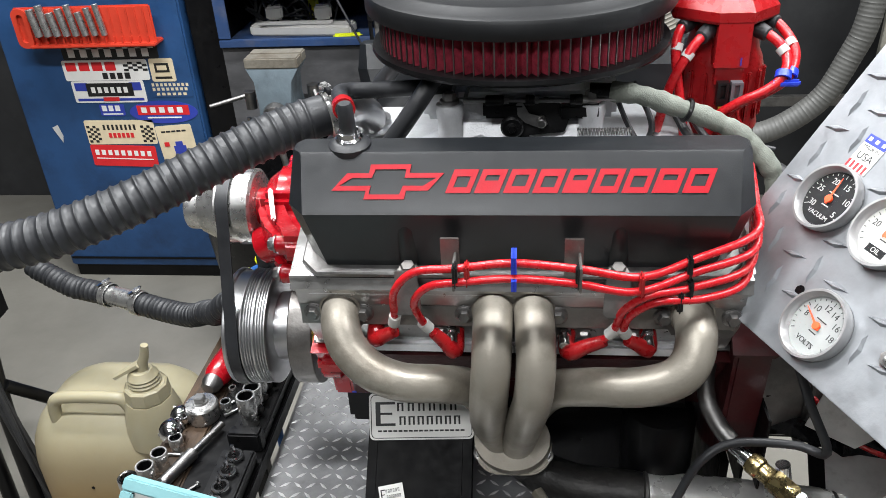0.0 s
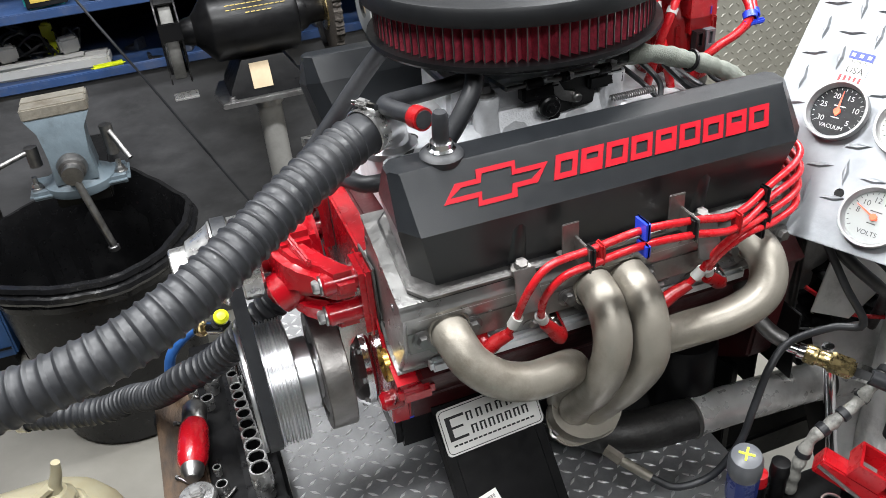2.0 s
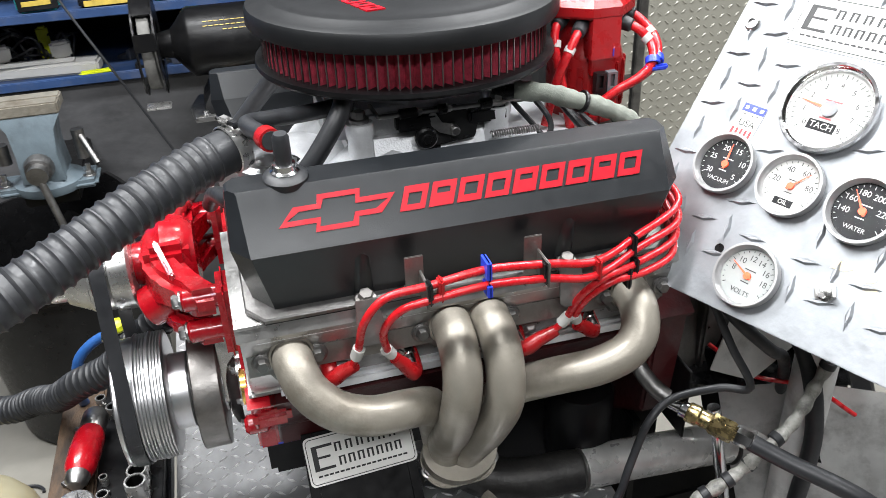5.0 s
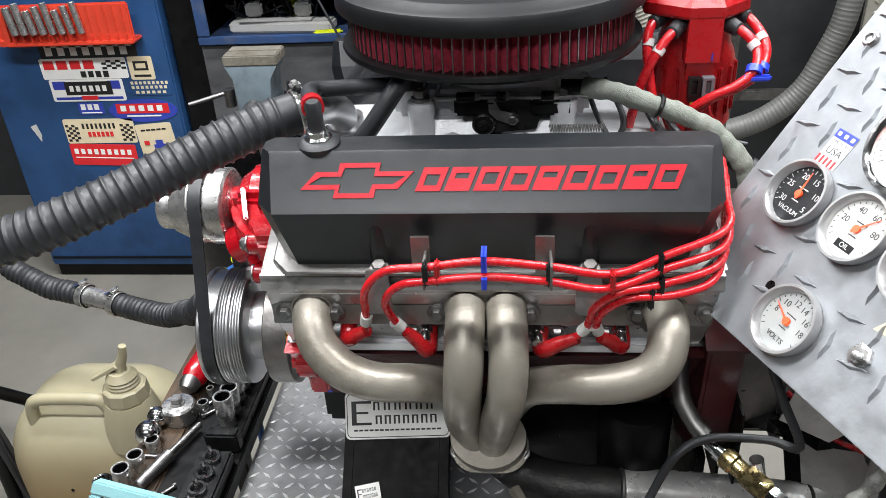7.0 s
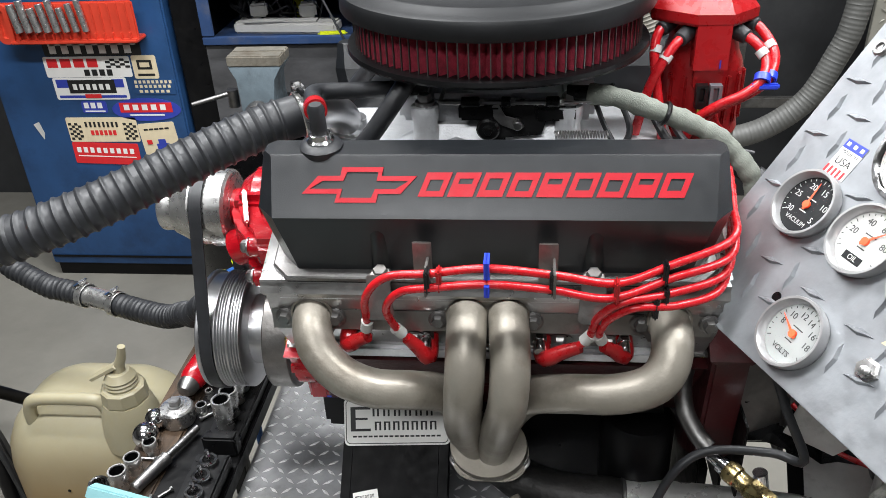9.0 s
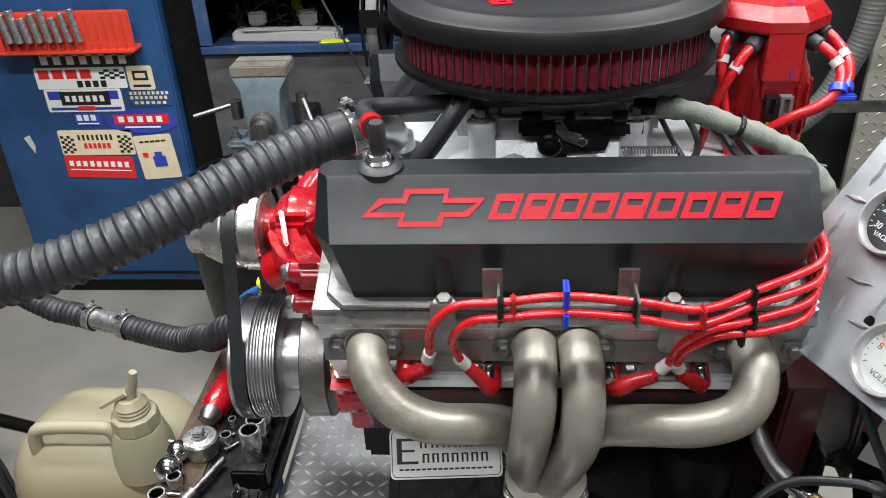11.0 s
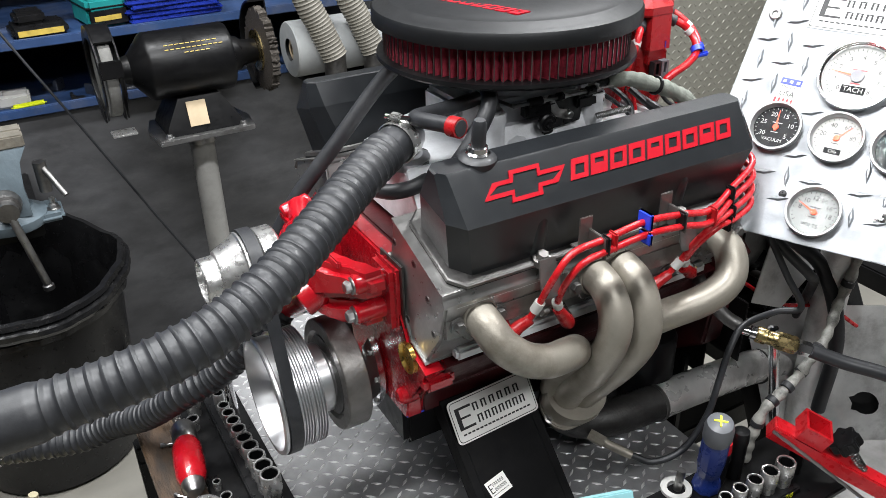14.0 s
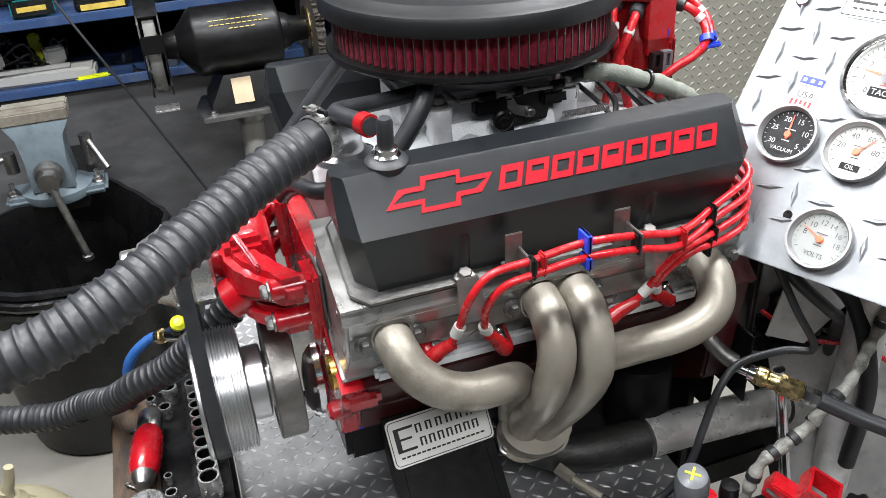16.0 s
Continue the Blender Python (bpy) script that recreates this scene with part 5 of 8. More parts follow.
def gauge(kind, u, v, r, face):
    m = PM @ Matrix.Translation((u, v, 0))
    body = part("gauge", lathe([(r * 0.93, 0.0005), (r * 0.97, 0.004), (r, 0.008), (r, 0.0135), (r * 0.985, 0.0148), (r * 0.92, 0.0148), (r * 0.87, 0.0120), (r * 0.845, 0.0062)], m, 56, False),
                CHROME if kind == "tach" else BEZEL, panel, "round %s gauge with %s bezel" % (kind, "chrome" if kind == "tach" else "satin"))
    mat = {"black": DIAL_BLACK, "white": DIAL_WHITE, "silver": DIAL_SILVER}[face]
    ink = DIAL_WHITE if face == "black" else INK
    f = r * 0.85
    part("dial", lathe([(0, 0.0060), (f, 0.0060)], m, 48, False), mat, body, smooth=0)
    top = m @ Matrix.Translation((0, 0, 0.0063))
    ticks = bmesh.new()
    n = 21 if kind != "tach" else 33
    a0, a1 = (215, -35) if kind != "tach" else (225, -45)
    for i in range(n):
        a = radians(a0 + (a1 - a0) * i / (n - 1))
        big = i % 5 == 0 if kind != "tach" else i % 4 == 0
        merge(ticks, box(f * (0.80 if big else 0.86), f * 0.93, -0.00035, 0.00035, 0, 0.0002, 0, top @ Matrix.Rotation(a, 4, "Z")))
    part("scale", ticks, ink, body, smooth=0)
    marks = {"vacuum": (("30", 215), ("25", 165), ("20", 115), ("15", 65), ("10", 15), ("5", -35)), "oil": (("20", 170), ("40", 118), ("60", 62), ("80", 10)),
             "tach": (("0", 225), ("1", 191), ("2", 157), ("3", 124), ("4", 90), ("5", 56), ("6", 22), ("7", -11), ("8", -45)),
             "volts": (("8", 170), ("10", 135), ("12", 100), ("14", 66), ("16", 30), ("18", -5)), "water": (("140", 190), ("160", 150), ("180", 112), ("200", 62), ("220", 10))}[kind]
    big = r * (0.25 if kind != "tach" else 0.17)
    for t, a in marks:
        p = (f * 0.64 * math.cos(radians(a)), f * 0.64 * math.sin(radians(a)), 0)
        part("numeral", lettering(t, big, top @ Matrix.Translation(p), 0.0001), ink, body, smooth=0)
    wy = -0.62 if kind != "tach" else -0.45
    if kind in ("oil", "tach", "vacuum", "water"):
        part("word_field", box(-f * 0.36, f * 0.36, f * (wy - 0.13), f * (wy + 0.13), 0, 0.0002, 0, top), DIAL_BLACK, body, smooth=0)
        part("word", lettering(kind.upper(), r * 0.19, top @ Matrix.Translation((0, f * wy, 0.0003)), 0.0001), DIAL_WHITE, body, smooth=0)
    else:
        part("word", lettering(kind.upper(), r * 0.21, top @ Matrix.Translation((0, f * wy, 0.0002)), 0.0001), ink, body, smooth=0)
    part("small_bars", bars([(-f * 0.22, f * 0.22, f * 0.20, f * 0.24), (-f * 0.16, f * 0.16, -f * 0.26, -f * 0.22)], 0.0002, top), RED_INK if kind == "tach" else ink, body, smooth=0)
    ang = {"vacuum": 94, "oil": 50, "tach": 174, "volts": 156, "water": 130}[kind]
    needle = prism([(-f * 0.18, -f * 0.05), (f * 0.80, -0.0003), (f * 0.80, 0.0003), (-f * 0.18, f * 0.05)], 0.0004, m @ Matrix.Translation((0, 0, 0.0078)) @ Matrix.Rotation(radians(ang), 4, "Z"))
    part("needle", needle, ORANGE, body, "orange needle", 0)
    part("hub", lathe([(f * 0.13, 0.0065), (f * 0.13, 0.0088), (0, 0.009)] if kind != "tach" else [(f * 0.2, 0.0065), (f * 0.2, 0.0095), (0, 0.0098)], m, 20), ORANGE if kind != "tach" else GREY_PLASTIC, body)
    lens = part("lens", lathe([(0, 0.0112), (f, 0.0108)], m, 40, False), LENS, body, "clear gauge lens")
    lens.visible_shadow = False


for g in GAUGES:
    gauge(*g)
for u, v in ((-0.057, 0.155), (0.27, 0.155)):
    part("cap_screw", lathe([(0.0085, 0), (0.0085, 0.003), (0.007, 0.005), (0.0045, 0.005), (0.004, 0.0025), (0, 0.0025)], PM @ Matrix.Translation((u, v, 0)), 24), STEEL, panel)
part("screw_hole", lathe([(0.0052, 0.0004), (0.0, 0.0004)], PM @ Matrix.Translation((0.038, -0.083, 0)), 20), BLACK_PLASTIC, panel)
for u, v, w_, a_ in ((0.158, -0.050, 0.024, 15), (0.196, -0.064, 0.030, -20), (0.186, -0.050, 0.012, 40)):
    part("paint_smear", prism([(-w_ / 2, -0.003), (w_ * 0.1, -0.005), (w_ / 2, -0.001), (w_ * 0.3, 0.004), (-w_ * 0.2, 0.005)], 0.0004, PM @ Matrix.Translation((u, v, 0.0001)) @ Matrix.Rotation(radians(a_), 4, "Z")), CREAM, panel, "dried yellow paint smear", 0)
sw = part("toggle_switch", merge(lathe([(0.011, 0), (0.011, 0.003), (0.008, 0.0035), (0.008, 0.008), (0, 0.0085)], PM @ Matrix.Translation((0.156, -0.079, 0)), 6), lathe([(0.003, 0.008), (0.004, 0.022), (0, 0.024)], PM @ Matrix.Translation((0.156, -0.079, 0)) @ Matrix.Rotation(radians(25), 4, "Y"), 14)), SATIN_STEEL, panel)
dec = PM @ Matrix.Translation((-0.004, 0.052, 0.0005)) @ Matrix.Rotation(radians(-2), 4, "Z")
st = part("decal", box(-0.0135, 0.0135, -0.018, 0.018, 0, 0.0004, 0, dec), PAPER, panel, "small red, white and blue made in USA decal", 0)
part("decal_band", bars([(-0.0135, 0.0135, 0.009, 0.018)], 0.0002, dec @ Matrix.Translation((0, 0, 0.0004))), BLUE_PRINT, st, smooth=0)
part("decal_stripes", bars([(-0.0135 + 0.0054 * i, -0.0108 + 0.0054 * i, -0.018, -0.010) for i in range(5)], 0.0002, dec @ Matrix.Translation((0, 0, 0.0004))), RED_INK, st, smooth=0)
part("decal_text", lettering("MADE IN", 0.0052, dec @ Matrix.Translation((0, 0.0058, 0.0006)), 0.0001), INK, st, smooth=0)
part("decal_text", lettering("USA", 0.0108, dec @ Matrix.Translation((0, -0.0035, 0.0006)), 0.0001), INK, st, smooth=0)
part("decal_stars", bars([(-0.009 + 0.009 * i - 0.002, -0.009 + 0.009 * i + 0.002, 0.0118, 0.0156) for i in range(3)], 0.0001, dec @ Matrix.Translation((0, 0, 0.0007))), PAPER, st, smooth=0)
sg = PM @ Matrix.Translation((0.060, 0.172, 0.0005))
sp = part("sticker", box(-0.072, 0.072, -0.028, 0.028, 0, 0.0004, 0, sg), PAPER, panel, "white sticker with black printed bars", 0)
part("sticker_border", ring_plate([(-0.070, -0.026), (0.070, -0.026), (0.070, 0.026), (-0.070, 0.026)], [(-0.069, -0.025), (0.069, -0.025), (0.069, 0.025), (-0.069, 0.025)], 0.0002, sg @ Matrix.Translation((0, 0, 0.0004))), INK, sp, smooth=0)


def tag_bars(m, w, h, owner):
    """A large initial and two rows of printed bars."""
    part("initial_bar", bars([(-w * 0.46, -w * 0.41, -h * 0.22, h * 0.34), (-w * 0.41, -w * 0.26, h * 0.28, h * 0.34), (-w * 0.41, -w * 0.29, h * 0.04, h * 0.09), (-w * 0.41, -w * 0.26, -h * 0.22, -h * 0.16)], 0.0002, m), INK, owner, smooth=0)
    for y0, n, x0 in ((0.12, 6, -0.24), (-0.20, 7, -0.22)):
        for i in range(n):
            a = w * (x0 + (0.64 / n) * i)
            part("printed_bar", bars([(a, a + w * 0.020, h * y0, h * (y0 + 0.17)), (a + w * 0.045, a + w * 0.064, h * y0, h * (y0 + 0.17)), (a, a + w * 0.064, h * (y0 + 0.17), h * (y0 + 0.20))], 0.0002, m), INK, owner, smooth=0)
    small = part("printed_line", bars([(-w * 0.44 + w * 0.052 * i, -w * 0.44 + w * (0.052 * i + 0.04), -h * 0.36, -h * 0.32) for i in range(17)], 0.0002, m), INK, owner, smooth=0)
    tagged(small, kind="stuff")


tag_bars(sg @ Matrix.Translation((0, 0, 0.0005)), 0.136, 0.050, sp)
part("stay", box(0.10, 0.14, -0.12, 0.28, -0.055, -0.006, 0.004, PM), BLACK_PAINT, panel)
part("post", rod((0.46, 0.63, 0.0), (0.455, 0.64, 1.08), 0.026, n=28), ZINC_SHEET, panel)
part("foot", box(0.40, 0.52, 0.57, 0.69, 0.0, 0.012, 0.003), BLACK_PAINT, panel)

# ---- name tag on the mount upright ----
TN = Vector((0.03, -0.83, 0.55))
TU = Vector((1.0, 0.0, 0.05))
TU = (TU - TN * TU.dot(TN) / TN.length_squared).normalized()
TM = axes((-0.098, 0.722, 0.752), TU, TN.cross(TU), TN)
tag = thing("name_tag", -0.1, 0.725, 0.70, "white bent metal plate with black printed bars", "sign")
part("plate", prism(rounded(0.130, 0.058, 0.006), 0.0012, TM), PAPER, tag)
part("border", ring_plate(rounded(0.126, 0.054, 0.006), rounded(0.1242, 0.0522, 0.005), 0.0002, TM @ Matrix.Translation((0, 0, 0.0012))), INK, tag, smooth=0)
tag_bars(TM @ Matrix.Translation((0, 0, 0.0012)), 0.124, 0.053, tag)
sd = Vector((0, -0.69, 0.72))
SM = axes((-0.131, 0.6575, 0.6815), (0.97, 0.10, 0.21), sd.cross(Vector((0.97, 0.10, 0.21))), sd)
sm = thing("small_sticker", -0.14, 0.66, 0.66, "small white sticker on the black upright", "sticker")
part("paper", box(-0.0155, 0.0155, -0.012, 0.012, 0, 0.0005, 0, SM), PAPER, sm, smooth=0)
tag_bars(SM @ Matrix.Translation((0, 0, 0.0006)), 0.029, 0.022, sm)

# ---- framed sign leaning at the front of the stand ----
a, b = Vector((-0.335, 0.477, 0.891)), Vector((-0.100, 0.462, 0.830))
su = (b - a).normalized()
sn = Vector((0.0, -0.80, 0.60))
sn = (sn - su * sn.dot(su)).normalized()
sv = sn.cross(su)
w, h = (b - a).length, 0.20
GM = axes(a.lerp(b, 0.5) - sv * (h / 2), su, sv, sn)
sign = thing("framed_sign", -0.22, 0.42, DECK, "teal framed white board with blue handwriting", "sign")
for nm, g in (("frame_rail", (-w / 2, w / 2, h / 2 - 0.012, h / 2)), ("frame_rail", (-w / 2, w / 2, -h / 2, -h / 2 + 0.012)), ("frame_stile", (-w / 2, -w / 2 + 0.012, -h / 2 + 0.0122, h / 2 - 0.0122)), ("frame_stile", (w / 2 - 0.012, w / 2, -h / 2 + 0.0122, h / 2 - 0.0122))):
    part(nm, box(g[0], g[1], g[2], g[3], -0.008, 0.008, 0.0015, GM), TEAL, sign)
part("board", box(-w / 2 + 0.011, w / 2 - 0.011, -h / 2 + 0.011, h / 2 - 0.011, -0.004, 0.002, 0, GM), PAPER, sign, smooth=0)
part("writing", lettering("1987", 0.024, GM @ Matrix.Translation((0.055, h / 2 - 0.030, 0.0022)), 0.0001), BLUE_INK, sign, smooth=0)
part("writing_bars", bars([(-0.10 + 0.018 * i, -0.088 + 0.018 * i, h / 2 - 0.036, h / 2 - 0.031) for i in range(6)], 0.0002, GM @ Matrix.Translation((0, 0, 0.0022))), BLUE_INK, sign, smooth=0)
part("prop", rod(GM @ Vector((0, -h / 2, -0.006)), (-0.21, 0.43, DECK + 0.001), 0.008), STEEL, sign)

# ---- tool board beside the deck ----
board = thing("tool_board", -0.45, 0.92, 0.0, "oil-stained wooden tool shelf on a black steel arm", "tool shelf")
part("plank", box(-0.512, -0.448, 0.66, 1.16, 0.578, 0.600, 0.003), WOOD, board, "grimy wooden plank")
part("rail_plate", box(-0.447, -0.346, 0.60, 1.24, 0.575, 0.6002, 0.002), BLACK_PAINT, board, "black steel edge rail")
for y in (0.70, 1.10):
    part("arm", box(-0.52, -0.346, y, y + 0.03, 0.545, 0.574, 0.003), BLACK_PAINT, board)
    part("leg", box(-0.52, -0.49, y, y + 0.03, 0.0, 0.5445, 0.003), BLACK_PAINT, board)


def socket(x, y, z, r, h, tilt=0, rz=0, name="socket", group="sockets on the rail"):
    """A hexagon socket: chrome shell, dark bore."""
    s = thing(name, x, y, z, "chrome hexagon wrench socket standing on end", "socket", group)
    m = pose(x, y, z, tilt, 0, rz)
    part("shell", lathe([(r * 0.85, 0.0), (r * 0.88, 0.002), (r * 0.88, h * 0.35), (r, h * 0.45), (r, h - 0.001), (r * 0.96, h), (r * 0.80, h), (r * 0.76, h - 0.0015)], m, 28, False), SATIN_STEEL, s)
    part("bore", lathe([(r * 0.76, h - 0.0015), (r * 0.74, h * 0.3), (0, h * 0.3)], m, 6, False), BLACK_PAINT, s)
    return s


block = thing("socket_rail", -0.375, 0.95, 0.603, "black plastic socket holder strip", "tool holder")
part("strip", box(-0.402, -0.352, 0.822, 1.16, 0.6004, 0.618, 0.002), BLACK_PLASTIC, block)
part("end_block", box(-0.400, -0.350, 0.800, 0.8215, 0.6004, 0.634, 0.003), BLACK_PLASTIC, block)
for i, hh in enumerate((0.054, 0.046, 0.042, 0.039, 0.034, 0.032, 0.030, 0.028, 0.027, 0.036)):
    socket(-0.3775 - 0.0008 * i, 0.842 + 0.0298 * i - 0.0005 * i * i, 0.6182, 0.0142 - 0.0006 * i, hh)
bits = thing("bit_holder", -0.385, 0.72, 0.603, "black bit holder with small steel driver bits", "tool holder")
part("strip", box(-0.402, -0.352, 0.63, 0.785, 0.6004, 0.622, 0.003), BLACK_PLASTIC, bits)
for i in range(5):
    part("bit_seat", lathe([(0.0125, 0.6222), (0.0128, 0.628), (0.0120, 0.630), (0.0085, 0.630), (0.008, 0.6226)], Matrix.Translation((-0.377, 0.650 + 0.029 * i, 0)), 20, False), CHROME, bits)
    part("bit", rod((-0.377, 0.650 + 0.029 * i, 0.622), (-0.377, 0.650 + 0.029 * i, 0.646), 0.0032, n=6), CHROME, bits)
sk = thing("large_socket", -0.465, 0.872, 0.600, "large round chrome socket with a square drive", "socket")
part("shell", lathe([(0.024, 0.6002), (0.0255, 0.603), (0.0255, 0.626), (0.023, 0.629), (0.012, 0.630), (0.011, 0.633), (0.0, 0.633)], Matrix.Translation((-0.465, 0.872, 0)), 36), SATIN_STEEL, sk)
part("drive", box(-0.472, -0.458, 0.865, 0.879, 0.6332, 0.642, 0.001), STEEL, sk)
for x, y, r in ((-0.493, 0.856, 0.016), (-0.492, 0.819, 0.019)):
    k = thing("round_knob", x, y, 0.600, "polished chrome ball knob on the plank", "knob", "chrome knobs on the plank")
    part("ball", lathe([(r * math.sin(radians(a)), 0.6002 + r - r * math.cos(radians(a))) for a in range(0, 181, 15)], Matrix.Translation((x, y, 0)), 28), CHROME, k)
h = thing("red_handled_tool", -0.463, 0.98, 0.600, "short tool with worn red grip and steel ends", "hand tool")
part("grip", lathe([(0.014, 0.012), (0.0185, 0.022), (0.0195, 0.045), (0.0185, 0.072), (0.015, 0.082)], frame_to((-0.468, 0.915, 0.6225), (-0.452, 1.03, 0.627)) @ Matrix.Diagonal((1.15, 1.15, 1.22, 1)), 28, False), RED_PAINT, h, "chipped red grip")
part("nose", lathe([(0.0, -0.006), (0.008, -0.004), (0.0135, 0.004), (0.0145, 0.012)], frame_to((-0.468, 0.915, 0.6225), (-0.452, 1.03, 0.627)) @ Matrix.Diagonal((1.15, 1.15, 1.22, 1)), 28), STEEL, h)
part("tail", lathe([(0.015, 0.082), (0.016, 0.086), (0.016, 0.108), (0.014, 0.112), (0.0, 0.112)], frame_to((-0.468, 0.915, 0.6225), (-0.452, 1.03, 0.627)) @ Matrix.Diagonal((1.15, 1.15, 1.22, 1)), 28), STEEL, h)
wr = thing("ratchet_handle", -0.44, 0.79, 0.600, "steel ratchet handle lying on the plank", "hand tool")
part("shaft", merge(rod((-0.425, 0.845, 0.612), (-0.462, 0.745, 0.612), 0.0055), rod((-0.447, 0.785, 0.612), (-0.470, 0.722, 0.612), 0.010, 0.0085, bevel=0.002)), STEEL, wr)
for x, y, r, hh in ((-0.432, 0.885, 0.0085, 0.022), (-0.478, 0.800, 0.0105, 0.026), (-0.488, 0.765, 0.012, 0.030), (-0.435, 0.925, 0.006, 0.016), (-0.495, 0.735, 0.013, 0.034), (-0.43, 1.07, 0.010, 0.022), (-0.45, 1.10, 0.008, 0.02), (-0.42, 1.105, 0.012, 0.03)):
    socket(x, y, 0.6002, r, hh, 0, 20, "loose_socket", "loose sockets on the plank")
ds = thing("deep_socket", -0.555, 0.712, 0.600, "deep chrome socket leaning at the plank's end", "socket")
part("shell", lathe([(0.013, 0), (0.013, 0.055), (0.012, 0.0565), (0.0095, 0.055), (0.009, 0.03)], pose(-0.495, 0.692, 0.6002), 28, False), CHROME, ds)
rnd = random.Random(3)
for i in range(14):
    x, y = rnd.uniform(-0.500, -0.42), rnd.uniform(0.68, 1.14)
    n = thing("small_bolt", x, y, 0.600, "small grimy steel bolt lying on the plank", "bolt", "small bolts on the plank")
    a = rnd.uniform(0, 6.28)
    d = Vector((math.cos(a), math.sin(a), 0)) * rnd.uniform(0.008, 0.014)
    part("shank", rod(Vector((x, y, 0.6035)) - d, Vector((x, y, 0.6035)) + d, 0.0025, n=8), STEEL, n)
    part("head", rod(Vector((x, y, 0.604)) + d, Vector((x, y, 0.604)) + d * 1.35, 0.0038, n=6), STEEL, n)
for i in range(3):
    x = -0.5175
    n = thing("wood_screw", x, 0.78 + 0.06 * i, 0.585, "dark screw driven into the plank's edge", "screw", "screws in the plank's edge")
    part("screw", rod((x + 0.006, 0.78 + 0.06 * i, 0.590), (x - 0.010, 0.78 + 0.06 * i, 0.592), 0.0022, 0.0035, n=8), STEEL, n)

# ---- plastic jug on the floor ----
jug = thing("plastic_jug", -0.80, 1.17, 0.0, "milky plastic fluid jug half full of amber liquid", "jug")
JX, JY = -0.800, 1.170


def jug_loop(wx, wy, z, dx=0.0):
    return [(JX + dx + x, JY + y, z) for x, y in rounded(wx, wy, min(wx, wy) * 0.40, 9)]


bodyl = loft([jug_loop(0.30, 0.22, 0.001), jug_loop(0.340, 0.262, 0.012), jug_loop(0.358, 0.280, 0.05), jug_loop(0.362, 0.284, 0.16), jug_loop(0.360, 0.282, 0.28), jug_loop(0.346, 0.266, 0.322), jug_loop(0.312, 0.234, 0.358),
              jug_loop(0.262, 0.188, 0.386), jug_loop(0.205, 0.136, 0.401), jug_loop(0.13, 0.08, 0.409), jug_loop(0.05, 0.03, 0.411)])
part("body", bodyl, JUG, jug, "", 60)
part("handle", sweep([(JX - 0.092, JY - 0.078, 0.365), (JX - 0.088, JY - 0.080, 0.412), (JX - 0.066, JY - 0.080, 0.436), (JX + 0.030, JY - 0.080, 0.440), (JX + 0.060, JY - 0.078, 0.430), (JX + 0.070, JY - 0.074, 0.380)], 0.0125, 0.006, 16), JUG, jug)
NX, NY = JX + 0.108, JY - 0.070
part("neck", lathe([(0.060, 0.345), (0.054, 0.400), (0.046, 0.432), (0.043, 0.440), (0.0, 0.441)], Matrix.Translation((NX, NY, 0)), 28), JUG, jug)
part("collar_nut", lathe([(0.040, 0.440), (0.043, 0.443), (0.041, 0.468), (0.037, 0.471), (0.0, 0.472)], Matrix.Translation((NX, NY, 0)), 10), JUG, jug, "faceted collar nut", 20)
part("ribbed_spout", lathe([(0.030, 0.471), (0.031, 0.476), (0.028, 0.479), (0.030, 0.483), (0.027, 0.486), (0.029, 0.490), (0.025, 0.495), (0.020, 0.503), (0.0, 0.505)], Matrix.Translation((NX, NY, 0)), 28), JUG, jug)
part("spout", sweep([(NX + 0.002, NY, 0.500), (NX + 0.006, NY, 0.518), (NX + 0.014, NY, 0.536), (NX + 0.020, NY, 0.560)], lambda s, t: 0.0115 - 0.0045 * s / t, 0.004, 14), JUG, jug)
part("lever", loft([[(NX + 0.004, NY - 0.012, 0.516), (NX + 0.004, NY + 0.002, 0.520), (NX - 0.002, NY + 0.002, 0.524), (NX - 0.002, NY - 0.012, 0.520)], [(NX - 0.048, NY - 0.016, 0.488), (NX - 0.048, NY - 0.004, 0.490), (NX - 0.052, NY - 0.004, 0.494), (NX - 0.052, NY - 0.016, 0.492)]]), JUG, jug)
part("black_speck", lathe([(0.004, 0.0), (0.0, 0.001)], frame_to((JX - 0.02, JY - 0.1425, 0.26), (JX - 0.02, JY - 0.2, 0.27)), 5), BLACK_PAINT, jug, "small black fleck", 0)

# ---- blue tool cabinet with stickers ----
cab = thing("tool_cabinet", -1.28, 2.40, 0.0, "scratched blue steel tool cabinet covered in stickers", "cabinet")
part("body", box(-1.535, -0.962, 2.20, 2.75, 0.045, 1.75, 0.006), BLUE_STEEL, cab)
part("door_gap", box(-1.525, -0.972, 2.1955, 2.199, 0.075, 0.081, 0), BLACK_PAINT, cab)
part("plinth", box(-1.525, -0.975, 2.21, 2.74, 0.0, 0.0445, 0.002), BLACK_PAINT, cab)
part("scratch", prism([(-1.452, 0.548), (-1.432, 0.556), (-1.424, 0.520), (-1.430, 0.498), (-1.440, 0.520)], 0.0008, axes((0, 2.1995, 0), (1, 0, 0), (0, 0, 1), (0, -1, 0))), WHITE_PLASTIC, cab, "bare chipped patch", 0)
CF = axes((0, 2.1995, 0), (1, 0, 0), (0, 0, 1), (0, -1, 0))
rack = thing("socket_rack", -1.23, 2.19, 0.79, "orange-red magnetic rack with steel sockets on the cabinet", "tool rack")
part("tray", box(-1.432, -1.025, 2.150, 2.160, 0.813, 0.927, 0.004), RACK_RED, rack)
part("ledge", box(-1.400, -1.025, 2.135, 2.1985, 0.813, 0.824, 0.003), RACK_RED, rack)
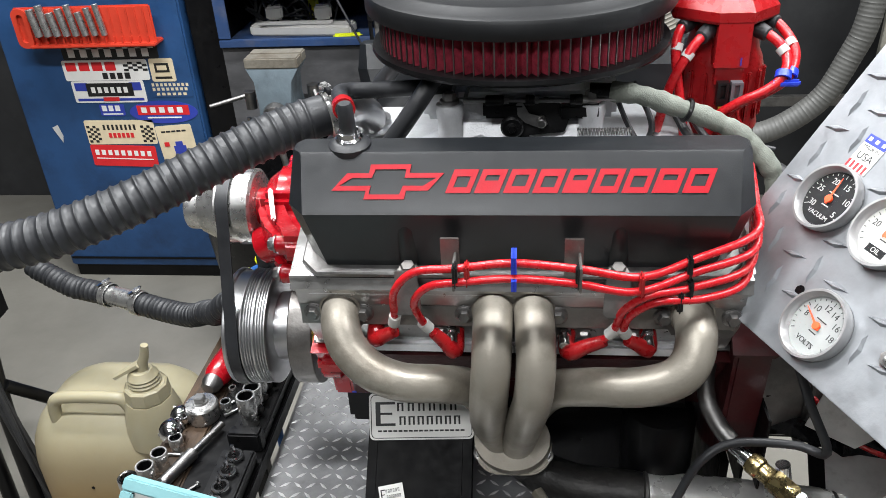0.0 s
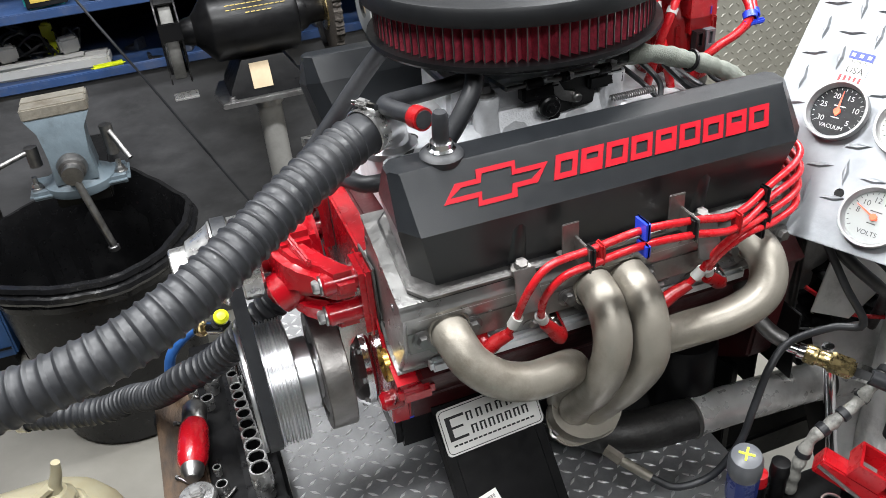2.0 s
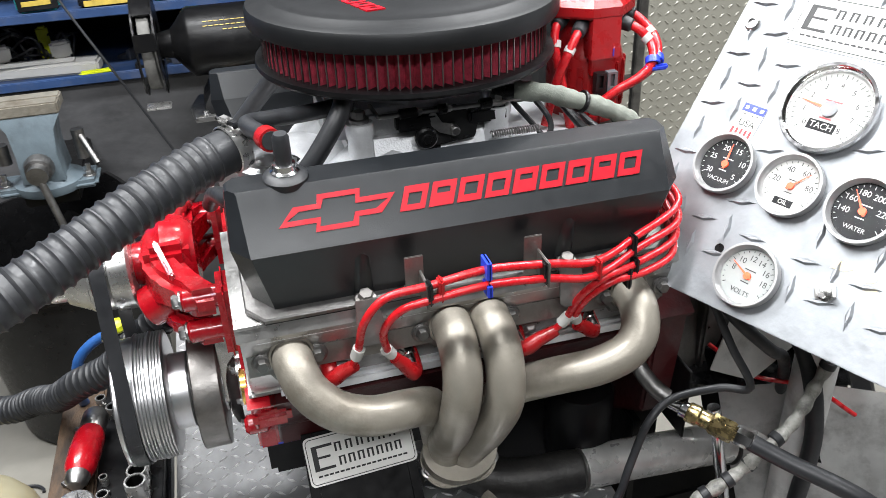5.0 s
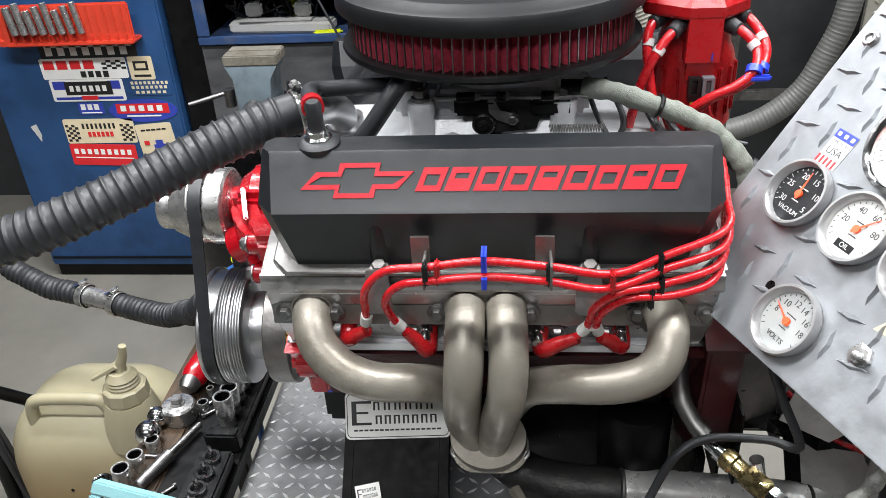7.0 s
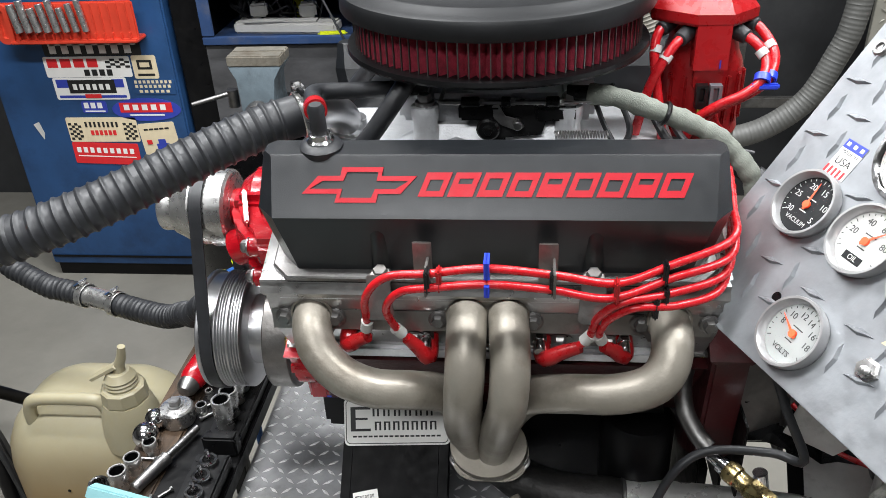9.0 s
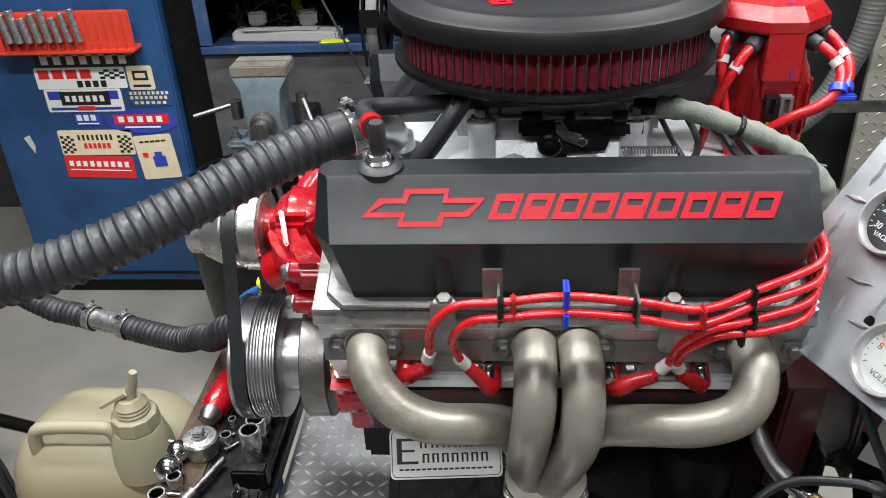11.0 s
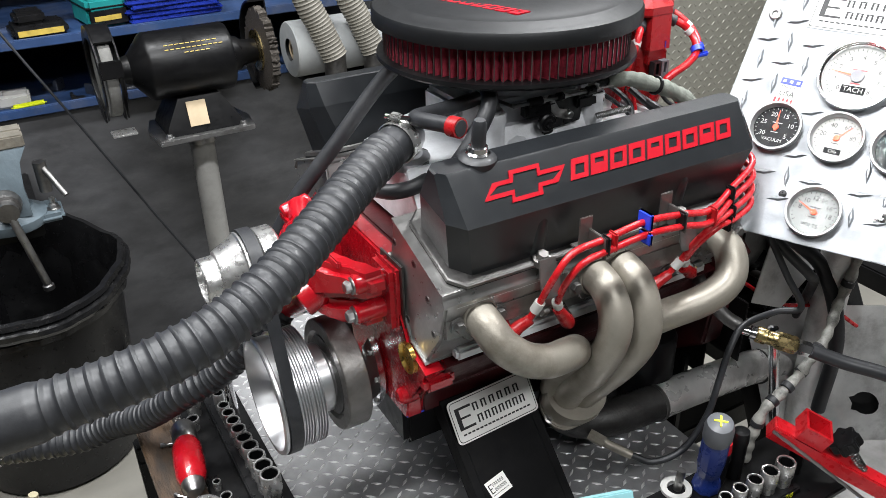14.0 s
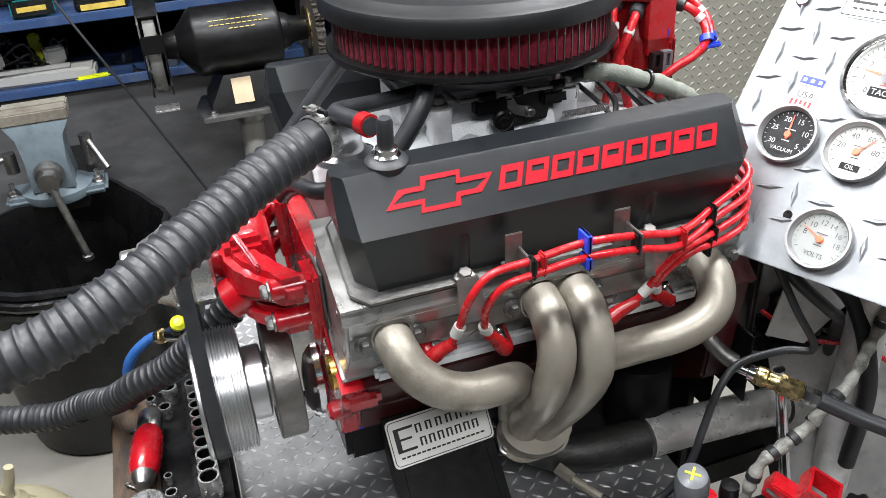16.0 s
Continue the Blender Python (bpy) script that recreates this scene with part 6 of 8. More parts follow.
part("loop", ring_plate(rounded(0.048, 0.112, 0.02), rounded(0.020, 0.080, 0.009), 0.01, axes((-1.410, 2.150, 0.870), (1, 0, 0), (0, 0, 1), (0, -1, 0))), RACK_RED, rack)
for i in range(14):
    part("slot", box(-1.372 + 0.025 * i, -1.369 + 0.025 * i, 2.1385, 2.1495, 0.8245, 0.842, 0.0008), RACK_RED, rack)
    part("rib", box(-1.372 + 0.025 * i, -1.369 + 0.025 * i, 2.1465, 2.1495, 0.852, 0.922, 0.0008), RACK_RED, rack)
for i in range(8):
    s = thing("rack_socket", -1.37 + 0.028 * i, 2.14, 0.85, "steel deep socket hanging in the rack", "socket", "sockets in the rack")
    part("shell", rod((-1.362 + 0.028 * i, 2.136, 0.848), (-1.372 + 0.028 * i, 2.138, 0.925 + 0.012 * math.sin(i * 2.1)), 0.0115 - 0.0004 * i, bevel=0.001), SATIN_STEEL, s)


def sticker(x0, z0, x1, z1, ground, marks, shape=None, turn=0.0, label="printed sticker"):
    s = thing("sticker", (x0 + x1) / 2, 2.199, (z0 + z1) / 2, label, "sticker", "stickers on the cabinet")
    w_, h_ = abs(x1 - x0), abs(z1 - z0)
    m = CF @ Matrix.Translation(((x0 + x1) / 2, (z0 + z1) / 2, 0.0)) @ Matrix.Rotation(radians(turn), 4, "Z")
    o = shape(w_, h_) if shape else rounded(w_, h_, 0.006)
    part("sheet", prism(o, 0.0012, m), ground, s, smooth=0)
    for k, (mat_, rects) in enumerate(marks):
        part("print", bars([(u0 * w_, u1 * w_, v0 * h_, v1 * h_) for u0, u1, v0, v1 in rects], 0.0005, m @ Matrix.Translation((0, 0, 0.0012 + 0.0005 * k))), mat_, s, smooth=0)


def oval(w_, h_):
    return [(w_ / 2 * math.cos(2 * math.pi * i / 32), h_ / 2 * math.sin(2 * math.pi * i / 32)) for i in range(32)]


def checks(u0, v0, du, dv, n, k):
    return [(u0 + du * i, u0 + du * (i + 1), v0 + dv * j, v0 + dv * (j + 1)) for i in range(n) for j in range(k) if (i + j) % 2 == 0]


def row(u0, u1, v0, v1, n, fill=0.7):
    d = (u1 - u0) / n
    return [(u0 + d * i, u0 + d * (i + fill), v0, v1) for i in range(n)]


sticker(-1.349, 0.760, -1.053, 0.805, INK, [(PAPER, row(-0.44, 0.46, -0.34, 0.36, 7, 0.55) + [(-0.42, 0.46, 0.20, 0.36)])], label="black sticker with bold white bars")
sticker(-1.360, 0.696, -1.095, 0.7585, PAPER, [(RED_INK, row(-0.46, 0.16, -0.02, 0.40, 4, 0.78)), (INK, row(-0.05, 0.30, -0.42, -0.12, 4, 0.7) + checks(0.22, -0.05, 0.055, 0.11, 5, 4))], label="white sticker with red bars and black checks")
sticker(-1.089, 0.690, -1.015, 0.760, CREAM, [(INK, [(-0.3, 0.3, -0.1, 0.3), (-0.35, 0.35, -0.38, -0.28)]), (CREAM, [(-0.2, 0.2, 0.0, 0.2)])], label="small cream sticker with a dark picture block")
sticker(-1.348, 0.627, -1.120, 0.695, PAPER, [(BLUE_PRINT, [(-0.46, -0.28, 0.05, 0.42), (0.30, 0.46, 0.05, 0.42), (-0.46, 0.46, -0.42, -0.30)]), (INK, [(-0.30, 0.34, -0.20, 0.40)]), (PAPER, row(-0.24, 0.30, -0.04, 0.22, 6, 0.6)), (RED_INK, [(-0.1, 0.12, -0.42, -0.24)])], label="white and blue sticker under a black one")
sticker(-1.098, 0.642, -0.974, 0.687, BLUE_STEEL, [(CREAM, row(-0.48, 0.48, 0.25, 0.45, 9, 0.6) + row(-0.48, 0.44, -0.05, 0.15, 8, 0.6) + row(-0.40, 0.40, -0.38, -0.2, 6, 0.6))], label="rows of small gold print")
sticker(-1.279, 0.585, -1.200, 0.622, BLUE_PRINT, [(PAPER, row(-0.4, 0.4, -0.1, 0.38, 3, 0.7) + [(-0.4, 0.4, -0.4, -0.3)])], label="small blue sticker with white bars")
sticker(-1.186, 0.558, -0.971, 0.631, BLUE_PRINT, [(RED_INK, [(-0.38, 0.38, -0.12, 0.30)]), (PAPER, row(-0.32, 0.34, -0.02, 0.22, 5, 0.6) + [(-0.25, 0.25, -0.26, -0.20)])], oval, label="oval blue and red sticker with white bars")
sticker(-1.344, 0.491, -1.120, 0.570, CREAM, [(INK, checks(-0.48, -0.42, 0.045, 0.10, 4, 7) + checks(0.30, -0.42, 0.045, 0.10, 4, 7) + row(-0.24, 0.26, 0.10, 0.32, 8, 0.5)), (RED_INK, row(-0.18, 0.20, -0.22, -0.02, 6, 0.7))], label="cream sticker with checked flags and red bars")
sticker(-1.346, 0.416, -1.134, 0.487, RED_INK, [(PAPER, row(-0.44, 0.46, 0.02, 0.26, 9, 0.6) + [(-0.44, 0.44, -0.16, -0.12)])], turn=-2, label="red sticker with a row of white bars")
sticker(-1.115, 0.412, -0.999, 0.552, CREAM, [(INK, row(-0.36, 0.36, 0.34, 0.38, 5, 0.8)), (BLUE_PRINT, [(-0.12, 0.22, -0.22, 0.02), (-0.05, 0.15, 0.02, 0.12)]), (RED_INK, [(-0.36, -0.22, 0.02, 0.12)])], turn=4, label="cream card with a small blue picture block")

# ---- work bench with shelves ----
bench = thing("work_bench", -0.1, 2.4, 0.0, "dark work bench with blue steel shelves above a black front", "work bench")
part("front_board", box(-0.86, 0.58, 2.205, 2.225, 0.0, 0.785, 0.002), BENCH_BLACK, bench, "scuffed black front board")
part("lower_shelf", box(-0.86, 0.58, 2.2255, 2.75, 0.770, 0.790, 0.002), SHELF_BLUE, bench)
part("lower_edge", box(-0.86, 0.58, 2.190, 2.2045, 0.788, 0.810, 0.002), SHELF_BLUE, bench, "blue shelf edge")
part("upper_shelf", box(-0.86, 0.58, 2.2155, 2.75, 0.955, 0.968, 0.002), SHELF_BLUE, bench)
part("upper_edge", box(-0.86, 0.58, 2.200, 2.215, 0.950, 0.972, 0.002), SHELF_BLUE, bench, "blue shelf edge")
for x in (-0.86, 0.545):
    part("upright", box(x, x + 0.035, 2.192, 2.2, 0.8125, 1.75, 0.002), SHELF_BLUE, bench)
    part("upright_flange", box(x, x + 0.005, 2.2005, 2.235, 0.8125, 1.75, 0.001), SHELF_BLUE, bench)
part("back_board", box(-0.86, 0.58, 2.755, 2.775, 0.0, 1.75, 0.002), BLACK_PAINT, bench)
# added black filler: the dark of the open gap beside the cabinet
part("side_board", box(-0.955, -0.865, 2.23, 2.75, 0.0, 1.75, 0.003), BLACK_PAINT, bench)
part("top_shelf", box(-0.86, 0.58, 2.22, 2.75, 1.30, 1.32, 0.002), SHELF_BLUE, bench)


def lump(name, x, y, z, sx, sy, sz, material, label, cat, turn=0, bevel=0.006, group=""):
    t = thing(name, x, y, z, label, cat, group)
    part("body", box(-sx / 2, sx / 2, -sy / 2, sy / 2, 0, sz, bevel, pose(x, y, z, 0, 0, turn)), material, t)
    return t


S1, S2 = 0.7902, 0.9682
ps = lump("power_strip", -0.645, 2.32, S1, 0.31, 0.07, 0.032, WHITE_PLASTIC, "white plastic power strip on the shelf", "power strip", -4)
part("socket_plate", box(-0.77, -0.55, 2.288, 2.33, S1 + 0.0325, S1 + 0.036, 0.002), WHITE_PLASTIC, ps)
for x, y in ((-0.735, 2.35), (-0.585, 2.34)):
    t = lump("plug_adapter", x, y, S1 + 0.037, 0.05, 0.04, 0.04, WHITE_PLASTIC, "small white plug in the power strip", "plug", 12, 0.006, "plugs on the strip")
lump("yellow_marker", -0.50, 2.262, S1, 0.085, 0.016, 0.014, YELLOW, "fluorescent yellow marker pen on the shelf edge", "marker", 6)
lump("yellow_marker", -0.635, 2.43, S1, 0.03, 0.03, 0.10, YELLOW, "fluorescent yellow bottle at the back of the shelf", "bottle", 6)
for i, (x, y, s_) in enumerate(((-0.40, 2.27, 0.022), (-0.36, 2.30, 0.028), (-0.31, 2.28, 0.02), (-0.27, 2.33, 0.03), (-0.42, 2.36, 0.03), (-0.22, 2.27, 0.024), (-0.05, 2.3, 0.03), (0.02, 2.28, 0.022), (0.08, 2.33, 0.03))):
    t = thing("metal_bracket", x, y, S1, "small grey metal part lying on the shelf", "metal part", "small parts on the shelf")
    part("body", prism([(0, 0), (s_ * 1.6, 0), (s_ * 1.6, s_ * 0.3), (s_ * 0.5, s_ * 0.4), (s_ * 0.3, s_), (0, s_)], s_ * 1.2, pose(x, y, S1, 90, 0, 35 * i), 0.002), STEEL if i % 3 else BLACK_PLASTIC, t)
rnd = random.Random(11)
for i in range(9):
    x, y = -0.80 + 0.022 * i, 2.36 + 0.02 * (i % 4)
    p = [(x, y, S1 + 0.006)]
    for k in range(7):
        p.append((x + rnd.uniform(-0.05, 0.07), y + rnd.uniform(-0.04, 0.05), S1 + 0.012 + 0.10 * rnd.random() ** 1.3))
    p.append((x + 0.05, y + 0.06, S1 + 0.006))
    t = thing("loose_cable", *p[0], "tangled thin cable on the shelf", "cable", "cables on the shelf")
    part("cable", sweep(p, 0.0035, 0.008, 8), (BLACK_RUBBER, BLACK_RUBBER, GREY_PLASTIC)[i % 3], t)
for x, mt, lab in ((-0.60, TEAL_CASE, "teal plastic tool case on the upper shelf"), (-0.28, TEAL_CASE, "teal plastic tool case on the upper shelf")):
    t = lump("tool_case", x, 2.30, S2, 0.10, 0.14, 0.075, mt, lab, "tool case", 8, 0.01, "tool cases on the upper shelf")
    fm = pose(x, 2.30, S2, 0, 0, 8)
    part("front_plate", box(-0.047, 0.047, -0.0735, -0.0705, 0.006, 0.044, 0.002, fm), BLACK_PLASTIC, t, "black front")
    part("label_bar", box(-0.036, 0.030, -0.0745, -0.0737, 0.018, 0.030, 0.0002, fm), OCHRE, t, "yellow printed bar")
    part("lid_line", box(-0.052, 0.052, -0.072, 0.072, 0.048, 0.052, 0.001, pose(x, 2.30, S2, 0, 0, 8)), BLACK_PLASTIC, t)
t = lump("battery_pack", -0.435, 2.27, S2, 0.13, 0.10, 0.028, BLACK_PLASTIC, "black battery tool with a yellow printed band", "power tool", 4, 0.008)
part("band", box(-0.052, 0.052, -0.0515, -0.0500, 0.006, 0.020, 0.0005, pose(-0.435, 2.27, S2, 0, 0, 4)), OCHRE, t, "yellow-orange band of print")
part("grip", box(-0.05, 0.02, -0.03, 0.04, 0.0282, 0.058, 0.008, pose(-0.435, 2.27, S2, 0, 0, 4)), BLACK_PLASTIC, t)
for i in range(6):
    t = thing("blue_bag", -0.12, 2.30, S2 + 0.012 * i, "glossy folded blue plastic bag in a stack", "plastic bag", "stack of blue bags")
    bmx = box(-0.12, 0.12, -0.09, 0.09, 0.0005, 0.0112, 0.004, pose(-0.11 + 0.006 * (i % 2), 2.31, S2 + 0.0115 * i, 0, 0, 5 - 3 * (i % 3)))
    part("bag", bmx, BAG_BLUE, t)
for x, c in ((-0.70, BLACK_PLASTIC), (0.12, DARK_STEEL), (0.30, BLACK_PLASTIC), (0.46, GREY_PLASTIC)):
    lump("storage_box", x, 2.50, S2, 0.14, 0.2, 0.13, c, "dark plastic box at the back of the shelf", "box", 3, 0.008, "boxes on the upper shelf")
roll = thing("paper_roll", 0.40, 2.30, S1, "thick white roll lying on the bench shelf", "roll")
part("roll", lathe([(0.030, 0.0), (0.072, 0.0), (0.075, 0.004), (0.075, 0.40), (0.072, 0.404), (0.03, 0.404)], frame_to((0.155, 2.13, 0.868), (1.0, 2.13, 0.868)), 40, False), ROLL_PAPER, roll)
part("core", lathe([(0.018, 0.01), (0.030, 0.01), (0.030, 0.40), (0.018, 0.40)], frame_to((0.155, 2.13, 0.868), (1.0, 2.13, 0.868)), 28, False), TAN, roll)
part("bracket", box(0.18, 0.54, 2.10, 2.19, 0.778, 0.792, 0.002), BLACK_PAINT, roll)

# flexible ducts over the roll and at the right
for p, r in (([(0.245, 2.03, 0.86), (0.215, 2.04, 0.94), (0.175, 2.05, 1.05), (0.14, 2.08, 1.3), (0.13, 2.12, 2.0)], 0.033), ([(0.36, 2.03, 0.86), (0.33, 2.04, 0.94), (0.29, 2.05, 1.05), (0.26, 2.08, 1.3), (0.25, 2.12, 2.0)], 0.032)):
    d = thing("flexible_duct", *p[0], "grey ribbed flexible exhaust duct", "duct", "ducts at the back")
    part("duct", sweep(p, ribs(r, 0.0020, 0.0095, 0.0), 0.0016, 24), DUCT, d)
    part("hanger", rod((p[0][0], 2.03, 0.78), (p[0][0], 2.20, 0.78), 0.008), BLACK_PAINT, d)
    part("collar", rod((p[0][0], p[0][1], 0.775), (p[0][0], p[0][1], 0.87), r * 0.9), DARK_STEEL, d)
d = thing("flexible_duct", 0.9, 1.9, 0.4, "grey ribbed flexible exhaust duct", "duct", "ducts at the back")
part("duct", sweep([(0.48, 2.05, 0.545), (0.60, 2.05, 0.562), (0.69, 2.05, 0.597), (0.773, 2.05, 0.67), (0.820, 2.05, 0.775), (0.845, 2.05, 0.86), (0.855, 2.06, 1.0), (0.86, 2.08, 1.4), (0.86, 2.10, 2.0)], ribs(0.0295, 0.0009, 0.011, 0.0), 0.0025, 28), DUCT_DARK, d)
part("stand_post", box(0.47, 0.51, 2.03, 2.07, 0.0, 0.518, 0.004), BLACK_PAINT, d)
rk = thing("storage_rack", 1.05, 2.2, 0.0, "dark steel rack standing behind the engine", "rack")
for x in (0.60, 1.02):
    part("post", box(x, x + 0.03, 2.16, 2.185, 0.0, 1.75, 0.003), DARK_STEEL, rk)
for z in (0.25, 0.60, 0.92):
    part("rail", box(0.631, 1.019, 2.165, 2.182, z, z + 0.03, 0.003), DARK_STEEL, rk)
bt = thing("white_bottle", 0.44, 1.95, 0.79, "white plastic bottle on the bench", "bottle")
part("body", lathe([(0.040, 0.7925), (0.042, 0.80), (0.042, 0.93), (0.03, 0.96), (0.018, 0.97), (0.018, 0.99), (0, 0.99)], Matrix.Translation((0.53, 2.27, 0)), 28), WHITE_PLASTIC, bt)

# ---- bench grinder on its pedestal ----
GX, GY = -0.145, 2.000
gr = thing("bench_grinder", GX, GY, 0.0, "black bench grinder on a grey pedestal", "bench grinder")
part("post", rod((GX, GY, 0.012), (GX, GY, 0.745), 0.030, n=28), GREY_PAINT, gr, "grey painted pedestal post")
part("collar", lathe([(0.036, 0.715), (0.036, 0.748), (0.03, 0.75)], Matrix.Translation((GX, GY, 0)), 28), STEEL, gr)
part("floor_plate", box(GX - 0.15, GX + 0.15, GY - 0.15, GY + 0.15, 0.0, 0.0118, 0.002), BLACK_PAINT, gr)
part("top_plate", prism([(-0.115, -0.085), (0.115, -0.085), (0.125, 0.0), (0.105, 0.085), (-0.105, 0.085), (-0.125, 0.0)], 0.014, Matrix.Translation((GX, GY - 0.01, 0.7505)), 0.002), STEEL, gr)
part("foot", loft([[(GX + sx * 0.092, GY + sy * 0.072 - 0.01, 0.765) for sx, sy in ((-1, -1), (1, -1), (1, 1), (-1, 1))], [(GX + sx * 0.088, GY + sy * 0.066 - 0.01, 0.785) for sx, sy in ((-1, -1), (1, -1), (1, 1), (-1, 1))], [(GX + sx * 0.05, GY + sy * 0.05, 0.845) for sx, sy in ((-1, -1), (1, -1), (1, 1), (-1, 1))]]), BLACK_PAINT, gr)
part("tape_patch", box(-0.024, 0.022, -0.0255, 0.034, 0, 0.0012, 0.0004, axes((GX - 0.012, GY - 0.071, 0.806), (1, 0, 0), (0, 0.30, 0.95), (0, -0.95, 0.30))), TAN, gr, "tan tape patch")
part("motor", lathe([(0.0, -0.175), (0.026, -0.172), (0.034, -0.135), (0.045, -0.125), (0.075, -0.100), (0.080, -0.092), (0.080, 0.092), (0.075, 0.100), (0.045, 0.108), (0.040, 0.125), (0.032, 0.135), (0.028, 0.17), (0.0, 0.172)], frame_to((GX - 0.003, GY, 0.918), (GX + 1, GY, 0.918)), 40), BLACK_PAINT, gr)
part("print_bars", bars([(-0.062 + 0.0125 * i, -0.0525 + 0.0125 * i, 0.0, 0.0016) for i in range(10)] + [(-0.062 + 0.0125 * i, -0.053 + 0.0125 * i, -0.012, -0.0104) for i in range(11)] + [(-0.02 + 0.0125 * i, -0.011 + 0.0125 * i, -0.024, -0.0224) for i in range(5)], 0.0006, axes((GX, GY - 0.0575, 0.9745), (1, 0, 0), (0, 0.72, 0.69), (0, -0.69, 0.72))), OCHRE, gr, "yellow paint-pen writing")
part("grinding_wheel", lathe([(0.02, -0.013), (0.097, -0.013), (0.099, -0.010), (0.099, 0.010), (0.097, 0.013), (0.02, 0.013)], frame_to((GX - 0.190, GY, 0.918), (GX + 1, GY, 0.918)), 44), STONE, gr, "grey stone wheel")


def arc_band(x, w, a0, a1, r0, r1):
    """A curved casing strip round a wheel."""
    ang = [radians(a0 + (a1 - a0) * i / 24) for i in range(25)]
    o = [(r1 * math.cos(a), r1 * math.sin(a)) for a in ang] + [(r0 * math.cos(a), r0 * math.sin(a)) for a in reversed(ang)]
    return prism(o, w, axes((x, GY, 0.918), (0, 1, 0), (0, 0, 1), (1, 0, 0)))


gd = part("wheel_guard", arc_band(GX - 0.210, 0.040, -70, 128, 0.106, 0.112), BLACK_PAINT, gr)
part("guard_side", arc_band(GX - 0.2140, 0.0035, -100, 235, 0.084, 0.112), BLACK_PAINT, gd)
part("guard_side", arc_band(GX - 0.1695, 0.0035, -100, 235, 0.060, 0.112), BLACK_PAINT, gd)
part("guard_lip", box(GX - 0.216, GX - 0.162, GY - 0.112, GY - 0.070, 0.800, 0.805, 0.001), SATIN_STEEL, gd, "bright steel lip")
part("spark_shield", box(GX - 0.214, GX - 0.166, GY - 0.118, GY - 0.112, 0.935, 0.975, 0.002), BLACK_PAINT, gd)
bw = lathe([(0.03, -0.016), (0.055, -0.013), (0.098, -0.010), (0.100, 0.0), (0.098, 0.010), (0.055, 0.013), (0.03, 0.016)], frame_to((GX + 0.186, GY, 0.918), (GX + 1, GY, 0.918)), 150)
for v in bw.verts:
    d = v.co - Vector((v.co.x, GY, 0.918))
    if d.length > 0.09:
        v.co += d.normalized() * random.Random(int(v.co.y * 1e5) ^ int(v.co.z * 1e5)).uniform(-0.006, 0.008)
part("wire_wheel", bw, BRISTLE, gr, "worn wire brush wheel")
part("wire_wheel_hub", lathe([(0.050, -0.018), (0.052, -0.0165), (0.052, 0.0165), (0.05, 0.018)], frame_to((GX + 0.186, GY, 0.918), (GX + 1, GY, 0.918)), 36), BRASS, gr)
gd = part("wheel_guard", arc_band(GX + 0.168, 0.040, -70, 82, 0.114, 0.119), BLACK_PAINT, gr)
part("guard_side", arc_band(GX + 0.2085, 0.0035, -70, 82, 0.050, 0.119), BLACK_PAINT, gd)
for x, y in ((-0.09, -0.07), (0.09, -0.07)):
    part("bolt", hexhead((GX + x, GY + y - 0.01, 0.7655), (0, 0, 1), 0.009, 0.008), STEEL, gr)

# ---- bench vise ----
VX, VY = -0.600, 1.86
vs = thing("bench_vise", VX, VY, 0.0, "worn grey-blue bench vise with bare steel jaws", "vise")
part("bracket_arm", box(VX - 0.06, VX + 0.06, VY - 0.03, 2.1545, 0.625, 0.6605, 0.004), BLACK_PAINT, vs, "black steel bracket arm from the bench")
part("brace", sweep([(VX, VY + 0.06, 0.63), (VX, 2.147, 0.50)], 0.012, 0.02, 12), BLACK_PAINT, vs)
part("base", merge(lathe([(0.075, 0.661), (0.078, 0.668), (0.078, 0.682), (0.06, 0.690), (0.052, 0.70)], Matrix.Translation((VX, VY, 0)), 32), box(VX - 0.108, VX + 0.108, VY - 0.05, VY + 0.05, 0.661, 0.680, 0.008)), VISE_BLUE, vs)
for sx in (-1, 1):
    part("base_bolt", merge(hexhead((VX + sx * 0.090, VY - 0.015, 0.681), (0, 0, 1), 0.012, 0.012), rod((VX + sx * 0.090, VY - 0.015, 0.68), (VX + sx * 0.090, VY - 0.015, 0.708), 0.006)), STEEL, vs)
part("body", loft([[(VX + x, VY - 0.055 + y, 0.692) for x, y in ((-0.045, 0), (0.045, 0), (0.045, 0.12), (-0.045, 0.12))],
                   [(VX + x, VY - 0.060 + y, 0.760) for x, y in ((-0.042, 0), (0.042, 0), (0.042, 0.11), (-0.042, 0.11))],
                   [(VX + x, VY - 0.052 + y, 0.815) for x, y in ((-0.048, 0), (0.048, 0), (0.048, 0.09), (-0.048, 0.09))],
                   [(VX + x, VY - 0.045 + y, 0.845) for x, y in ((-0.066, 0), (0.066, 0), (0.066, 0.085), (-0.066, 0.085))]]), VISE_BLUE, vs)
part("jaw", box(VX - 0.068, VX + 0.068, VY - 0.046, VY - 0.006, 0.8455, 0.872, 0.003), JAW_STEEL, vs, "bare steel jaw")
part("jaw", box(VX - 0.068, VX + 0.068, VY - 0.002, VY + 0.038, 0.8455, 0.872, 0.003), JAW_STEEL, vs, "bare steel jaw")
part("screw_boss", lathe([(0.030, 0), (0.032, 0.01), (0.028, 0.03), (0.022, 0.032), (0.022, 0.055), (0, 0.056)], frame_to((VX, VY - 0.055, 0.735), (VX, VY - 0.2, 0.722)), 28), DARK_STEEL, vs)
part("handle", rod((VX + 0.0, VY - 0.098, 0.735), (VX + 0.035, VY - 0.12, 0.545), 0.0085, bevel=0.002), STEEL, vs)
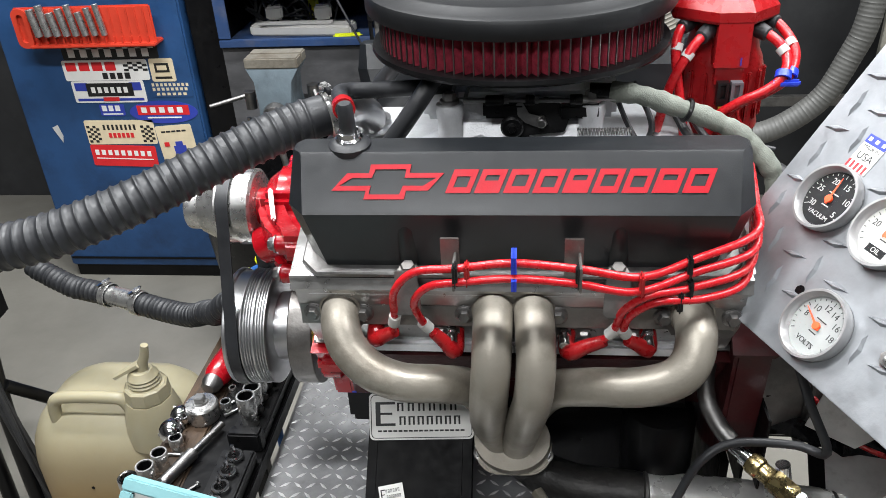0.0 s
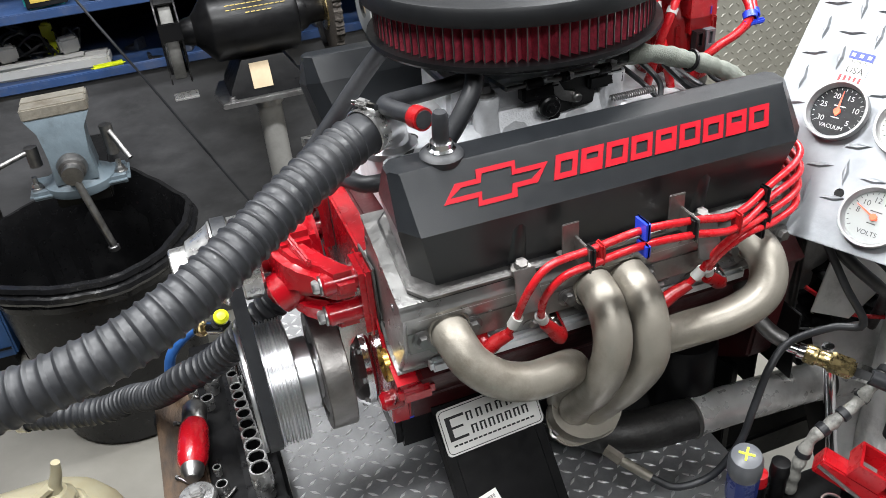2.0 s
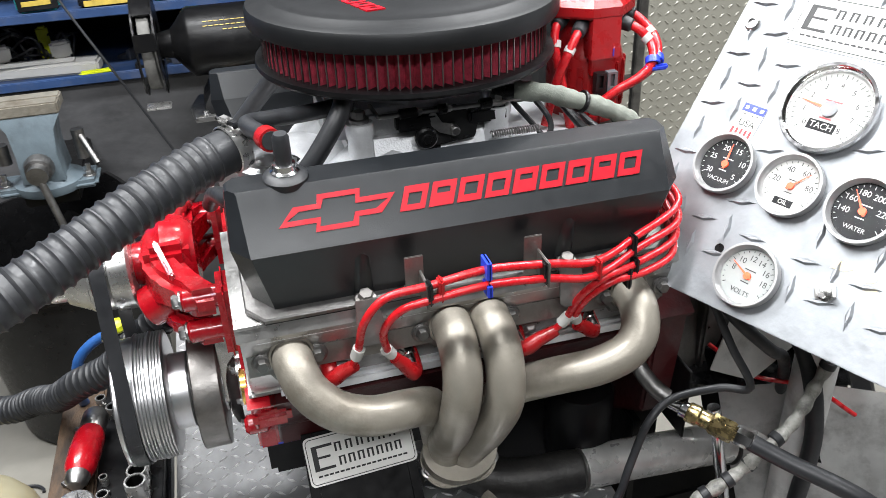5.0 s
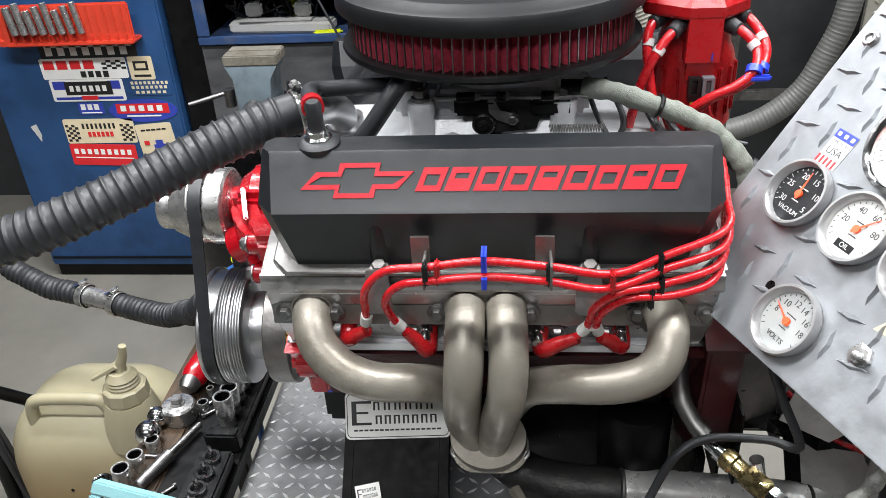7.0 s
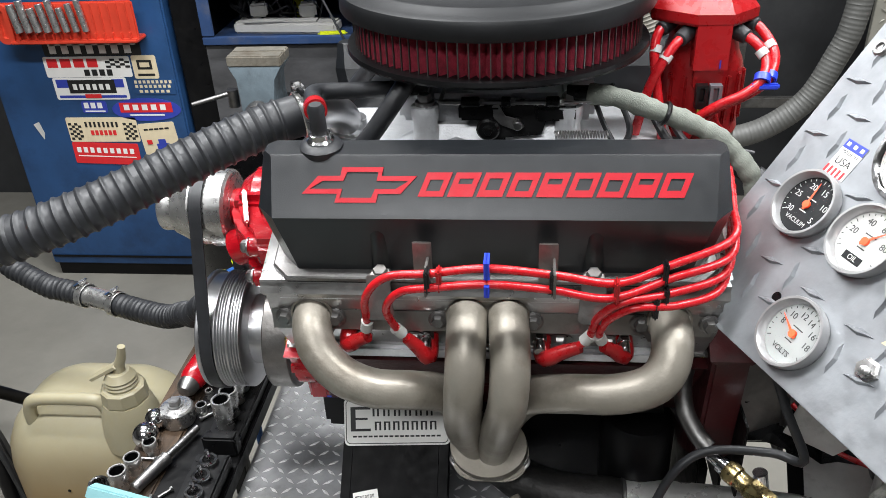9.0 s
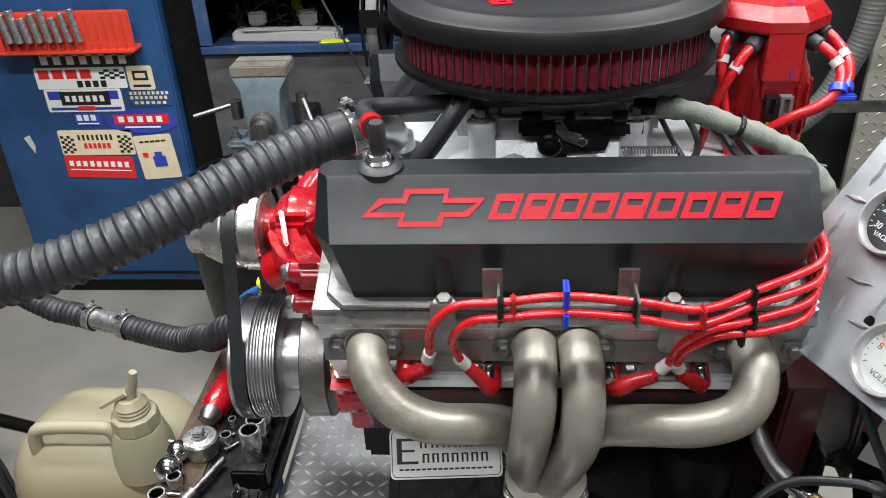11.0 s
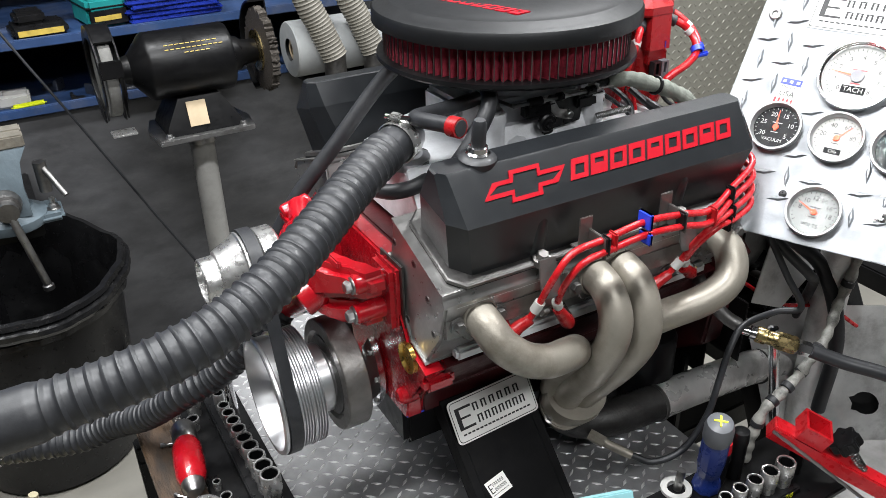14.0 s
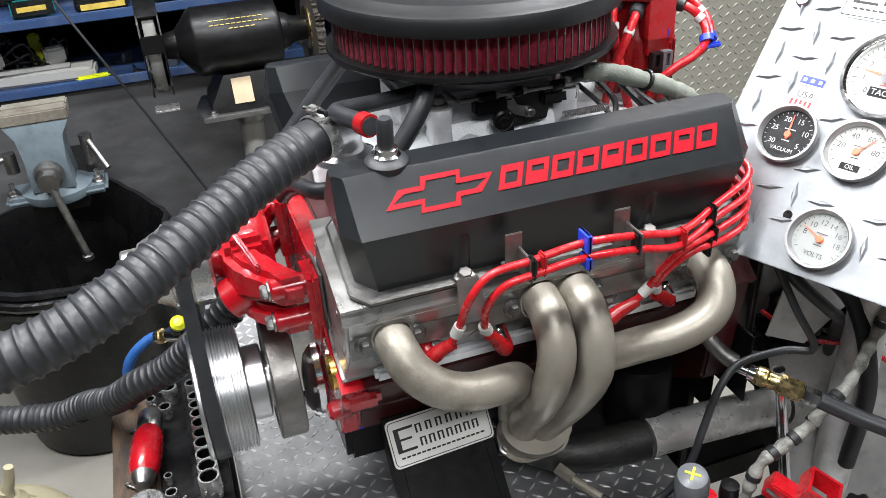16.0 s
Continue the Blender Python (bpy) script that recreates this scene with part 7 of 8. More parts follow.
part("handle_end", lathe([(0.0, -0.005), (0.012, 0.0), (0.012, 0.010), (0, 0.013)], frame_to((VX + 0.034, VY - 0.12, 0.55), (VX + 0.036, VY - 0.121, 0.50)), 18), STEEL, vs)
part("swivel_lock", merge(rod((VX - 0.075, VY - 0.02, 0.735), (VX - 0.075, VY - 0.02, 0.78), 0.014), rod((VX - 0.075, VY - 0.02, 0.772), (VX - 0.17, VY - 0.06, 0.755), 0.006)), DARK_STEEL, vs)
part("swivel_lock", merge(rod((VX + 0.085, VY + 0.0, 0.72), (VX + 0.085, VY + 0.0, 0.79), 0.014), rod((VX + 0.085, VY, 0.785), (VX + 0.12, VY - 0.05, 0.72), 0.007)), DARK_STEEL, vs)

vs.location += Vector((-0.008, 0.050, -0.016))

# ---- black bin with its liner ----
BXc, BYc = -0.645, 1.928
bn = thing("waste_bin", BXc, BYc, 0.0, "black plastic waste bin with a black bag over its rim", "bin")
BM_ = Matrix.Translation((BXc, BYc, 0)) @ Matrix.Diagonal((1.14, 1.14, 1, 1))
LOW = Matrix.Diagonal((1, 1, 0.885, 1))
part("body", lathe([(0.0, 0.006), (0.160, 0.004), (0.172, 0.012), (0.202, 0.48), (0.207, 0.530), (0.203, 0.534), (0.192, 0.48), (0.165, 0.02), (0.0, 0.014)], BM_ @ LOW, 56), BLACK_PLASTIC, bn)
prof = [(0.209, 0.505), (0.217, 0.512), (0.219, 0.530), (0.212, 0.536), (0.226, 0.541), (0.231, 0.552), (0.229, 0.564), (0.219, 0.570), (0.224, 0.576), (0.221, 0.588), (0.210, 0.590), (0.199, 0.55), (0.190, 0.42), (0.172, 0.10)]
lin = lathe(prof, BM_, 96, False)
for v in lin.verts:
    a = math.atan2(v.co.y - BYc, v.co.x - BXc)
    k = 0.003 * math.sin(5 * a + 1) + 0.002 * math.sin(13 * a) + 0.001 * math.sin(29 * a)
    lift = 0.055 * max(0.0, 1 - abs(a - 1.05) / 0.55) if v.co.z > 0.573 else 0.0
    v.co += Vector((math.cos(a), math.sin(a), 0)) * k + Vector((0, 0, lift + (0.006 * math.sin(3 * a + 2) if v.co.z > 0.53 else 0)))
lin.transform(LOW)
BAG = surface("glossy_black_bag", (0.006, 0.006, 0.0065), 0.22, 0, 0.3, 30, 0.3, 45, spec=0.5)
part("liner", lin, BAG, bn, "creased glossy black bag", 40)
cr = thing("cable_ring", -0.80, 1.70, 0.0, "thin black cable ring lying on the floor", "cable")
part("ring", sweep([(-0.80 + 0.045 * math.cos(a), 1.60 + 0.03 * math.sin(a), 0.005) for a in [0.3 * i for i in range(20)]], 0.004, 0.01, 8), BLACK_RUBBER, cr)
hc = thing("hanging_cord", -0.3, 2.0, 0.0, "thin black cord hanging down to the bin", "cord")
part("cord", sweep([(-0.62, 2.16, 1.30), (-0.54, 2.14, 1.05), (-0.42, 2.10, 0.80), (-0.30, 2.06, 0.55), (-0.16, 2.02, 0.25), (-0.10, 2.0, 0.005)], 0.0032, 0.02, 8), BLACK_RUBBER, hc)
part("wall_hook", rod((-0.62, 2.15, 1.30), (-0.62, 2.20, 1.30), 0.005), STEEL, hc)

# ---- radiator frame at the engine's front ----
rf = thing("radiator_frame", -1.0, 1.25, 0.0, "black welded tube frame with cables tied along it", "steel frame")
for x0, y0, x1, y1 in ((-1.02, 1.10, -0.98, 1.30), (-1.14, 1.16, -1.10, 1.36)):
    part("upright", sweep([(x0, y0, 0.0), (x0 - 0.01, y0 + 0.05, 0.5), (x1 - 0.03, y1, 1.0), (x1 - 0.04, y1 + 0.02, 1.5)], 0.016, 0.03, 14), BLACK_PAINT, rf)
part("brace", sweep([(-1.03, 1.13, 0.30), (-1.20, 1.35, 0.55)], 0.013, 0.03, 12), BLACK_PAINT, rf)
part("brace", sweep([(-1.02, 1.14, 0.42), (-0.93, 1.30, 0.20)], 0.013, 0.03, 12), BLACK_PAINT, rf)
part("core", box(-1.32, -1.24, 1.0, 1.5, 0.35, 1.25, 0.01), BLACK_PAINT, rf, "dark radiator core")
part("core_foot", box(-1.30, -1.26, 1.2, 1.3, 0.0, 0.349, 0.004), BLACK_PAINT, rf)
for i in range(6):
    dx = 0.02 * i
    p = [(-1.06 - dx, 1.18, 1.45), (-1.04 - dx * 0.6, 1.20 + 0.01 * i, 1.1), (-1.03 + 0.012 * (i % 3), 1.16, 0.8), (-1.02 - 0.014 * (i % 2), 1.12, 0.5), (-0.99 - dx * 0.4, 1.10 + 0.01 * i, 0.2), (-0.97 - dx, 1.12, 0.006)]
    part("cable", sweep(p, 0.006 + 0.002 * (i % 3), 0.03, 8), BLACK_RUBBER, rf)
part("red_fitting", rod((-1.10, 1.22, 0.96), (-1.10, 1.20, 0.90), 0.02), RED_PLASTIC, rf)
fp = thing("fuel_line", -0.42, 1.10, 0.66, "blue fuel line with a brass fitting", "fuel line")
part("line", sweep([(-0.410, 1.092, 0.733), (-0.424, 1.10, 0.729), (-0.45, 1.10, 0.712), (-0.468, 1.10, 0.684), (-0.478, 1.11, 0.62), (-0.485, 1.17, 0.50), (-0.49, 1.20, 0.2), (-0.5, 1.22, 0.01)], 0.0080, 0.008, 14), BLUE_HOSE, fp)
part("fitting", lathe([(0.009, 0), (0.0115, 0.002), (0.0115, 0.016), (0.009, 0.018), (0.008, 0.026), (0, 0.027)], frame_to((-0.414, 1.096, 0.731), (-0.394, 1.070, 0.748)), 6), BRASS, fp, "brass hose fitting")
valve = part("valve", merge(rod((-0.396, 1.073, 0.746), (-0.372, 1.045, 0.758), 0.011, bevel=0.002), rod((-0.375, 1.05, 0.755), (-0.365, 1.06, DECK), 0.008)), CHROME, fp)
part("lever", rod((-0.386, 1.062, 0.757), (-0.378, 1.006, 0.800), 0.008, 0.010, bevel=0.002), BLACK_RUBBER, valve, "black rubber lever grip")
part("lever_tip", lathe([(0.0, -0.011), (0.007, -0.009), (0.0105, -0.003), (0.0105, 0.004), (0.006, 0.009), (0.0, 0.010)], frame_to((-0.376, 1.0, 0.808), (-0.375, 0.99, 0.82)), 20), YELLOW, valve, "fluorescent yellow tip")

# ---- tools at the rear corner of the stand ----
tray = thing("tool_tray", 0.20, 0.53, 0.0, "black steel tool tray on the stand's corner", "tool tray")
part("plate", box(0.03, 0.34, 0.47, 0.60, 0.590, 0.600, 0.002), BLACK_PAINT, tray)
part("bracket", box(0.20, 0.245, 0.50, 0.58, DECK + 0.0005, 0.5895, 0.002), BLACK_PAINT, tray)
part("lower_plate", box(0.255, 0.72, 0.36, 0.60, 0.498, 0.506, 0.002), DULL_STEEL, tray, "dull grey steel plate under the tray")
part("socket_strip", box(0.10, 0.27, 0.495, 0.540, 0.6005, 0.612, 0.002), BLACK_PLASTIC, tray)
part("size_mark", lettering("7/8", 0.013, axes((0.245, 0.4945, 0.6065), (1, 0, 0), (0, 0, 1), (0, -1, 0)), 0.0001), YELLOW, tray, smooth=0)
part("size_mark", lettering("15/16", 0.010, axes((0.212, 0.4945, 0.6065), (1, 0, 0), (0, 0, 1), (0, -1, 0)), 0.0001), YELLOW, tray, smooth=0)
for i in range(6):
    socket(0.118 + 0.0235 * i + 0.0006 * i * i, 0.520 - 0.0012 * i, 0.6122, 0.0082 + 0.00105 * i, 0.026 + 0.003 * i, 0, 15, "rear_socket", "sockets on the tray")
sc = thing("screwdriver", 0.155, 0.565, 0.60, "navy blue screwdriver with a grey cap standing in the tray", "screwdriver")
m = frame_to((0.166, 0.572, 0.6005), (0.140, 0.547, 0.752)) @ Matrix.Diagonal((1.12, 1.12, 1.0, 1))
part("handle", lathe([(0.016, 0.0), (0.018, 0.004), (0.016, 0.02), (0.0125, 0.03), (0.0150, 0.042), (0.0165, 0.06), (0.0165, 0.105), (0.0155, 0.115)], m, 10, True), NAVY, sc)
part("cap", lathe([(0.0165, 0.1152), (0.0175, 0.120), (0.0175, 0.140), (0.015, 0.150), (0.008, 0.1535), (0, 0.154)], m, 28), GREY_PLASTIC, sc, "grey end cap")
part("cross_mark", merge(box(-0.008, 0.008, -0.0012, 0.0012, 0.1535, 0.1548, 0.0003, m), box(-0.0012, 0.0012, -0.008, 0.008, 0.1536, 0.1549, 0.0003, m)), YELLOW, sc, "yellow paint cross")
for x, y, mt, hh in ((0.186, 0.570, CLAMP_RED, 0.078), (0.214, 0.566, BLACK_PLASTIC, 0.088)):
    t = thing("screwdriver", x, y, 0.60, "upright screwdriver with a %s handle" % ("red and black" if mt is CLAMP_RED else "black"), "screwdriver", "screwdrivers in the tray")
    part("handle", lathe([(0.010, 0.6005), (0.011, 0.61), (0.011, 0.6 + hh * 0.7), (0.0115, 0.6 + hh * 0.75)], Matrix.Translation((x, y, 0)), 12), BLACK_PLASTIC, t)
    part("cap", lathe([(0.0118, 0.6002 + hh * 0.75), (0.012, 0.6 + hh * 0.8), (0.011, 0.6 + hh * 0.97), (0, 0.6 + hh)], Matrix.Translation((x, y, 0)), 24), mt, t)
ws = thing("washer_ring", 0.125, 0.588, 0.600, "white plastic ring over a steel stud", "washer")
part("ring", lathe([(0.013, 0.6005), (0.022, 0.6005), (0.022, 0.605), (0.013, 0.605), (0.013, 0.6005)], Matrix.Translation((0.125, 0.588, 0)), 32, False), WHITE_PLASTIC, ws)
part("stud", rod((0.127, 0.588, 0.6005), (0.131, 0.588, 0.635), 0.006), STEEL, ws)
rc = thing("red_bar_clamp", 0.29, 0.52, 0.60, "bright red square tube clamp with a black knob", "clamp")
m = axes((0.292, 0.525, 0.672), (0.62, -0.66, -0.42), (0.75, 0.65, 0.08), (0.22, -0.36, 0.90))
part("bar", box(-0.042, 0.15, -0.013, 0.013, -0.026, 0.0, 0.002, m), CLAMP_RED, rc)
sq = [(-0.02, -0.02), (0.02, -0.02), (0.02, 0.02), (-0.02, 0.02)]
part("square_tube", ring_plate(sq, [(u * 0.82, v * 0.82) for u, v in sq], 0.026, m @ Matrix.Translation((0.008, 0.006, 0.0005))), CLAMP_RED, rc)
kn = []
for i in range(40):
    a = 2 * math.pi * i / 40
    r = 0.0195 + 0.0028 * math.cos(7 * a)
    kn.append((r * math.cos(a), r * math.sin(a)))
kd = m @ Matrix.Translation((0.055, 0.0, 0.022)) @ Matrix.Rotation(radians(-60), 4, "Y")
part("knob", prism(kn, 0.018, kd, 0.003), BLACK_PLASTIC, rc, "black fluted knob")
spr = [tuple(kd @ Vector((0.006 * math.cos(i / 8 * 6.283), 0.006 * math.sin(i / 8 * 6.283), -0.045 * i / 80))) for i in range(81)]
part("spring", sweep(spr, 0.0014, 0.003, 6), CHROME, rc)
part("screw", rod(kd @ Vector((0, 0, 0)), kd @ Vector((0, 0, -0.06)), 0.004), CHROME, rc)
part("prop", rod((0.297, 0.53, 0.6005), (0.297, 0.53, 0.648), 0.010), BLACK_PAINT, rc)
part("pull_rod", rod((0.245, 0.540, 0.690), (0.335, 0.43, 0.600), 0.0025), STEEL, rc)

# ---- brass coupler, lines and dark gear behind the panel ----
bc = thing("brass_coupler", 0.28, 0.60, 0.80, "brass quick coupler between black fuel lines", "coupler")
m = frame_to((0.252, 0.630, 0.806), (0.316, 0.558, 0.789)) @ Matrix.Diagonal((0.95, 0.95, 1.10, 1))
part("nipple", lathe([(0.007, 0), (0.007, 0.012), (0.010, 0.013), (0.010, 0.020)], m, 24), CHROME, bc)
part("barrel", lathe([(0.011, 0.020), (0.0125, 0.022), (0.0125, 0.032), (0.0105, 0.034), (0.0105, 0.044), (0.012, 0.046)], m, 28), BRASS, bc)
part("hex", lathe([(0.0125, 0.046), (0.0135, 0.048), (0.0135, 0.068), (0.0125, 0.070)], m, 6), BRASS, bc)
part("end", lathe([(0.009, 0.070), (0.011, 0.072), (0.011, 0.086), (0.008, 0.090), (0, 0.09)], m, 6), CHROME, bc)
e = m @ Vector((0, 0, 0.088))
part("black_line", sweep([e, e + Vector((0.03, -0.03, -0.012)), (0.40, 0.47, 0.76), (0.47, 0.44, 0.69), (0.56, 0.46, 0.55), (0.62, 0.5, 0.3), (0.64, 0.52, 0.01)], 0.010, 0.008, 14), BLACK_RUBBER, bc)
part("elbow", sweep([(0.250, 0.632, 0.812), (0.238, 0.646, 0.822), (0.228, 0.665, 0.84), (0.232, 0.70, 0.86), (0.26, 0.74, 0.86)], 0.010, 0.006, 14), DARK_STEEL, bc)
for p, r, mt in (([(0.29, 0.66, 0.95), (0.33, 0.63, 0.90), (0.37, 0.62, 0.86), (0.41, 0.64, 0.82), (0.47, 0.70, 0.70)], 0.0075, BLACK_RUBBER), ([(0.33, 0.72, 0.97), (0.38, 0.68, 0.90), (0.43, 0.64, 0.84), (0.44, 0.60, 0.74), (0.44, 0.6, 0.6)], 0.011, BLACK_RUBBER),
                 ([(0.31, 0.80, 1.03), (0.36, 0.76, 0.98), (0.42, 0.74, 0.92), (0.50, 0.74, 0.85), (0.56, 0.78, 0.7)], 0.012, BLACK_RUBBER), ([(0.36, 0.72, 0.80), (0.40, 0.68, 0.77), (0.46, 0.64, 0.765), (0.52, 0.62, 0.72)], 0.003, RED_WIRE),
                 ([(0.36, 0.84, 0.96), (0.42, 0.80, 0.90), (0.47, 0.72, 0.86), (0.55, 0.68, 0.78), (0.65, 0.70, 0.6)], 0.010, BLACK_RUBBER), ([(0.33, 0.9, 1.0), (0.42, 0.86, 0.95), (0.52, 0.82, 0.9), (0.62, 0.85, 0.75)], 0.014, BLACK_RUBBER)):
    t = thing("loose_line", *p[0], "%s line running behind the gauge panel" % ("thin red" if mt is RED_WIRE else "black rubber"), "line", "lines behind the gauge panel")
    part("line", sweep(p, r, 0.008, 12), mt, t)
st_ = thing("black_strap", 0.55, 0.64, 0.5, "flat black rubber strap hanging under the gauge panel", "strap")
part("strap", loft([[(0.497, 0.668, 0.90), (0.519, 0.662, 0.90), (0.519, 0.668, 0.90), (0.497, 0.674, 0.90)], [(0.500, 0.664, 0.825), (0.522, 0.658, 0.825), (0.522, 0.664, 0.825), (0.500, 0.670, 0.825)],
                    [(0.608, 0.604, 0.551), (0.630, 0.598, 0.551), (0.630, 0.604, 0.551), (0.608, 0.610, 0.551)], [(0.64, 0.58, 0.30), (0.66, 0.575, 0.30), (0.66, 0.581, 0.30), (0.64, 0.586, 0.30)]]), BLACK_RUBBER, st_)
tp = thing("taped_post", 0.42, 0.62, 0.0, "grey tape-wrapped harness along the support", "wire harness")
TAPE = surface("dirty_grey_tape", (0.30, 0.295, 0.27), 0.4, 0, 0.25, 60, 0.5, 160, (0.02, 0.02, 0.02), 0.9, 45)
HARN = [(0.252, 0.580, 0.602), (0.254, 0.576, 0.655), (0.266, 0.575, 0.694), (0.294, 0.575, 0.710), (0.323, 0.575, 0.727), (0.345, 0.577, 0.744), (0.395, 0.59, 0.765), (0.430, 0.605, 0.80), (0.452, 0.608, 0.86), (0.462, 0.612, 0.98)]
part("harness", sweep(HARN, lambda s, t: 0.0076 + 0.0010 * math.sin(s * 260) + 0.0006 * math.sin(s * 117), 0.003, 14), TAPE, tp)
for q, d in (((0.258, 0.576, 0.672), (0.2, 0, 1)), ((0.280, 0.575, 0.704), (0.9, 0, 0.5)), ((0.308, 0.575, 0.718), (0.9, 0, 0.5)), ((0.334, 0.576, 0.735), (0.8, 0, 0.6)), ((0.372, 0.584, 0.755), (0.9, 0.2, 0.4)), ((0.444, 0.607, 0.83), (0.3, 0, 1))):
    part("tape_band", lathe([(0.0082, -0.005), (0.0096, -0.004), (0.0096, 0.004), (0.0082, 0.005)], frame_to(q, Vector(q) + Vector(d)), 16), BLACK_RUBBER, tp)
part("rod", rod((0.300, 0.612, 0.800), (0.345, 0.600, 0.58), 0.0075), CHROME, tp)
part("rod_foot", rod((0.345, 0.600, 0.58), (0.35, 0.598, 0.0), 0.012), BLACK_PAINT, tp)
gp = thing("gusset_plate", 0.62, 0.56, 0.0, "grey steel plate with round lightening holes", "steel plate")


def holed(w, h, holes, t, m):
    """A plate built as a grid of cells with round holes through it."""
    bm = bmesh.new()
    step = 0.012
    nx, ny = int(w / step), int(h / step)
    vs_ = {}
    for i in range(nx + 1):
        for j in range(ny + 1):
            x, y = i * step, j * step
            for hx, hy, r in holes:
                d = Vector((x - hx, y - hy))
                if d.length < r + step * 0.55 and d.length > r - step * 0.55 and d.length > 0:
                    d = d.normalized() * r
                    x, y = hx + d.x, hy + d.y
            vs_[i, j] = bm.verts.new((x, y, 0))
    for i in range(nx):
        for j in range(ny):
            c = (vs_[i, j].co + vs_[i + 1, j + 1].co + vs_[i + 1, j].co + vs_[i, j + 1].co) / 4
            if any((c.x - hx) ** 2 + (c.y - hy) ** 2 < (r * 0.99) ** 2 for hx, hy, r in holes):
                continue
            bm.faces.new((vs_[i, j], vs_[i + 1, j], vs_[i + 1, j + 1], vs_[i, j + 1]))
    bmesh.ops.solidify(bm, geom=bm.faces[:], thickness=t)
    bm.transform(m)
    return bm


part("plate", holed(0.50, 0.30, [(0.10, 0.20, 0.020), (0.17, 0.12, 0.022), (0.30, 0.20, 0.022), (0.06, 0.10, 0.012), (0.38, 0.10, 0.02)], 0.006, axes((0.42, 0.64, 0.46), (0.82, -0.5, 0.0), (-0.12, 0.30, 0.94), (0.48, -0.8, 0.3))), ZINC_SHEET, gp)
part("leg", box(0.60, 0.64, 0.52, 0.56, 0.0, 0.50, 0.003), BLACK_PAINT, gp)
# added black backing so the holes look into shade, not onto lit floor
part("inner_web", box(0.01, 0.47, 0.02, 0.27, -0.040, -0.034, 0.001, axes((0.42, 0.64, 0.46), (0.82, -0.5, 0.0), (-0.12, 0.30, 0.94), (0.48, -0.8, 0.3))), BLACK_PAINT, gp, "added black sheet for the shade behind the plate")
dg = thing("transmission_case", 0.55, 0.90, 0.60, "oil-stained grey transmission case behind the bell housing", "transmission")
part("case", merge(section([(0.76, 0.88), (0.74, 0.74), (0.80, 0.68), (0.94, 0.68), (1.0, 0.74), (0.98, 0.88), (0.93, 0.94), (0.81, 0.94)], 0.30, 0.52, 0.015), section([(0.80, 0.86), (0.79, 0.76), (0.84, 0.72), (0.91, 0.72), (0.95, 0.76), (0.94, 0.86)], 0.521, 0.95, 0.015)), DARK_STEEL, dg)
part("rib", merge(box(0.36, 0.37, 0.735, 0.99, 0.70, 0.95, 0.004), box(0.44, 0.45, 0.735, 0.99, 0.70, 0.95, 0.004)), DARK_STEEL, dg)
part("stand_leg", box(0.70, 0.75, 0.85, 0.90, 0.0, 0.73, 0.004), BLACK_PAINT, dg)
of = thing("oil_filter", 0.20, 0.75, 0.62, "black canister oil filter under the header", "oil filter")
part("can", lathe([(0.030, 0.640), (0.042, 0.646), (0.044, 0.66), (0.044, 0.75), (0.04, 0.757)], Matrix.Translation((0.195, 0.745, 0)), 32), BLACK_PAINT, of)
part("mount", rod((0.195, 0.745, 0.7575), (0.195, 0.78, 0.78), 0.03), DARK_STEEL, of)


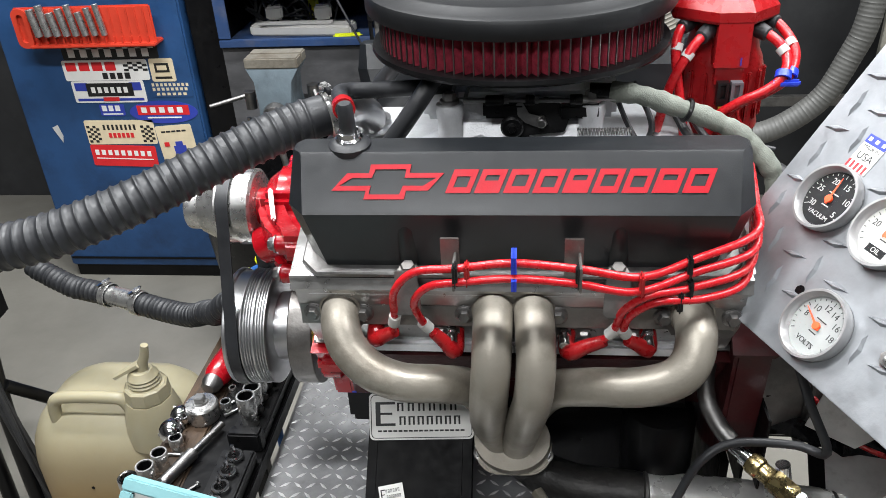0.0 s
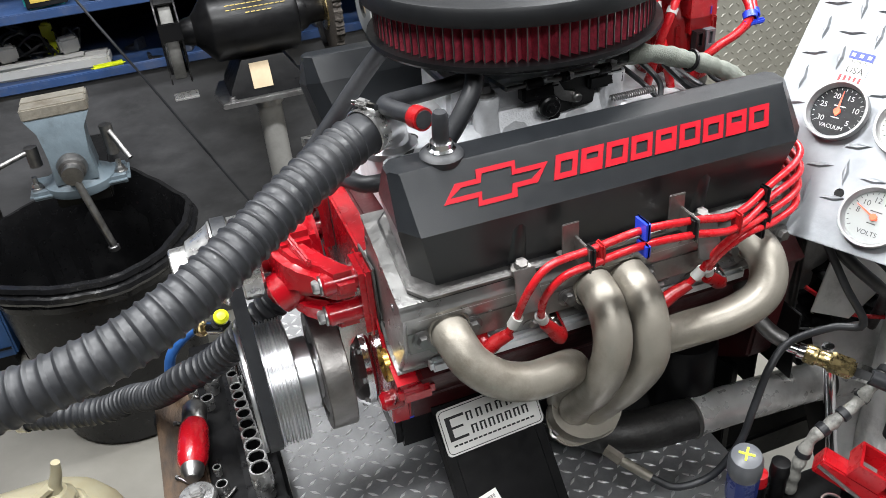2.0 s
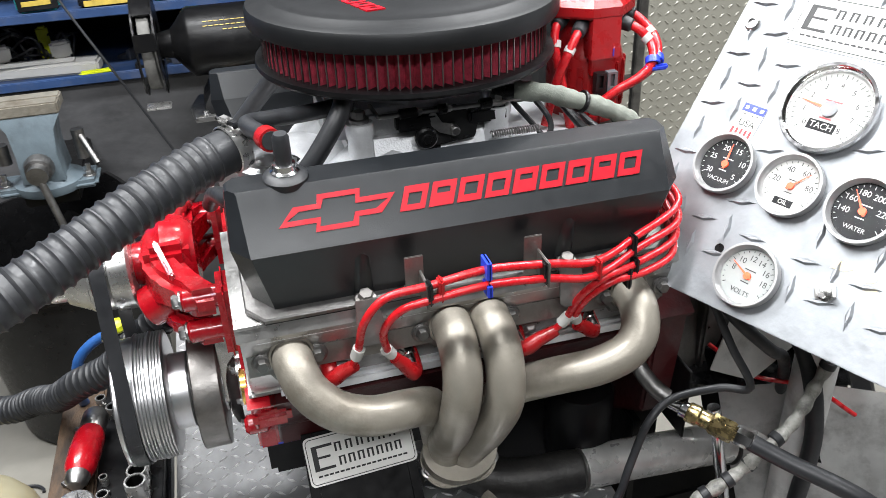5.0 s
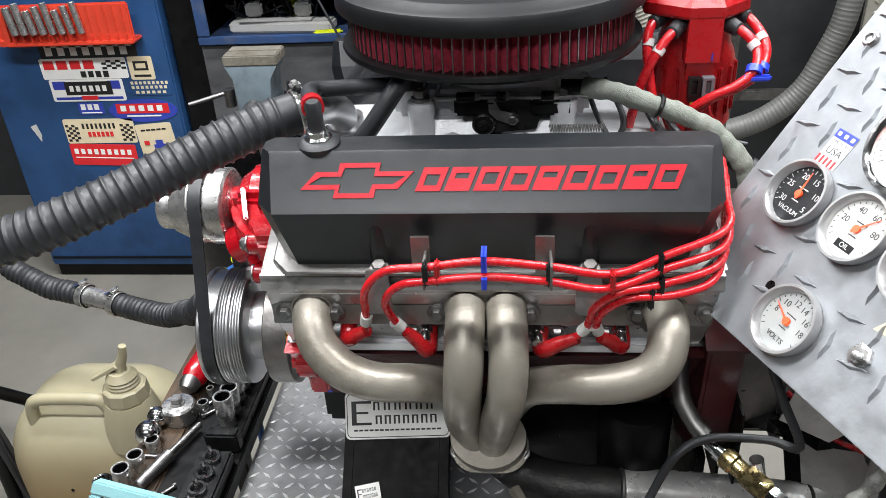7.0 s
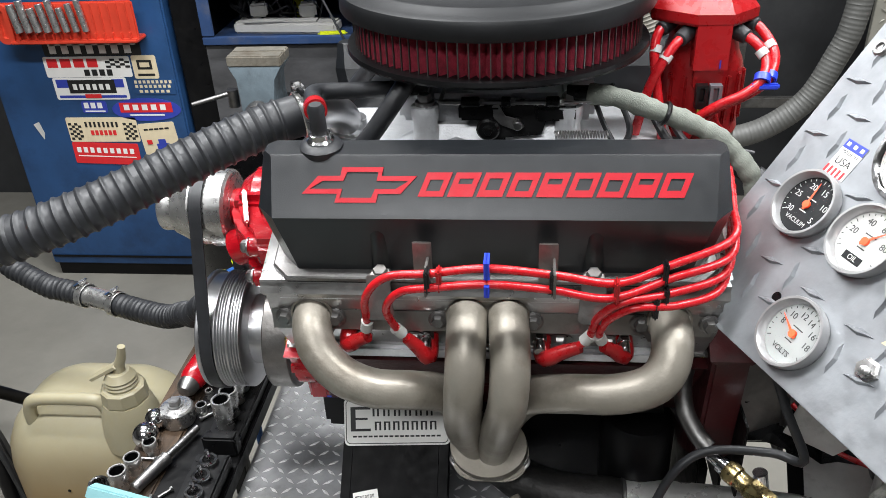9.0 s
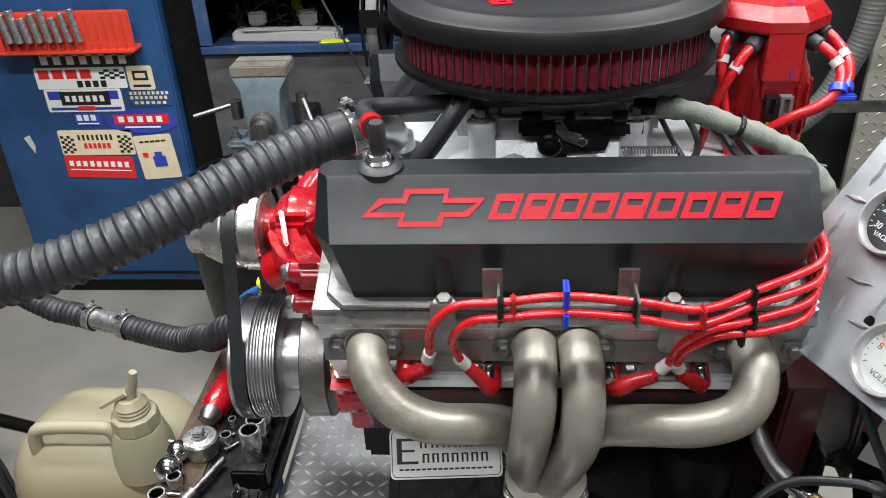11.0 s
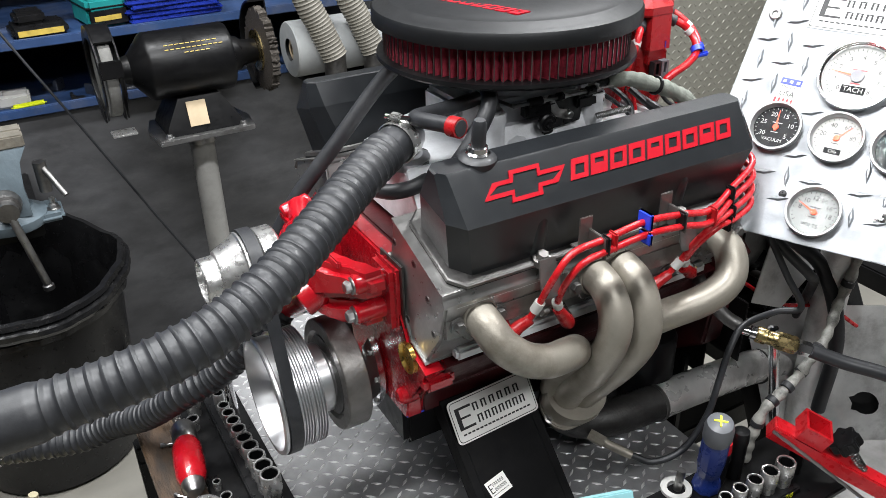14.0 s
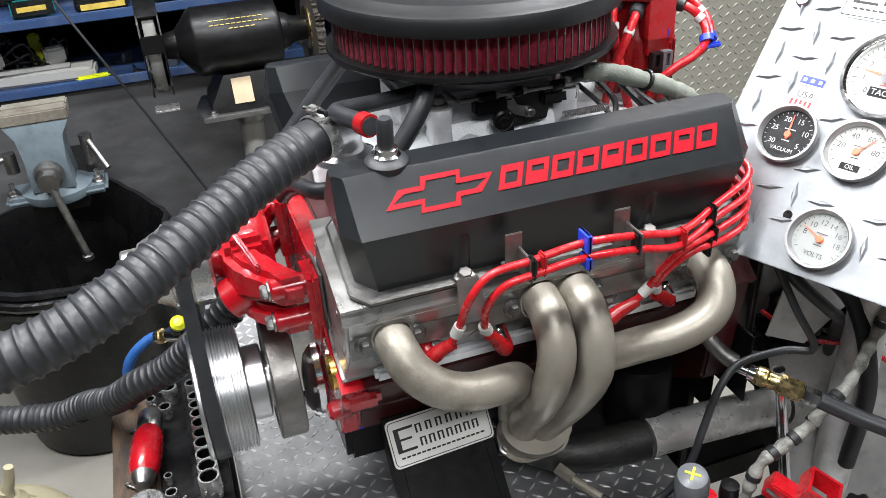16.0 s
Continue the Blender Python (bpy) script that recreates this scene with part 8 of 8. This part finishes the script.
def crumple(x0, x1, y0, y1, z, seed, m, amp=0.02, n=16):
    """A sheet pushed into sharp folds."""
    rnd_ = random.Random(seed)
    bm = bmesh.new()
    g = [[bm.verts.new((x0 + (x1 - x0) * i / n + rnd_.uniform(-0.006, 0.006), y0 + (y1 - y0) * j / n + rnd_.uniform(-0.006, 0.006), z + rnd_.uniform(-amp, amp))) for j in range(n + 1)] for i in range(n + 1)]
    for i in range(n):
        for j in range(n):
            a_, b_, c_, d_ = g[i][j], g[i + 1][j], g[i + 1][j + 1], g[i][j + 1]
            if (i + j) % 2:
                bm.faces.new((a_, b_, c_)), bm.faces.new((a_, c_, d_))
            else:
                bm.faces.new((a_, b_, d_)), bm.faces.new((b_, c_, d_))
    bmesh.ops.solidify(bm, geom=bm.faces[:], thickness=0.001)
    bm.transform(m)
    return bm


FILM = surface("glossy_black_film", (0.012, 0.012, 0.013), 0.14, 0, 0.3, 30, 0.2, 60)
cv = thing("plastic_cover", 0.42, 0.78, 0.62, "crumpled glossy black plastic cover over the gearbox", "plastic cover")
part("sheet", crumple(-0.13, 0.16, -0.13, 0.13, 0, 4, axes((0.42, 0.775, 0.84), (0.95, -0.3, 0.0), (0.10, 0.55, 0.83), (-0.28, -0.78, 0.56)), 0.016), FILM, cv, smooth=0)
part("strap", box(0.30, 0.56, 0.80, 0.82, 0.66, 0.70, 0.004), BLACK_PAINT, cv)
hs = thing("shield_plate", 0.42, 0.70, 0.74, "dull grey sheet metal shield with oily black stains", "metal shield")
part("sheet", prism([(0.0, 0.0), (0.055, -0.02), (0.11, 0.03), (0.115, 0.16), (0.075, 0.17), (0.03, 0.10)], 0.002, axes((0.345, 0.690, 0.785), (0.98, -0.2, 0.0), (0.03, 0.15, 0.985), (-0.2, -0.97, 0.15)), 0.0005), ZINC_SHEET, hs)
part("tab", prism([(0.0, 0.0), (0.075, 0.012), (0.09, 0.045), (0.02, 0.035)], 0.002, axes((0.300, 0.705, 0.905), (0.98, -0.2, 0.0), (0.03, 0.15, 0.985), (-0.2, -0.97, 0.15)), 0.0005), ZINC_SHEET, hs)
part("stay_rod", rod((0.40, 0.698, 0.80), (0.42, 0.80, 0.78), 0.006), DARK_STEEL, hs)
fr = thing("chassis_rail", 0.45, 0.75, 0.0, "black square steel rail under the exhaust", "steel rail")
part("rail", box(0.255, 1.15, 0.74, 0.79, 0.46, 0.51, 0.004), BLACK_PAINT, fr)
part("rail", box(0.255, 1.15, 1.02, 1.07, 0.46, 0.51, 0.004), BLACK_PAINT, fr)
for x in (0.55, 1.05):
    part("cross_member", box(x, x + 0.05, 0.791, 1.019, 0.46, 0.51, 0.004), BLACK_PAINT, fr)
    part("leg", box(x, x + 0.04, 0.745, 0.785, 0.0, 0.459, 0.004), BLACK_PAINT, fr)
